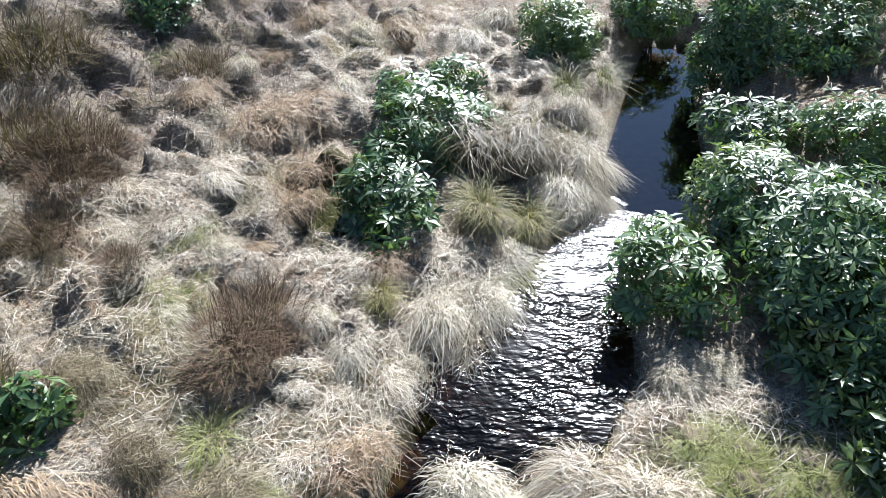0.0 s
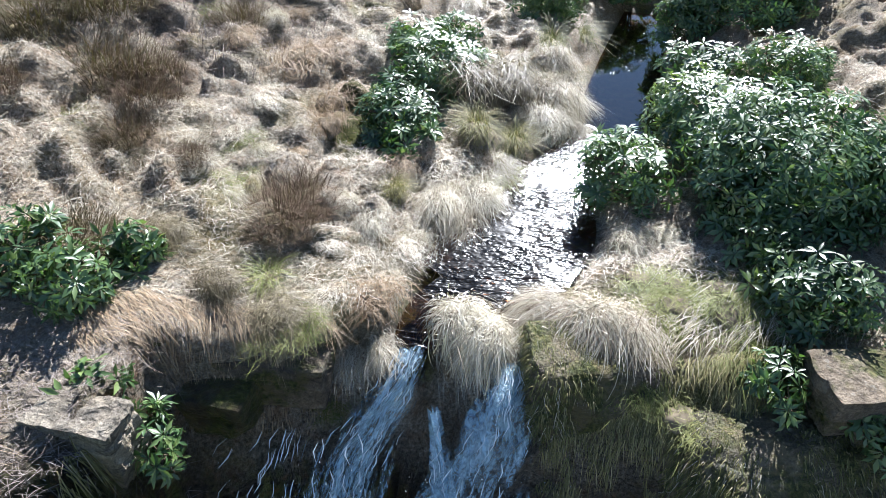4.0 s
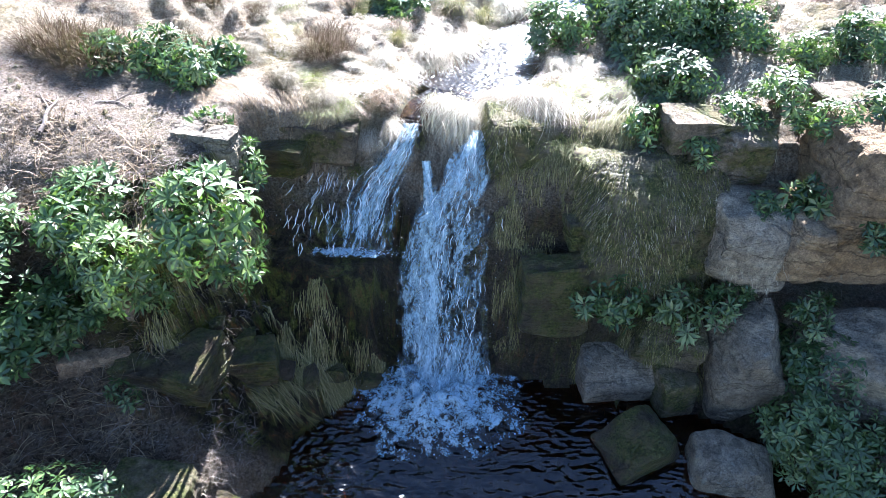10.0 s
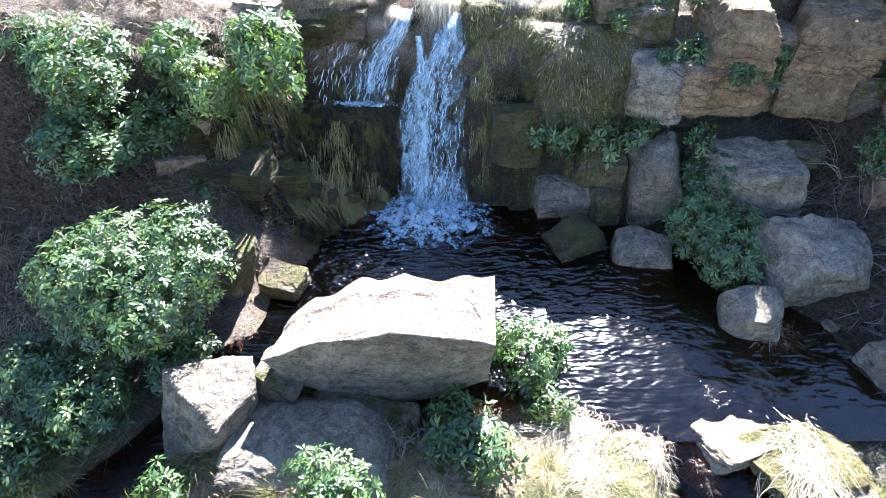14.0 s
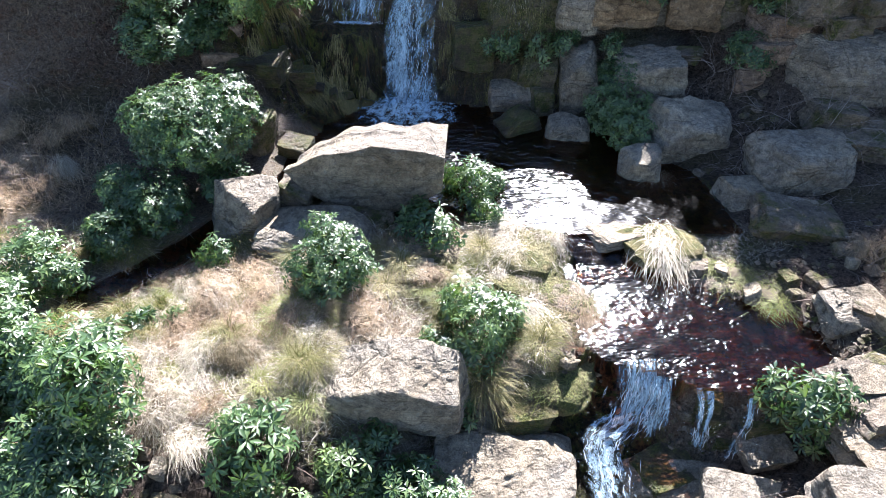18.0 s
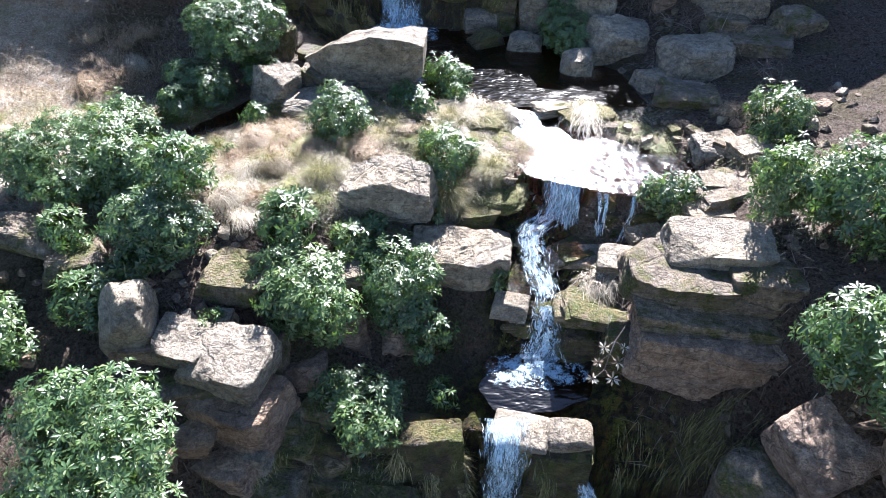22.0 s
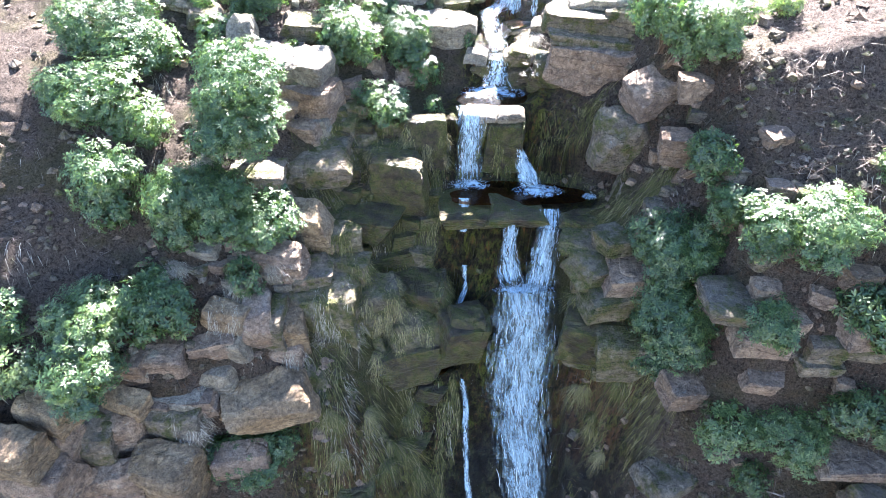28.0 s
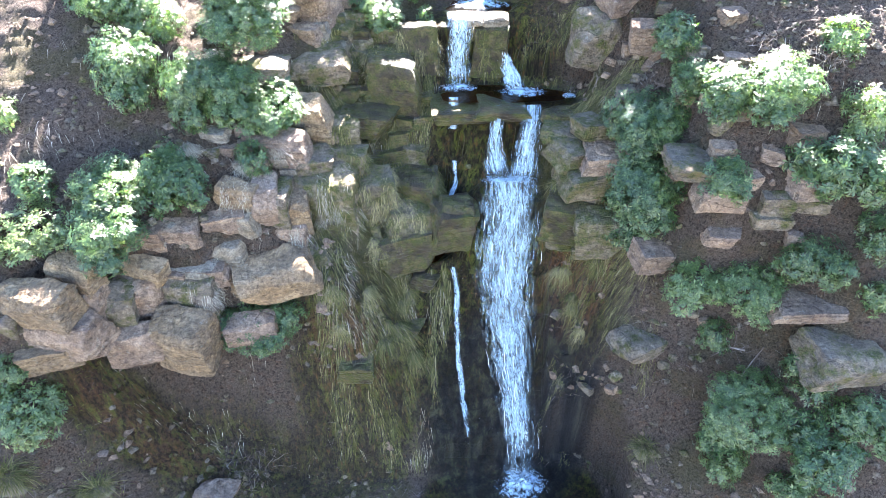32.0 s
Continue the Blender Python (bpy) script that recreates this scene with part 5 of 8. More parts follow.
crag(3.25, -1.4, .08, 1.2, .9, .7, WET, 20, (0, -12), 112, [((-.5, 0, 1), 1.0), ((.9, 0, .8), 1.2)], 40, 2, 0, "dark wedge-shaped rock in the pool")
crag(4.62, -1.75, .06, 1.2, .9, .72, PALE, -8, (5, 4), 113, [((-.8, 0, .8), 1.2), ((.9, -.2, .6), 1.25), ((0, -1, .6), 1.3)], 22, 4, 0, "pale rounded boulder in the dark pool")
# the shaded side of the pool
crag(11.35, -2.0, 1.45, 2.3, 1.9, 2.5, PALE, -8, (6, -5), 114, [((-1, -.4, .5), 1.2), ((0, -1, .9), 1.45)], 40, 4, 2)
crag(7.62, -2.65, .35, 2.1, 1.5, 1.55, PALE, 6, (6, 7), 115, [((-.5, -.4, 1), 1.25), ((1, -.4, .5), 1.3)], 26, 5, 1)
crag(6.1, -3.75, .05, 1.05, .9, 1.1, PALE, -12, (8, -8), 116, [((-.8, -.3, .8), 1.2), ((.8, -.6, .5), 1.35)], 26, 4, 0)
crag(9.65, -4.55, .7, 2.1, 1.5, 1.2, PALE, -6, (6, -9), 117, [((-1, -.3, .7), 1.2), ((.6, -1, .5), 1.4)], 26, 5, 1)
crag(8.35, -4.95, .05, 1.2, 1.0, .8, PALE, 14, (4, 3), 118, [((-.4, -1, .8), 1.3)], 26, 4, 0)
crag(8.95, -5.9, .15, 1.5, 1.1, .6, PALE, -10, (8, -4), 119, (), 26, 5, 0)
crag(12.9, -3.6, 1.2, 1.3, 1.1, 1.5, GRIT, 10, (5, 6), 120)
# round the great slab
crag(-3.35, -5.95, .08, 1.45, 1.3, 1.85, PALE, 18, (10, 8), 121, [((-.8, -.5, .7), 1.1), ((.9, -.8, .3), 1.2), ((0, -.8, -1), 1.35), ((.3, -.2, 1), 1.25)], 70, 1, 0, "pale angular boulder leaning against the great slab", 2)
crag(-2.35, -5.35, .35, .9, .9, 1.0, GRIT, -20, (0, 15), 122)
crag(-1.75, -5.75, -.05, 1.3, 1.0, .55, GRIT, 8, (8, -12), 123)
crag(-1.0, -6.05, -.15, 1.7, 1.1, .75, GRIT, -6, (10, 6), 124, [((-.5, -.3, 1), 1.2)], 30, 3, 1)
crag(.62, -6.85, .0, 1.6, .8, .62, GRIT, -6, (8, 6), 125, [((0, -1, .8), 1.4)], 40, 2, 1, "tilted grey slab below the great slab")
crag(.1, -7.55, -.05, 1.6, .8, .4, PALE, 4, (5, 2), 126, (), 40, 3, 1)
crag(-.9, -4.35, .72, 1.3, .9, .55, PALE, 6, (8, -6), 127)
# on the bench
crag(.25, -10.35, -.12, 2.3, 1.1, 1.2, PALE, -4, (5, 4), 128, [((-.8, -.1, 1), .95), ((.55, -.2, 1), 1.1), ((0, -1, .35), 1.25)], 46, 2, 0, "pale roof-shaped gritstone block on the grassy bench")
crag(-1.75, -9.85, -.85, 1.9, 1.3, .7, PALE, 8, (6, 3), 129, [((-.6, -.2, 1), 1.3)], 36, 3, 0)
crag(-.55, -10.75, -1.0, 1.1, .7, .8, GRIT, -12, (6, 5), 130)
# the head of the gorge
crag(2.05, -11.2, -1.85, 2.55, 1.75, 1.6, PALE, -6, (7, 2), 131, [((.8, -1, .1), 1.45), ((-.9, -.7, 0), 1.5), ((0, 1, 1), 1.4)], 46, 2, 1, "large pale flat-topped block above the rapids")
crag(1.75, -11.9, -3.4, 2.3, 1.9, 1.8, MOSS, 4, (4, -3), 132, [((.9, -.6, -.2), 1.4)], 36, 4, 1)
crag(3.35, -12.5, -2.35, .9, .7, .6, PALE, -14, (14, 6), 133, [((0, -1, 1), 1.2)], 36, 3, 0)
crag(3.4, -12.55, -3.0, 1.1, .7, 1.0, WET, -6, (0, 0), 134)
crag(5.25, -11.45, -1.65, 2.1, .75, .4, PALE, -12, (8, -5), 135, [((-.9, -.4, .4), 1.3)], 36, 3, 1)
crag(5.15, -12.7, -2.2, 1.5, .9, .55, MOSS, -8, (8, 2), 136, (), 30, 4, 1)
crag(6.15, -11.9, -1.3, 1.35, .9, .5, PALE, -16, (8, -4), 137, (), 36, 3, 1)
crag(5.3, -13.1, -3.0, 1.7, 1.0, 1.1, WET, -6, (0, 2), 138, (), 30, 3, 1)
crag(7.65, -12.95, .05, 2.2, 1.2, .48, PALE, -4, (9, 1), 139, [((-1, -.5, .6), 1.45)], 40, 3, 1, "thin pale slab on top of the brown beds")
crag(6.75, -13.3, -.45, 2.2, 1.7, .75, GRIT, -5, (3, 2), 140, [((-1, -.5, 0), 1.25)], 40, 2, 4)
crag(8.45, -13.5, -.38, 1.55, 1.5, .85, GRIT, -8, (3, 2), 141, (), 40, 2, 3)
crag(7.5, -13.95, -.98, 3.55, 1.5, .5, GRIT, -7, (3, 5), 142, (), 40, 2, 4, "thin flaking bed in the brown outcrop")
crag(7.5, -14.15, -1.95, 3.25, 1.8, 1.7, RED, -9, (-4, 4), 143, [((-.5, -.2, -1), 1.2), ((1, -.5, -.4), 1.3)], 44, 2, 2, "huge brown block overhanging a dark cavity")
crag(9.3, -15.2, -1.75, .75, 1.1, 2.1, RED, -20, (-8, 22), 144, (), 40, 3, 2)
# blocks on the other side of the rapids
crag(-1.35, -12.75, -2.7, 2.7, 1.7, 1.25, RED, -4, (4, -2), 145, [((0, -1, .9), 1.5)], 40, 3, 2)
crag(.75, -12.75, -2.85, 1.3, 1.4, 1.4, RED, 6, (5, 4), 146, [((-.3, -1, .6), 1.3)], 40, 3, 1)
crag(-5.1, -14.2, -1.0, 1.15, 1.0, 2.0, PALE, 16, (8, 14), 147, [((-.9, -.3, .7), .95), ((.9, -.2, .6), 1.05), ((.6, -.7, -.3), 1.2), ((-.5, -1, -.2), 1.2)], 30, 6, 0, "pale upright boulder over the gorge")
crag(-2.95, -14.75, -1.62, 1.85, 1.45, .95, PALE, -16, (8, 2), 148, [((-.6, -.4, 1), 1.3)], 42, 3, 1)
crag(-3.9, -14.4, -1.55, 1.2, 1.0, .9, PALE, -10, (6, 6), 149)
crag(-2.70, -15.25, -2.55, 1.75, 1.5, 1.2, RED, -22, (3, 2), 150, [((.7, -1, 0), 1.45)], 75, 1, 1)
crag(-3.1, -15.8, -3.5, 1.9, 1.5, 1.2, RED, -24, (3, 6), 151, [((.6, -1, 0), 1.4)], 75, 1, 1)
crag(-4.25, -16.5, -4.5, 1.7, 1.4, .95, RED, -26, (6, 8), 152, (), 40, 3, 2)
crag(-5.2, -17.1, -5.35, 1.6, 1.3, .95, RED, -20, (8, 10), 153, (), 40, 3, 2)
crag(-2.35, -16.1, -4.35, 2.3, 1.6, 1.5, MOSS, -14, (6, 8), 154, [((-.6, -.2, 1), 1.2), ((.7, -.8, -.4), 1.35)], 40, 3, 1)
crag(-.9, -15.5, -4.35, 1.05, 1.0, 1.2, MOSS, 10, (6, -4), 155, [((-.6, -.6, .8), 1.25)], 34, 3, 0)
crag(-1.75, -15.45, -3.6, 1.2, .9, .8, MOSS, -8, (10, 4), 156)
crag(-.15, -16.05, -5.2, 1.5, 1.5, 2.2, DAMP, 6, (2, 3), 170, (), 34, 4, 2, "tall dark mossy column of rock beside the fall")
# the ledge over the curtain, and the rocks beside the basin
# sunlit foam is put in as PALE stone on both pieces of the ledge
crag(3.35, -15.5, -3.06, 1.25, .85, .3, PALE, -16, (8, -2), 157, [((0, 1, .6), 1.3)], 18, 7, 0, "wet ledge, pale as sunlit foam, from which the curtain falls")
crag(4.4, -15.62, -3.08, 1.05, .7, .38, PALE, -8, (10, -6), 171, [((.8, -.3, .5), 1.2)], 18, 7, 0, "wet ledge, pale as sunlit foam, from which the curtain falls")
crag(4.25, -15.55, -4.35, 1.35, 1.05, 2.1, WET, -6, (3, 0), 158, (), 40, 3, 1)
# GRIT here and on 161 is darker stone, put in for half shade
crag(8.2, -17.05, -3.3, 2.0, 1.6, 1.95, GRIT, 12, (6, 4), 159, [((-.8, -.3, .8), 1.2), ((.8, -.5, .7), 1.25), ((-.3, -1, -.6), 1.35)], 24, 5, 0, "rounded iron-stained boulder beside the basin")
crag(9.05, -16.75, -1.62, 1.95, 1.5, 1.05, RED, 18, (10, -10), 160, [((-.8, -.3, .7), 1.2), ((0, -1, .8), 1.4)], 40, 3, 1, "pinkish tilted slab with grey and rust stains")
crag(9.1, -18.2, -5.0, 2.4, 1.6, 1.4, GRIT, -14, (6, 18), 161, [((-.5, -.6, 1), 1.3)], 34, 4, 2)
# the ledges low in the gorge
crag(10.75, -24.25, -5.36, 1.35, 1.0, .8, RED, -6, (8, -3), 173, (), 44, 3, 2)
crag(9.55, -23.9, -8.23, 1.5, 1.0, .85, RED, 8, (6, 4), 172, (), 44, 3, 2)
crag(-3.85, -23.35, -9.3, 2.7, 1.7, 1.35, TAN, 14, (6, -8), 162, [((0, -1, .9), 1.45), ((-.8, -.6, -.4), 1.35)], 44, 3, 2, "large pale block at the end of the terrace")
crag(-1.15, -20.65, -9.85, 1.9, 1.3, 1.35, MOSS, 4, (6, -5), 163, [((0, -1, 1), 1.35)], 40, 3, 1, "green mossy block overhanging the wet wall")
crag(.85, -20.4, -9.5, 1.9, 1.5, 1.8, DAMP, 12, (10, 8), 164, [((0, -.9, 1), 1.25)], 40, 3, 1)
crag(1.25, -19.1, -8.6, 1.7, 1.4, 1.3, DAMP, -10, (8, -4), 165, [((-.5, -.6, 1), 1.3)], 40, 3, 1)
# the blocks of the terrace and of the bank across from it
crag(-10.57, -25.92, -8.02, 2.33, 1.16, 1.28, TAN, -14, (5, -5), 200, [((-0.2, -1, .9), 1.50), ((0.9, -.5, 0.3), 1.35)], 50, 2, 2)
crag(-10.30, -26.02, -9.25, 2.81, 1.41, 1.48, RED, -12, (6, 0), 201, [((0.2, -1, .9), 1.57), ((-0.9, -.5, 0.1), 1.43)], 50, 3, 3)
crag(-9.79, -24.92, -7.70, 1.65, 0.83, 1.10, TAN, -20, (7, 5), 202, [((-0.2, -1, .9), 1.64), ((0.9, -.5, -0.1), 1.51)], 50, 2, 1)
crag(-9.64, -25.12, -8.71, 1.37, 1.05, 1.39, RED, -8, (8, -1), 203, [((0.2, -1, .9), 1.50), ((-0.9, -.5, -0.3), 1.35)], 50, 3, 3)
crag(-8.88, -24.82, -9.28, 1.14, 1.23, 1.62, GRIT, 6, (5, 4), 204, [((-0.2, -1, .9), 1.57), ((0.9, -.5, 0.3), 1.43)], 50, 2, 1)
crag(-8.35, -24.32, -9.29, 1.48, 1.25, 1.65, RED, 14, (6, -2), 205, [((0.2, -1, .9), 1.64), ((-0.9, -.5, 0.1), 1.51)], 50, 3, 2)
crag(-8.01, -24.02, -8.35, 1.54, 0.77, 0.79, TAN, -16, (7, 3), 206, [((-0.2, -1, .9), 1.50), ((0.9, -.5, -0.1), 1.35)], 50, 2, 1)
crag(-6.77, -23.92, -9.71, 1.89, 1.40, 1.85, GRIT, -6, (8, -3), 207, [((0.2, -1, .9), 1.57), ((-0.9, -.5, -0.3), 1.43)], 50, 3, 1)
crag(-6.72, -23.52, -8.87, 1.89, 0.95, 0.72, PALE, -6, (5, 2), 208, [((-0.2, -1, .9), 1.64), ((0.9, -.5, 0.3), 1.51)], 50, 2, 1)
crag(-8.38, -25.62, -10.27, 1.81, 0.91, 1.21, RED, 10, (6, -4), 209, [((0.2, -1, .9), 1.50), ((-0.9, -.5, 0.1), 1.35)], 50, 3, 1)
crag(-6.89, -25.32, -10.54, 1.95, 1.49, 1.97, TAN, -8, (7, 1), 210, [((-0.2, -1, .9), 1.57), ((0.9, -.5, -0.1), 1.43)], 50, 2, 1)
crag(-7.06, -23.02, -8.55, 1.39, 0.73, 0.97, TAN, -24, (8, -5), 211, [((0.2, -1, .9), 1.64), ((-0.9, -.5, -0.3), 1.51)], 50, 3, 1)
crag(-5.58, -22.92, -8.65, 1.49, 0.92, 1.22, PALE, -10, (5, 0), 212, [((-0.2, -1, .9), 1.50), ((0.9, -.5, 0.3), 1.35)], 50, 2, 1)
crag(-5.02, -21.92, -6.84, 1.46, 0.90, 1.20, TAN, -14, (6, 5), 213, [((0.2, -1, .9), 1.57), ((-0.9, -.5, 0.1), 1.43)], 50, 3, 1)
crag(-5.30, -22.22, -7.73, 1.92, 0.96, 1.17, PALE, -8, (7, -1), 214, [((-0.2, -1, .9), 1.64), ((0.9, -.5, -0.1), 1.51)], 50, 2, 2)
crag(-4.15, -21.72, -7.35, 0.88, 1.44, 1.91, RED, 8, (8, 4), 215, [((0.2, -1, .9), 1.50), ((-0.9, -.5, -0.3), 1.35)], 50, 3, 0)
crag(-3.60, -21.62, -7.61, 0.71, 1.46, 1.93, GRIT, -4, (5, -2), 216, [((-0.2, -1, .9), 1.57), ((0.9, -.5, 0.3), 1.43)], 50, 2, 0)
crag(-3.09, -21.52, -7.82, 0.76, 1.17, 1.55, TAN, 12, (6, 3), 217, [((0.2, -1, .9), 1.64), ((-0.9, -.5, 0.1), 1.51)], 50, 3, 0)
crag(-2.63, -22.02, -10.08, 1.15, 1.59, 2.10, MOSS, 10, (7, -3), 218, [((-0.2, -1, .9), 1.50), ((0.9, -.5, -0.1), 1.35)], 50, 2, 1)
crag(-2.06, -20.62, -7.94, 2.41, 1.70, 2.25, MOSS, -6, (8, 2), 219, [((0.2, -1, .9), 1.57), ((-0.9, -.5, -0.3), 1.43)], 50, 3, 1)
crag(-0.39, -20.02, -8.19, 1.53, 1.35, 1.78, DAMP, 12, (5, -4), 220, [((-0.2, -1, .9), 1.64), ((0.9, -.5, 0.3), 1.51)], 50, 2, 1)
crag(-3.62, -20.22, -5.89, 1.99, 1.00, 1.04, RED, -10, (6, 1), 221, [((0.2, -1, .9), 1.50), ((-0.9, -.5, 0.1), 1.35)], 50, 3, 2)
crag(-2.61, -18.92, -5.52, 1.37, 1.16, 1.53, TAN, -12, (7, -5), 222, [((-0.2, -1, .9), 1.57), ((0.9, -.5, -0.1), 1.43)], 50, 2, 1)
crag(-1.69, -18.82, -6.24, 1.52, 0.99, 1.31, MOSS, 6, (8, 0), 223, [((0.2, -1, .9), 1.64), ((-0.9, -.5, -0.3), 1.51)], 50, 3, 1)
crag(-1.54, -19.52, -7.07, 1.64, 0.99, 1.31, MOSS, -8, (5, 5), 224, [((-0.2, -1, .9), 1.50), ((0.9, -.5, 0.3), 1.35)], 50, 2, 1)
crag(-4.79, -24.62, -10.75, 1.76, 0.88, 0.86, RED, 6, (6, -1), 225, [((0.2, -1, .9), 1.57), ((-0.9, -.5, 0.1), 1.43)], 50, 3, 1)
crag(-11.71, -26.32, -8.49, 0.95, 0.72, 0.96, GRIT, 0, (7, 4), 226, [((-0.2, -1, .9), 1.64), ((0.9, -.5, -0.1), 1.51)], 50, 2, 1)
crag(-3.36, -21.92, -8.65, 1.13, 0.96, 1.26, RED, -4, (8, -2), 227, [((0.2, -1, .9), 1.50), ((-0.9, -.5, -0.3), 1.35)], 50, 3, 0)
crag(11.11, -22.78, -8.59, 2.77, 1.41, 1.87, RED, -8, (5, 3), 228, [((-0.2, -1, .9), 1.57), ((0.9, -.5, 0.3), 1.43)], 50, 2, 3)
crag(13.03, -23.48, -7.66, 1.87, 1.26, 1.66, TAN, 8, (6, -3), 229, [((0.2, -1, .9), 1.64), ((-0.9, -.5, 0.1), 1.51)], 50, 3, 0)
crag(12.92, -24.18, -8.53, 2.13, 1.08, 1.43, RED, 16, (7, 2), 230, [((-0.2, -1, .9), 1.50), ((0.9, -.5, -0.1), 1.35)], 50, 2, 3)
crag(14.23, -25.48, -8.92, 1.65, 1.18, 1.56, TAN, -6, (8, -4), 231, [((0.2, -1, .9), 1.57), ((-0.9, -.5, -0.3), 1.43)], 50, 3, 2)
crag(11.65, -22.78, -7.27, 0.90, 1.27, 1.68, PALE, 18, (5, 1), 232, [((-0.2, -1, .9), 1.64), ((0.9, -.5, 0.3), 1.51)], 50, 2, 0)
crag(15.17, -26.88, -10.02, 1.52, 1.37, 1.81, GRIT, 10, (6, -5), 233, [((0.2, -1, .9), 1.50), ((-0.9, -.5, 0.1), 1.35)], 50, 3, 0)
crag(1.3, -15.5, -4.55, 1.7, .9, 2.5, WET, 4, (-4, 0), 174, [((0, -1, .7), 1.2)], 34, 4, 2, "dark dripping column of rock below the pool ledge")

# ---- bedded outcrops: blocks laid along the levels of the steep ground ----
BED_RND = random.Random()


def outcrop(label, x0, x1, y_hi, y_lo, levels, wide, tall, chance, kinds, proud=.12):
    """A stretch of bedded cliff; its blocks lie in courses at the given levels."""
    top = tagged(new("rock_outcrop"), label, "cliff", "bedded outcrops")
    BED_RND.seed(int(100 * x0 + 7 * x1 + 13 * y_hi + 50 * wide))
    ys = np.linspace(y_hi, y_lo, 160)
    for lev in levels:
        x = x0 + BED_RND.uniform(0, wide)
        while x < x1:
            w = wide * BED_RND.uniform(.6, 1.5)
            h = tall * BED_RND.uniform(.75, 1.35)
            zs = land(np.full(160, x), ys)
            k = int(np.argmax(zs < lev))
            if zs[k] < lev and k > 0 and BED_RND.random() < chance and open_spot(x, ys[k], w * .5):
                mat = BED_RND.choice(kinds)
                d = w * BED_RND.uniform(.7, 1.1)
                ob = child("block", ROCKS[mat.name][BED_RND.choice((12, 13, 14, 15, 16, 12, 13, 14, 15, 16, 1, 4, 7, 10))], top)
                ob.matrix_world = pose(x, ys[k] - proud + d * .25 + BED_RND.uniform(-.12, .12), lev - h * .15, BED_RND.uniform(-5, 5), BED_RND.uniform(-5, 5), BED_RND.uniform(-16, 16)) @ Matrix.Diagonal((w * 1.12, d, h * 1.22, 1))
            x += w
    return top


def open_spot(x, y, pad):
    for line in FALLS + LINES:
        if near_line(np.array([x]), np.array([y]), line)[0][0] < pad:
            return False
    return True


def steps(a, b, n):
    return [a + (b - a) * i / (n - 1) for i in range(n)]


outcrop("layered pinkish gritstone terrace with open joints", -11.6, -3.1, -21, -27, steps(-7.4, -9.6, 4), 1.1, .55, .45, (RED, TAN, GRIT), .02)
outcrop("broken grey gritstone ledges on a soil slope", -6.2, -2.2, -17, -22.5, steps(-4.6, -7.2, 6), .6, .36, .6, (GRIT, RED, PALE))
outcrop("mossy dark ledges beside the waterfall", -2.5, 2.6, -14, -22, steps(-3.2, -8.6, 11), .75, .5, .72, (MOSS, WET, MOSS, WET), .1)
outcrop("dark wet rock wall behind the long fall", -2.2, 3.4, -21.5, -25.5, steps(-11.5, -14.5, 5), 1.0, .6, .3, (WET,), .05)
outcrop("mossy ledges under the basin", 6.3, 8.4, -17.5, -23, steps(-5.9, -9.4, 7), .7, .42, .65, (MOSS, GRIT, RED), .1)
outcrop("iron-stained gritstone ledges on the dark slope", 8.2, 13.5, -19, -26.5, steps(-3.6, -6.6, 6), .75, .42, .62, (RED, RED, GRIT), .15)
outcrop("low broken ledges on the dark slope", 8.0, 12.5, -17.5, -23, steps(-1.2, -3.2, 5), .6, .34, .5, (GRIT, RED), .1)
outcrop("jointed brown gritstone cliff with thick beds", 9.0, 12.5, 2.2, -1.6, steps(1.5, 3.5, 4), 1.15, .68, .92, (RED, GRIT, RED, GRIT), .22)
# mostly WET: dark stone colour that also carries the shade under the ledge
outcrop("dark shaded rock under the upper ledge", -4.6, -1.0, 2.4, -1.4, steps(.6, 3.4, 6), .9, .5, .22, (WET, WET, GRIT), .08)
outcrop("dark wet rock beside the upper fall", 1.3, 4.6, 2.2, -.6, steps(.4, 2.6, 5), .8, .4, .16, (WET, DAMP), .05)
outcrop("gritstone blocks at the head of the gorge", -6, -1.2, -11.5, -16.5, steps(-.9, -3.2, 5), .85, .52, .5, (PALE, GRIT, RED), .12)
outcrop("dark wet ledge under the low cascade", 4.3, 7.4, -9.4, -11.2, steps(-.55, -1.25, 3), .6, .4, .9, (WET, DAMP, WET), .02)

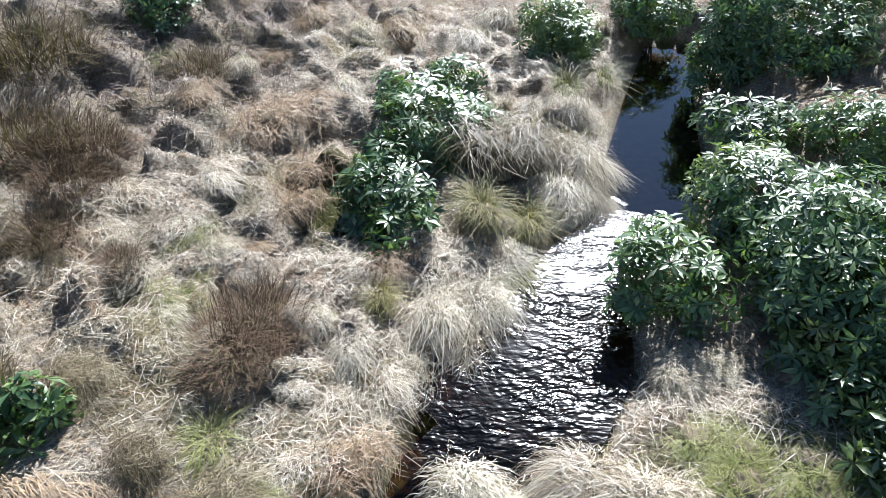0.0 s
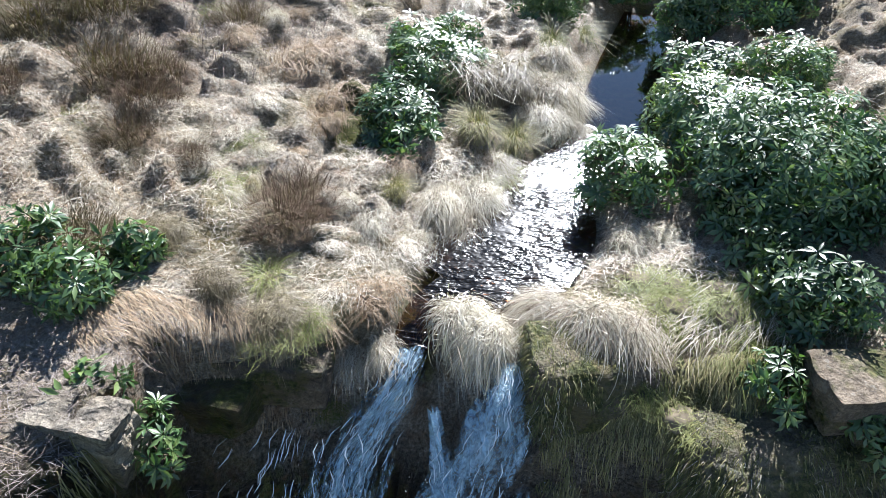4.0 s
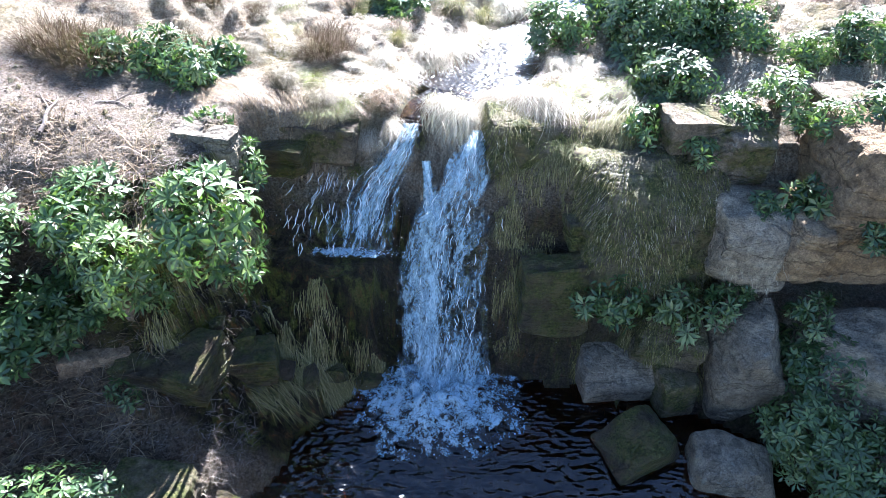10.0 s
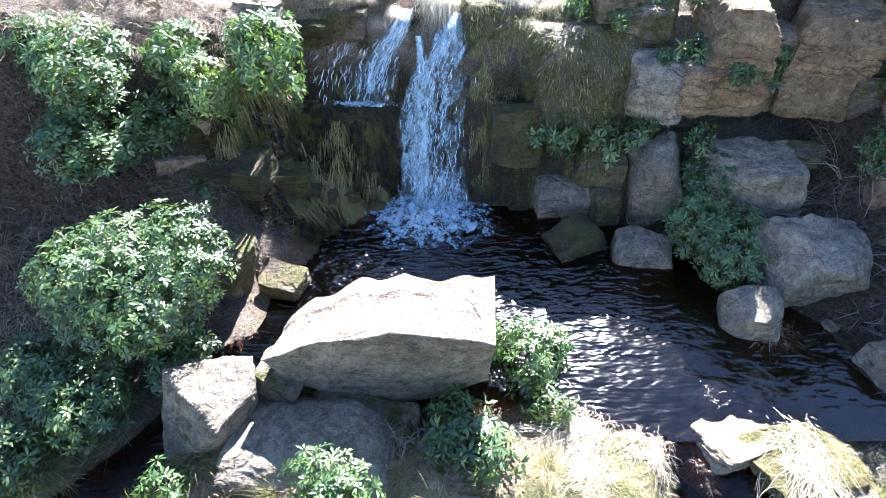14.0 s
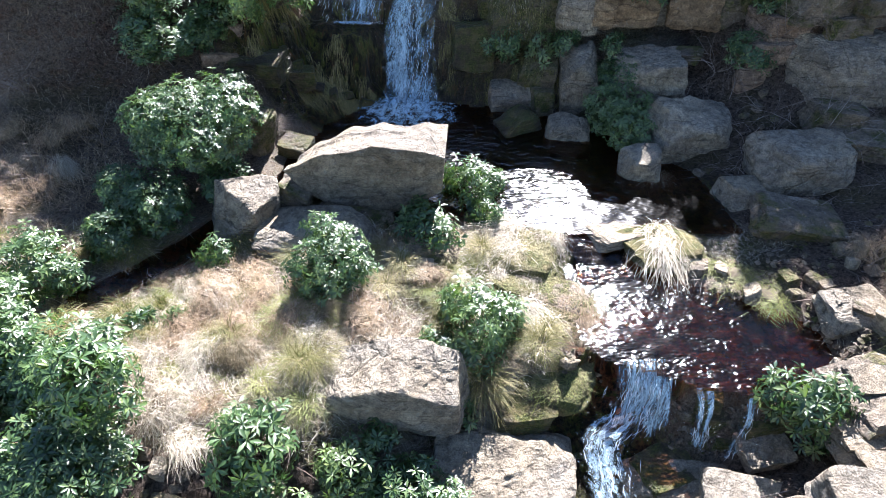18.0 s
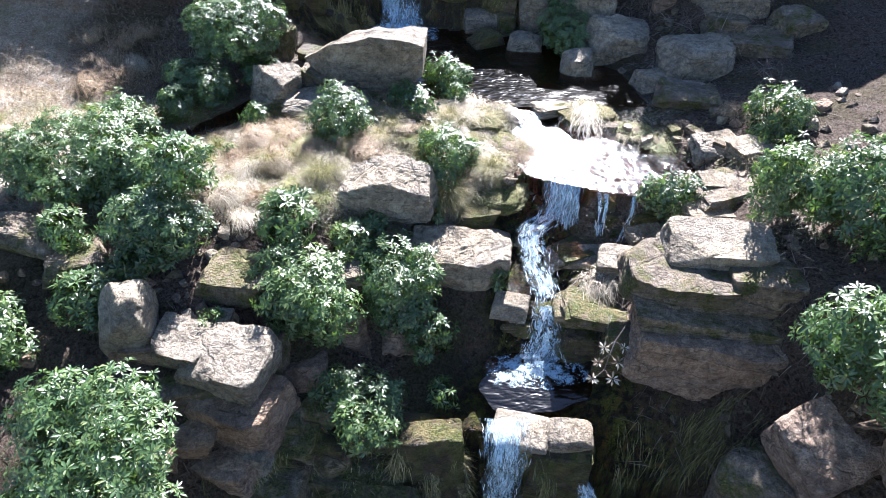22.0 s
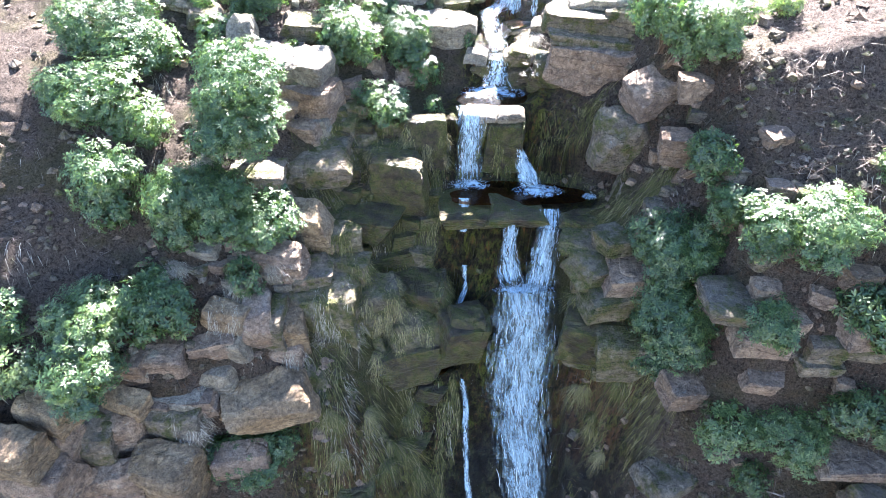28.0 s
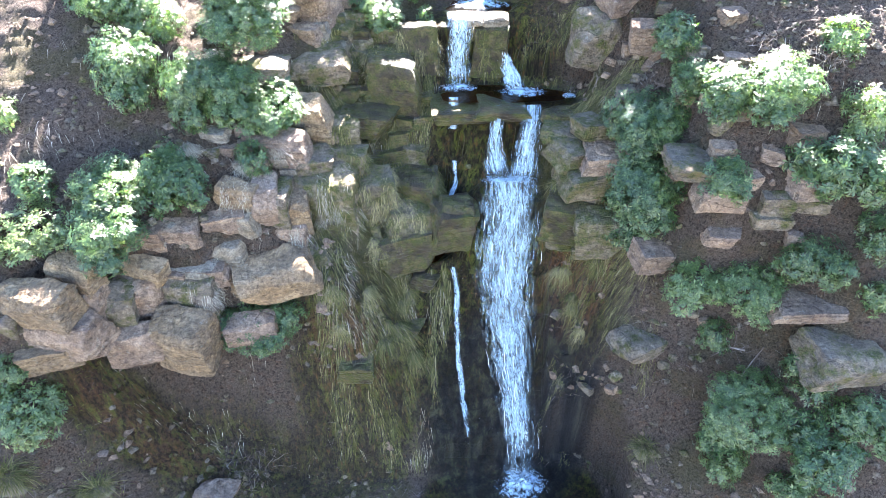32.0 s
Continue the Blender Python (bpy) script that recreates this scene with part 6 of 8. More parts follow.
# ---- rhododendrons ----
def leaf_cloud(centres, normals, seed, length=0.145, per=8):
    """Whorls of long leaves at the given tips: verts and faces."""
    r = np.random.RandomState(seed)
    n = len(centres)
    k = n * per
    c, nn = np.repeat(centres, per, 0), np.repeat(normals, per, 0)
    helper = np.where(np.abs(nn[:, 2:3]) < .9, [[0, 0, 1.0]], [[1.0, 0, 0]])
    a = np.cross(nn, helper)
    a /= np.linalg.norm(a, axis=1)[:, None]
    b = np.cross(nn, a)
    ang = np.tile(np.arange(per) * 2 * np.pi / per, n) + np.repeat(r.rand(n) * 6, per) + r.normal(size=k) * .15
    out = a * np.cos(ang)[:, None] + b * np.sin(ang)[:, None]
    lift = r.uniform(-.25, .7, k)[:, None]
    d = out + nn * lift
    d[:, 2] -= 0.15
    d /= np.linalg.norm(d, axis=1)[:, None]
    side = np.cross(d, nn)
    side /= np.linalg.norm(side, axis=1)[:, None] + 1e-9
    upv = np.cross(side, d)
    L = (length * r.uniform(.75, 1.2, k) * np.repeat(r.uniform(.8, 1.15, n), per))[:, None]
    W = L * r.uniform(.13, .18, k)[:, None]
    base = c + d * .015
    mid_ = base + d * L * .55
    v = np.stack([base, mid_ + side * W + upv * W * .35, mid_, mid_ - side * W + upv * W * .35, base + d * L - upv * L * .12], 1)
    o = (np.arange(k) * 5)[:, None, None]
    f = np.array([[0, 1, 2], [0, 2, 3], [1, 4, 2], [2, 4, 3]])[None] + o
    return v.reshape(-1, 3), f.reshape(-1, 3)


def tube(V, Fc, p0, p1, r0, r1, seg=5):
    p0, p1 = Vector(p0), Vector(p1)
    ax = (p1 - p0).normalized()
    a = ax.orthogonal().normalized()
    b = ax.cross(a)
    o = len(V)
    for p, r in ((p0, r0), (p1, r1)):
        for i in range(seg):
            t = 2 * math.pi * i / seg
            V.append(tuple(p + (a * math.cos(t) + b * math.sin(t)) * r))
    for i in range(seg):
        j = (i + 1) % seg
        Fc.append((o + i, o + j, o + seg + j, o + seg + i))


def bush_meshes(dia, seed):
    """Crown and stems of a rhododendron about dia across and 0.8 dia high, its foot at 0."""
    r = np.random.RandomState(seed)
    R = dia / 2
    lobes = [((0, 0, R * .85), R * .72)]
    for i in range(5 + int(dia * 2.5)):
        a, q = r.rand() * 6.283, r.uniform(.35, .72) * R
        rad = R * r.uniform(.28, .5)
        lobes.append(((q * math.cos(a), q * math.sin(a), R * r.uniform(.35, 1.25)), rad))
    cs, ns = [], []
    for (cx, cy, cz), rad in lobes:
        n = max(7, int(4 * math.pi * rad * rad / 0.042 * 1.1))
        d = r.normal(size=(n, 3))
        d /= np.linalg.norm(d, axis=1)[:, None]
        p = np.array((cx, cy, cz)) + d * rad * r.uniform(.70, 1.22, (n, 1))
        keep = p[:, 2] > R * .12
        for (ox, oy, oz), orad in lobes:
            q = np.linalg.norm(p - (ox, oy, oz), axis=1)
            keep &= q > orad * .72
        cs.append(p[keep])
        inner = r.normal(size=(n // 3, 3))
        inner /= np.linalg.norm(inner, axis=1)[:, None]
        inner = np.array((cx, cy, cz)) + inner * rad * r.uniform(.45, .68, (n // 3, 1))
        cs.append(inner[inner[:, 2] > R * .2])
        d = d + (0, 0, .6) + r.normal(size=d.shape) * .25
        ns.append((d / np.linalg.norm(d, axis=1)[:, None])[keep])
        side_ = r.normal(size=cs[-1].shape) + (0, 0, .8)
        ns.append(side_ / np.linalg.norm(side_, axis=1)[:, None])
    v, f = leaf_cloud(np.concatenate(cs), np.concatenate(ns), seed)
    crown = mesh_of("crown", v, f, LEAF)
    V, Fc = [], []
    for (cx, cy, cz), rad in lobes:
        mid_ = (cx * .4 + r.normal() * .04, cy * .4 + r.normal() * .04, cz * .45)
        tube(V, Fc, (r.normal() * .05, R * .5 + r.normal() * .05, -R * .7), mid_, .028, .02)
        tube(V, Fc, mid_, (cx, cy, cz), .02, .011)
        for _ in range(4):
            d = r.normal(size=3)
            d /= np.linalg.norm(d)
            tube(V, Fc, (cx, cy, cz), tuple(np.array((cx, cy, cz)) + d * rad * .9), .011, .005, 4)
    return crown, mesh_of("stem", V, Fc, BARK)


BUSHES = [(d, bush_meshes(d, 20 + i)) for i, d in enumerate((.5, .6, .8, .95, 1.2, 1.4, 1.75, 2.1, 2.6, 3.1))]
BUSH_RND = random.Random(11)


def bush(x, y, rise, w, h):
    """A rhododendron w across and h high, its foot `rise` over the land."""
    near = sorted(BUSHES, key=lambda k: abs(k[0] - w))[:2]
    dia, (crown, stems) = BUSH_RND.choice(near)
    top = new("rhododendron")
    z = float(land(x, y)) + rise
    top.matrix_world = pose(x, y, z, BUSH_RND.uniform(4, 16), BUSH_RND.uniform(-6, 6), BUSH_RND.uniform(-50, 50)) @ Matrix.Diagonal((w / dia, w / dia, max(.75, min(1.35, h * 1.1 / dia)), 1))
    child("crown", crown, top)
    child("stem", stems, top)
    size = "large spreading" if w > 1.8 else "small young" if w < .8 else "rounded"
    return tagged(top, "%s rhododendron with glossy dark green leaves" % size, "bush", "rhododendrons")


# moor
bush(-0.50, 8.55, -0.20, 2.00, 1.25)
bush(-0.84, 6.75, -0.16, 1.35, 0.95)
bush(-0.62, 6.05, -0.12, 0.95, 0.75)
bush(-0.95, 7.35, -0.12, 1.00, 0.85)
bush(0.10, 9.90, -0.18, 1.30, 1.0)
bush(-4.67, 10.33, -0.09, 1.39, 0.65)
bush(2.20, 12.34, -0.16, 1.68, 1.34)
bush(4.13, 13.41, -0.12, 1.91, 0.95)
bush(5.80, 11.10, -0.19, 3.02, 1.30)
bush(4.45, 8.52, -0.18, 1.43, 0.95)
bush(4.06, 5.69, -0.21, 2.10, 1.20)
bush(2.41, 5.35, -0.13, 1.40, 1.08)
bush(3.63, 3.67, -0.17, 0.78, 0.83)
bush(3.81, 6.71, -0.14, 1.58, 1.15)
bush(3.92, 4.55, -0.15, 1.42, 1.13)
bush(3.61, 3.01, -0.13, 0.48, 0.58)
bush(5.39, 7.55, -0.15, 1.52, 1.14)
bush(4.69, 10.74, -0.18, 1.20, 1.10)
bush(-4.67, 2.99, -0.12, 1.00, 0.79)
bush(-4.03, 2.72, -0.12, 1.06, 0.85)
bush(-3.60, 3.25, -0.11, 0.60, 0.60)
bush(-3.52, 1.68, -0.41, 0.60, 0.60)
bush(-3.01, 1.39, 0.05, 0.80, 0.74)
bush(3.37, 1.90, -0.11, 0.74, 0.74)
bush(4.02, 2.93, -0.13, 1.22, 0.94)
bush(4.79, 1.99, -0.04, 0.80, 0.53)
bush(4.14, 1.40, 0.30, 0.58, 0.39)
bush(-5.25, 2.63, -0.08, 0.76, 0.62)
bush(4.11, 4.76, -0.18, 2.49, 1.49)
bush(5.34, 4.01, -0.15, 1.53, 1.15)
# cliff
bush(5.45, 2.00, 0.25, 0.95, 0.60)
bush(5.95, 1.45, 0.48, 0.90, 0.55)
bush(6.75, 1.50, 0.34, 1.10, 0.70)
bush(7.50, 1.70, 0.11, 1.00, 0.70)
bush(5.00, 1.85, 0.02, 0.60, 0.40)
bush(6.35, 0.00, 1.86, 0.60, 0.45)
bush(6.95, 0.10, 1.58, 0.50, 0.40)
bush(8.20, 1.60, 0.13, 1.10, 0.70)
bush(7.30, 3.20, -0.21, 1.30, 0.90)
bush(8.60, 3.00, -0.25, 1.50, 1.00)
# next four are added out of view, to cast shade over the boulders below
bush(9.10, 1.75, -.1, 1.5, 1.3)
bush(10.3, 1.7, -.1, 1.9, 1.2)
bush(11.6, 1.5, -.1, 2.1, 1.2)
bush(8.30, 2.10, -.1, 1.5, 1.4)
bush(6.30, 3.30, -0.12, 0.90, 0.60)
bush(-2.89, -0.47, 2.22, 1.71, 1.78)
bush(-4.05, -0.88, 0.46, 1.30, 1.37)
bush(-4.66, -0.53, 0.12, 1.16, 1.03)
bush(-5.36, -1.06, -0.58, 0.94, 1.30)
bush(2.83, 0.32, 0.44, 1.12, 0.94)
bush(3.92, 0.05, 0.35, 0.93, 0.93)
bush(4.67, -0.01, 0.60, 0.83, 0.74)
bush(5.68, 0.63, 1.59, 0.86, 1.10)
bush(5.06, 0.69, 1.76, 0.48, 0.40)
bush(5.88, -0.22, 0.63, 0.73, 0.73)
bush(6.04, -0.59, 0.14, 1.33, 0.75)
bush(-4.46, -1.41, -0.27, 0.68, 0.38)
bush(-6.33, -0.77, -0.38, 2.07, 1.60)
bush(-6.00, -1.41, -0.28, 2.41, 1.54)
bush(-4.70, 0.09, -0.53, 1.32, 1.01)
bush(-4.99, -0.72, -0.63, 1.21, 1.01)
bush(-4.68, -4.38, 0.58, 2.67, 2.00)
bush(-5.52, -4.00, 1.33, 1.34, 1.00)
bush(6.15, -1.89, -0.15, 2.14, 1.18)
bush(6.18, -0.51, 0.15, 1.23, 0.89)
bush(5.69, 0.72, 1.68, 0.64, 0.97)
bush(6.56, 0.31, 1.58, 0.74, 0.63)
bush(7.26, 0.36, 1.68, 0.53, 0.53)
bush(-5.54, -5.73, -0.12, 1.79, 0.73)
bush(-3.84, -5.13, 0.25, 1.50, 0.92)
bush(9.74, -0.60, 0.30, 1.54, 1.67)
bush(9.28, -1.32, 0.18, 1.44, 0.79)
bush(-6.44, -5.02, -0.11, 1.25, 0.91)
bush(-6.04, -6.62, -0.17, 1.24, 1.14)
bush(-6.94, -7.32, -0.30, 0.60, 1.00)
bush(1.72, -4.64, -0.29, 1.66, 1.66)
bush(0.68, -6.39, -0.13, 1.47, 1.05)
bush(2.15, -5.70, -0.16, 0.89, 0.89)
# bench
bush(-1.02, -7.84, -0.16, 1.77, 1.31)
bush(-3.68, -7.07, -0.12, 0.91, 0.81)
bush(1.62, -8.97, -0.29, 1.78, 1.69)
bush(-4.76, -8.98, -0.09, 0.62, 0.53)
bush(-4.03, -8.81, -0.10, 0.45, 0.45)
bush(-7.25, -7.63, -0.20, 1.87, 1.50)
bush(-6.14, -6.70, -0.22, 1.19, 1.19)
bush(-6.29, -10.33, -0.25, 1.70, 1.60)
bush(-4.14, -11.22, 0.68, 1.61, 1.42)
bush(-4.81, -12.01, -0.06, 2.09, 1.61)
bush(-1.93, -11.63, -0.17, 1.70, 1.40)
bush(-1.54, -12.78, -0.16, 2.12, 1.35)
bush(-0.51, -11.62, -0.13, 1.25, 0.94)
bush(0.53, -12.14, -0.25, 2.40, 1.88)
bush(1.02, -9.51, -0.16, 1.04, 0.93)
bush(1.36, -10.20, -0.17, 0.80, 0.80)
bush(-0.05, -10.87, -0.11, 0.98, 0.65)
bush(7.29, -10.78, -0.31, 1.38, 1.48)
bush(10.07, -8.97, -0.29, 1.03, 1.37)
bush(-5.45, -12.84, -0.17, 1.12, 1.03)
bush(6.38, -13.00, -0.11, 0.68, 0.58)
bush(3.00, -11.83, -0.12, 0.66, 0.66)
# gorge
bush(-7.64, -10.26, -0.21, 2.89, 1.67)
bush(-5.49, -10.33, -0.21, 2.27, 1.67)
bush(10.30, -13.00, -0.20, 2.70, 2.60)
bush(9.50, -11.90, 0.10, 1.70, 1.90)
bush(8.89, -16.88, 2.06, 2.24, 2.13)
bush(9.25, -17.45, 1.73, 1.52, 1.72)
bush(10.49, -8.50, -0.32, 1.77, 1.77)
bush(-4.88, -12.02, -0.20, 1.84, 1.56)
bush(-5.39, -12.57, -0.26, 0.98, 1.12)
bush(-7.78, -14.58, -0.33, 2.06, 1.94)
bush(-6.04, -13.69, -0.16, 1.62, 1.21)
bush(-4.50, -17.15, 1.04, 3.02, 2.24)
bush(-4.73, -18.16, 0.69, 3.13, 2.01)
bush(-0.20, -14.79, -0.22, 2.10, 1.54)
bush(1.16, -12.98, -0.27, 1.35, 1.35)
bush(-3.45, -13.85, -0.15, 0.82, 0.82)
bush(0.71, -12.18, -0.21, 1.96, 1.66)
bush(-1.33, -13.18, -0.39, 2.12, 2.12)
bush(-6.81, -12.18, -0.22, 1.27, 1.27)
bush(1.61, -14.17, -0.44, 0.88, 1.46)
# lower
bush(-9.62, -14.27, -0.27, 3.20, 2.19)
bush(-8.59, -14.75, -0.23, 2.52, 1.85)
bush(-9.55, -17.00, -0.65, 3.00, 2.21)
bush(-8.13, -17.43, -0.36, 2.05, 1.89)
bush(-8.86, -19.48, -0.50, 2.55, 2.55)
bush(-7.25, -18.93, -0.40, 0.94, 1.40)
bush(-5.62, -19.48, -0.24, 2.62, 2.01)
bush(-3.65, -19.38, -0.08, 2.08, 1.60)
bush(-4.35, -20.92, -0.35, 1.41, 1.57)
bush(-8.75, -22.58, -0.22, 2.45, 1.87)
bush(-7.05, -21.78, -0.28, 1.94, 1.79)
bush(9.67, -20.39, 1.16, 1.66, 1.38)
bush(10.19, -21.15, 0.05, 1.53, 1.25)
bush(8.87, -20.94, -0.01, 2.26, 1.96)
bush(9.65, -21.48, 0.10, 1.75, 1.17)
bush(9.00, -22.41, 0.09, 2.87, 2.11)
bush(10.90, -22.44, -0.22, 1.93, 1.42)
bush(10.90, -24.18, -0.16, 1.55, 1.29)
bush(12.61, -16.29, -0.14, 1.05, 0.90)
bush(10.11, -17.17, 0.68, 2.33, 1.45)
# foot
bush(-10.96, -22.99, -0.17, 1.63, 1.09)
bush(-10.98, -23.94, -0.61, 2.54, 1.63)
bush(-8.81, -24.00, 1.46, 2.54, 1.99)
bush(-8.59, -22.72, -0.20, 2.06, 1.50)
bush(-6.90, -22.15, -0.39, 2.11, 2.11)
bush(-4.65, -24.08, -0.29, 2.93, 2.10)
bush(-11.48, -27.61, -0.37, 2.38, 2.20)
bush(-11.74, -27.01, -0.15, 1.26, 1.08)
bush(-12.38, -20.80, -0.68, 1.30, 2.24)
bush(-6.41, -19.67, -0.53, 2.34, 2.54)
bush(-5.37, -19.33, -0.54, 1.99, 2.39)
bush(-3.55, -18.94, -0.09, 1.44, 1.44)
bush(-4.24, -19.85, -0.30, 1.60, 1.60)
bush(9.99, -19.97, 0.05, 1.49, 1.49)
bush(10.38, -21.34, -0.02, 1.09, 1.09)
bush(12.15, -22.74, -0.21, 2.38, 1.53)
bush(10.79, -22.48, -0.13, 1.73, 1.39)
bush(9.14, -21.03, -0.48, 2.52, 2.13)
bush(9.83, -21.38, 0.14, 1.31, 1.12)
bush(9.31, -22.21, -0.43, 2.14, 1.94)
bush(8.72, -22.06, -0.47, 1.83, 1.62)
bush(8.81, -22.77, -0.40, 1.42, 1.22)
bush(11.04, -24.37, -0.24, 1.38, 1.38)
bush(13.11, -24.12, -0.48, 1.36, 1.87)
bush(14.13, -24.57, -0.34, 2.51, 2.18)
bush(14.62, -23.65, -0.42, 1.67, 1.84)
bush(13.67, -25.65, -0.28, 1.94, 1.76)
bush(10.58, -24.96, -0.26, 2.09, 1.71)
bush(12.12, -25.43, -0.23, 2.24, 1.68)
bush(11.49, -25.76, -0.30, 1.27, 1.37)
bush(15.09, -25.75, -0.36, 1.52, 1.69)
bush(15.31, -26.72, -0.30, 1.04, 1.21)
bush(11.85, -28.11, 0.91, 2.80, 2.05)
bush(11.54, -28.28, -0.35, 1.96, 1.96)
bush(13.74, -27.69, -0.36, 1.81, 1.81)
bush(14.20, -29.27, -0.25, 2.52, 1.80)
bush(15.39, -28.94, -0.25, 2.30, 1.77)
bush(13.46, -29.76, -0.18, 1.30, 1.12)
bush(14.24, -22.05, -0.18, 1.51, 1.18)


# ---- grass and small growth ----
def blades(base, heading, length, width, up, droop, seg=3, seed=0):
    """Tapered blades that rise from their bases and arch over: verts and faces."""
    n = len(base)
    s = np.linspace(0, 1, seg + 1)
    hx, hy = np.cos(heading), np.sin(heading)
    V = np.zeros((n, 2 * seg + 1, 3))
    for k, q in enumerate(s):
        run = length * (0.25 * q + 0.75 * q * q) * np.clip(1.25 - up * .55, .15, 1.2)
        c = np.stack([base[:, 0] + hx * run, base[:, 1] + hy * run, base[:, 2] + length * (up * q - droop * q * q)], 1)
        if k < seg:
            w = (width * (1 - .6 * q))[:, None] * np.stack([-hy, hx, np.zeros(n)], 1) * .5
            V[:, 2 * k], V[:, 2 * k + 1] = c - w, c + w
        else:
            V[:, 2 * seg] = c
    m = 2 * seg + 1
    quads = [[2 * k, 2 * k + 1, 2 * k + 3, 2 * k + 2] for k in range(seg - 1)]
    o = (np.arange(n) * m)[:, None, None]
    f4 = (np.array(quads)[None] + o).reshape(-1, 4).tolist() if quads else []
    f3 = (np.array([[2 * seg - 2, 2 * seg - 1, 2 * seg]])[None] + o).reshape(-1, 3).tolist()
    return V.reshape(-1, 3), f4 + f3


def tussock_mesh(seed, n, mat, up, droop, spread, crown=.16, seg=4, width=(.005, .011), lean=.45):
    """A clump of blades springing from a mound and arching over, mostly downhill, to the ground."""
    r = np.random.RandomState(seed)
    a, q = r.rand(n) * 6.283, np.sqrt(r.rand(n)) * spread
    base = np.stack([q * np.cos(a), q * np.sin(a), crown * (1 - (q / spread) ** 2)], 1)
    head = a + r.normal(size=n) * .95
    head = np.arctan2(np.sin(head) - lean, np.cos(head))
    v, f = blades(base, head, r.uniform(.22, .7, n), r.uniform(*width, n), up * r.uniform(.5, 1.3, n), droop * r.uniform(.6, 1.3, n), seg)
    m, o = 12, len(v)
    dome, df = [(0, 0, crown * .6)], []
    for ring, (rad, z) in enumerate(((.4, .45), (.8, .1), (1.1, -.5))):
        for i in range(m):
            t, w = 6.283 * i / m, 1 + .15 * r.normal()
            dome.append((rad * spread * w * math.cos(t), rad * spread * w * math.sin(t), crown * z))
            k = (i + 1) % m
            b = o + 1 + ring * m
            df.append((o, b + i, b + k) if ring == 0 else (b - m + i, b + i, b + k, b - m + k))
    return mesh_of("grass_crown", v, f, mat), mesh_of("root_mound", dome, [tuple(k - o for k in q) for q in df], THATCH)


def mop_mesh(seed, n, mat, R, H, width, lean=.35, reach=(.5, 1.15), fray=.14, loose=.4):
    """A mop of fine grass: blades part at the crown and drape down the sides of a dark thatch."""
    r = np.random.RandomState(seed)
    a, seg = r.rand(n) * 6.283, 4
    start = np.abs(r.normal(size=n)) * .45
    end = start + r.uniform(*reach, n)
    fat, tall, curl = 1 + r.normal(size=n) * fray, 1 + r.normal(size=n) * fray * .8, r.normal(size=n) * .35
    w = r.uniform(*width, n)
    heads = np.stack([r.normal(size=16) * R * loose, r.normal(size=16) * R * loose, r.uniform(-.45, .05, 16) * H], 1)
    root = heads[r.randint(16, size=n)] + r.normal(size=(n, 3)) * (.22 * R, .22 * R, .08 * H)
    clump = 1 + .3 * vnoise(np.cos(a) * 2 + seed, np.sin(a) * 2, 1.6, 2)
    V = np.zeros((n, 2 * seg + 1, 3))
    for k in range(seg + 1):
        q = k / seg
        th, az = start + (end - start) * q, a + curl * q
        rad = R * fat * clump * np.sin(np.minimum(th, 1.75))
        rad = rad * (1 + lean * np.clip(-np.sin(az), 0, 1) * q)
        z = H * tall * np.cos(np.minimum(th, 1.45)) - H * .9 * np.maximum(th - 1.45, 0)
        c = np.stack([rad * np.cos(az) + root[:, 0], rad * np.sin(az) + root[:, 1] - lean * .5 * R * q * q, z + root[:, 2]], 1)
        off = (w * (1 - .5 * q))[:, None] * np.stack([-np.sin(az), np.cos(az), np.zeros(n)], 1) * .5
        if k < seg:
            V[:, 2 * k], V[:, 2 * k + 1] = c - off, c + off
        else:
            V[:, 2 * seg] = c
    o = (np.arange(n) * (2 * seg + 1))[:, None, None]
    f = (np.array([[2 * k, 2 * k + 1, 2 * k + 3, 2 * k + 2] for k in range(seg - 1)])[None] + o).reshape(-1, 4).tolist()
    f += (np.array([[2 * seg - 2, 2 * seg - 1, 2 * seg]])[None] + o).reshape(-1, 3).tolist()
    v, m, n_hair = V.reshape(-1, 3), 14, len(f)
    b0, dome = len(v), [(0, 0, H * .8)]
    for ring, th in enumerate((.5, 1.0, 1.5, 1.9)):
        for i in range(m):
            t, k = 6.283 * i / m, .82 * (1 + .12 * r.normal())
            dome.append((R * k * math.sin(min(th, 1.57)) * math.cos(t), R * k * math.sin(min(th, 1.57)) * math.sin(t), H * k * math.cos(th)))
            j, b = (i + 1) % m, b0 + 1 + ring * m
            f.append((b0, b + i, b + j) if ring == 0 else (b - m + i, b + i, b + j, b - m + j))
    return mesh_of("grass_crown", v, f[:n_hair], mat), mesh_of("root_mound", dome, [tuple(k - b0 for k in q) for q in f[n_hair:]], THATCH)


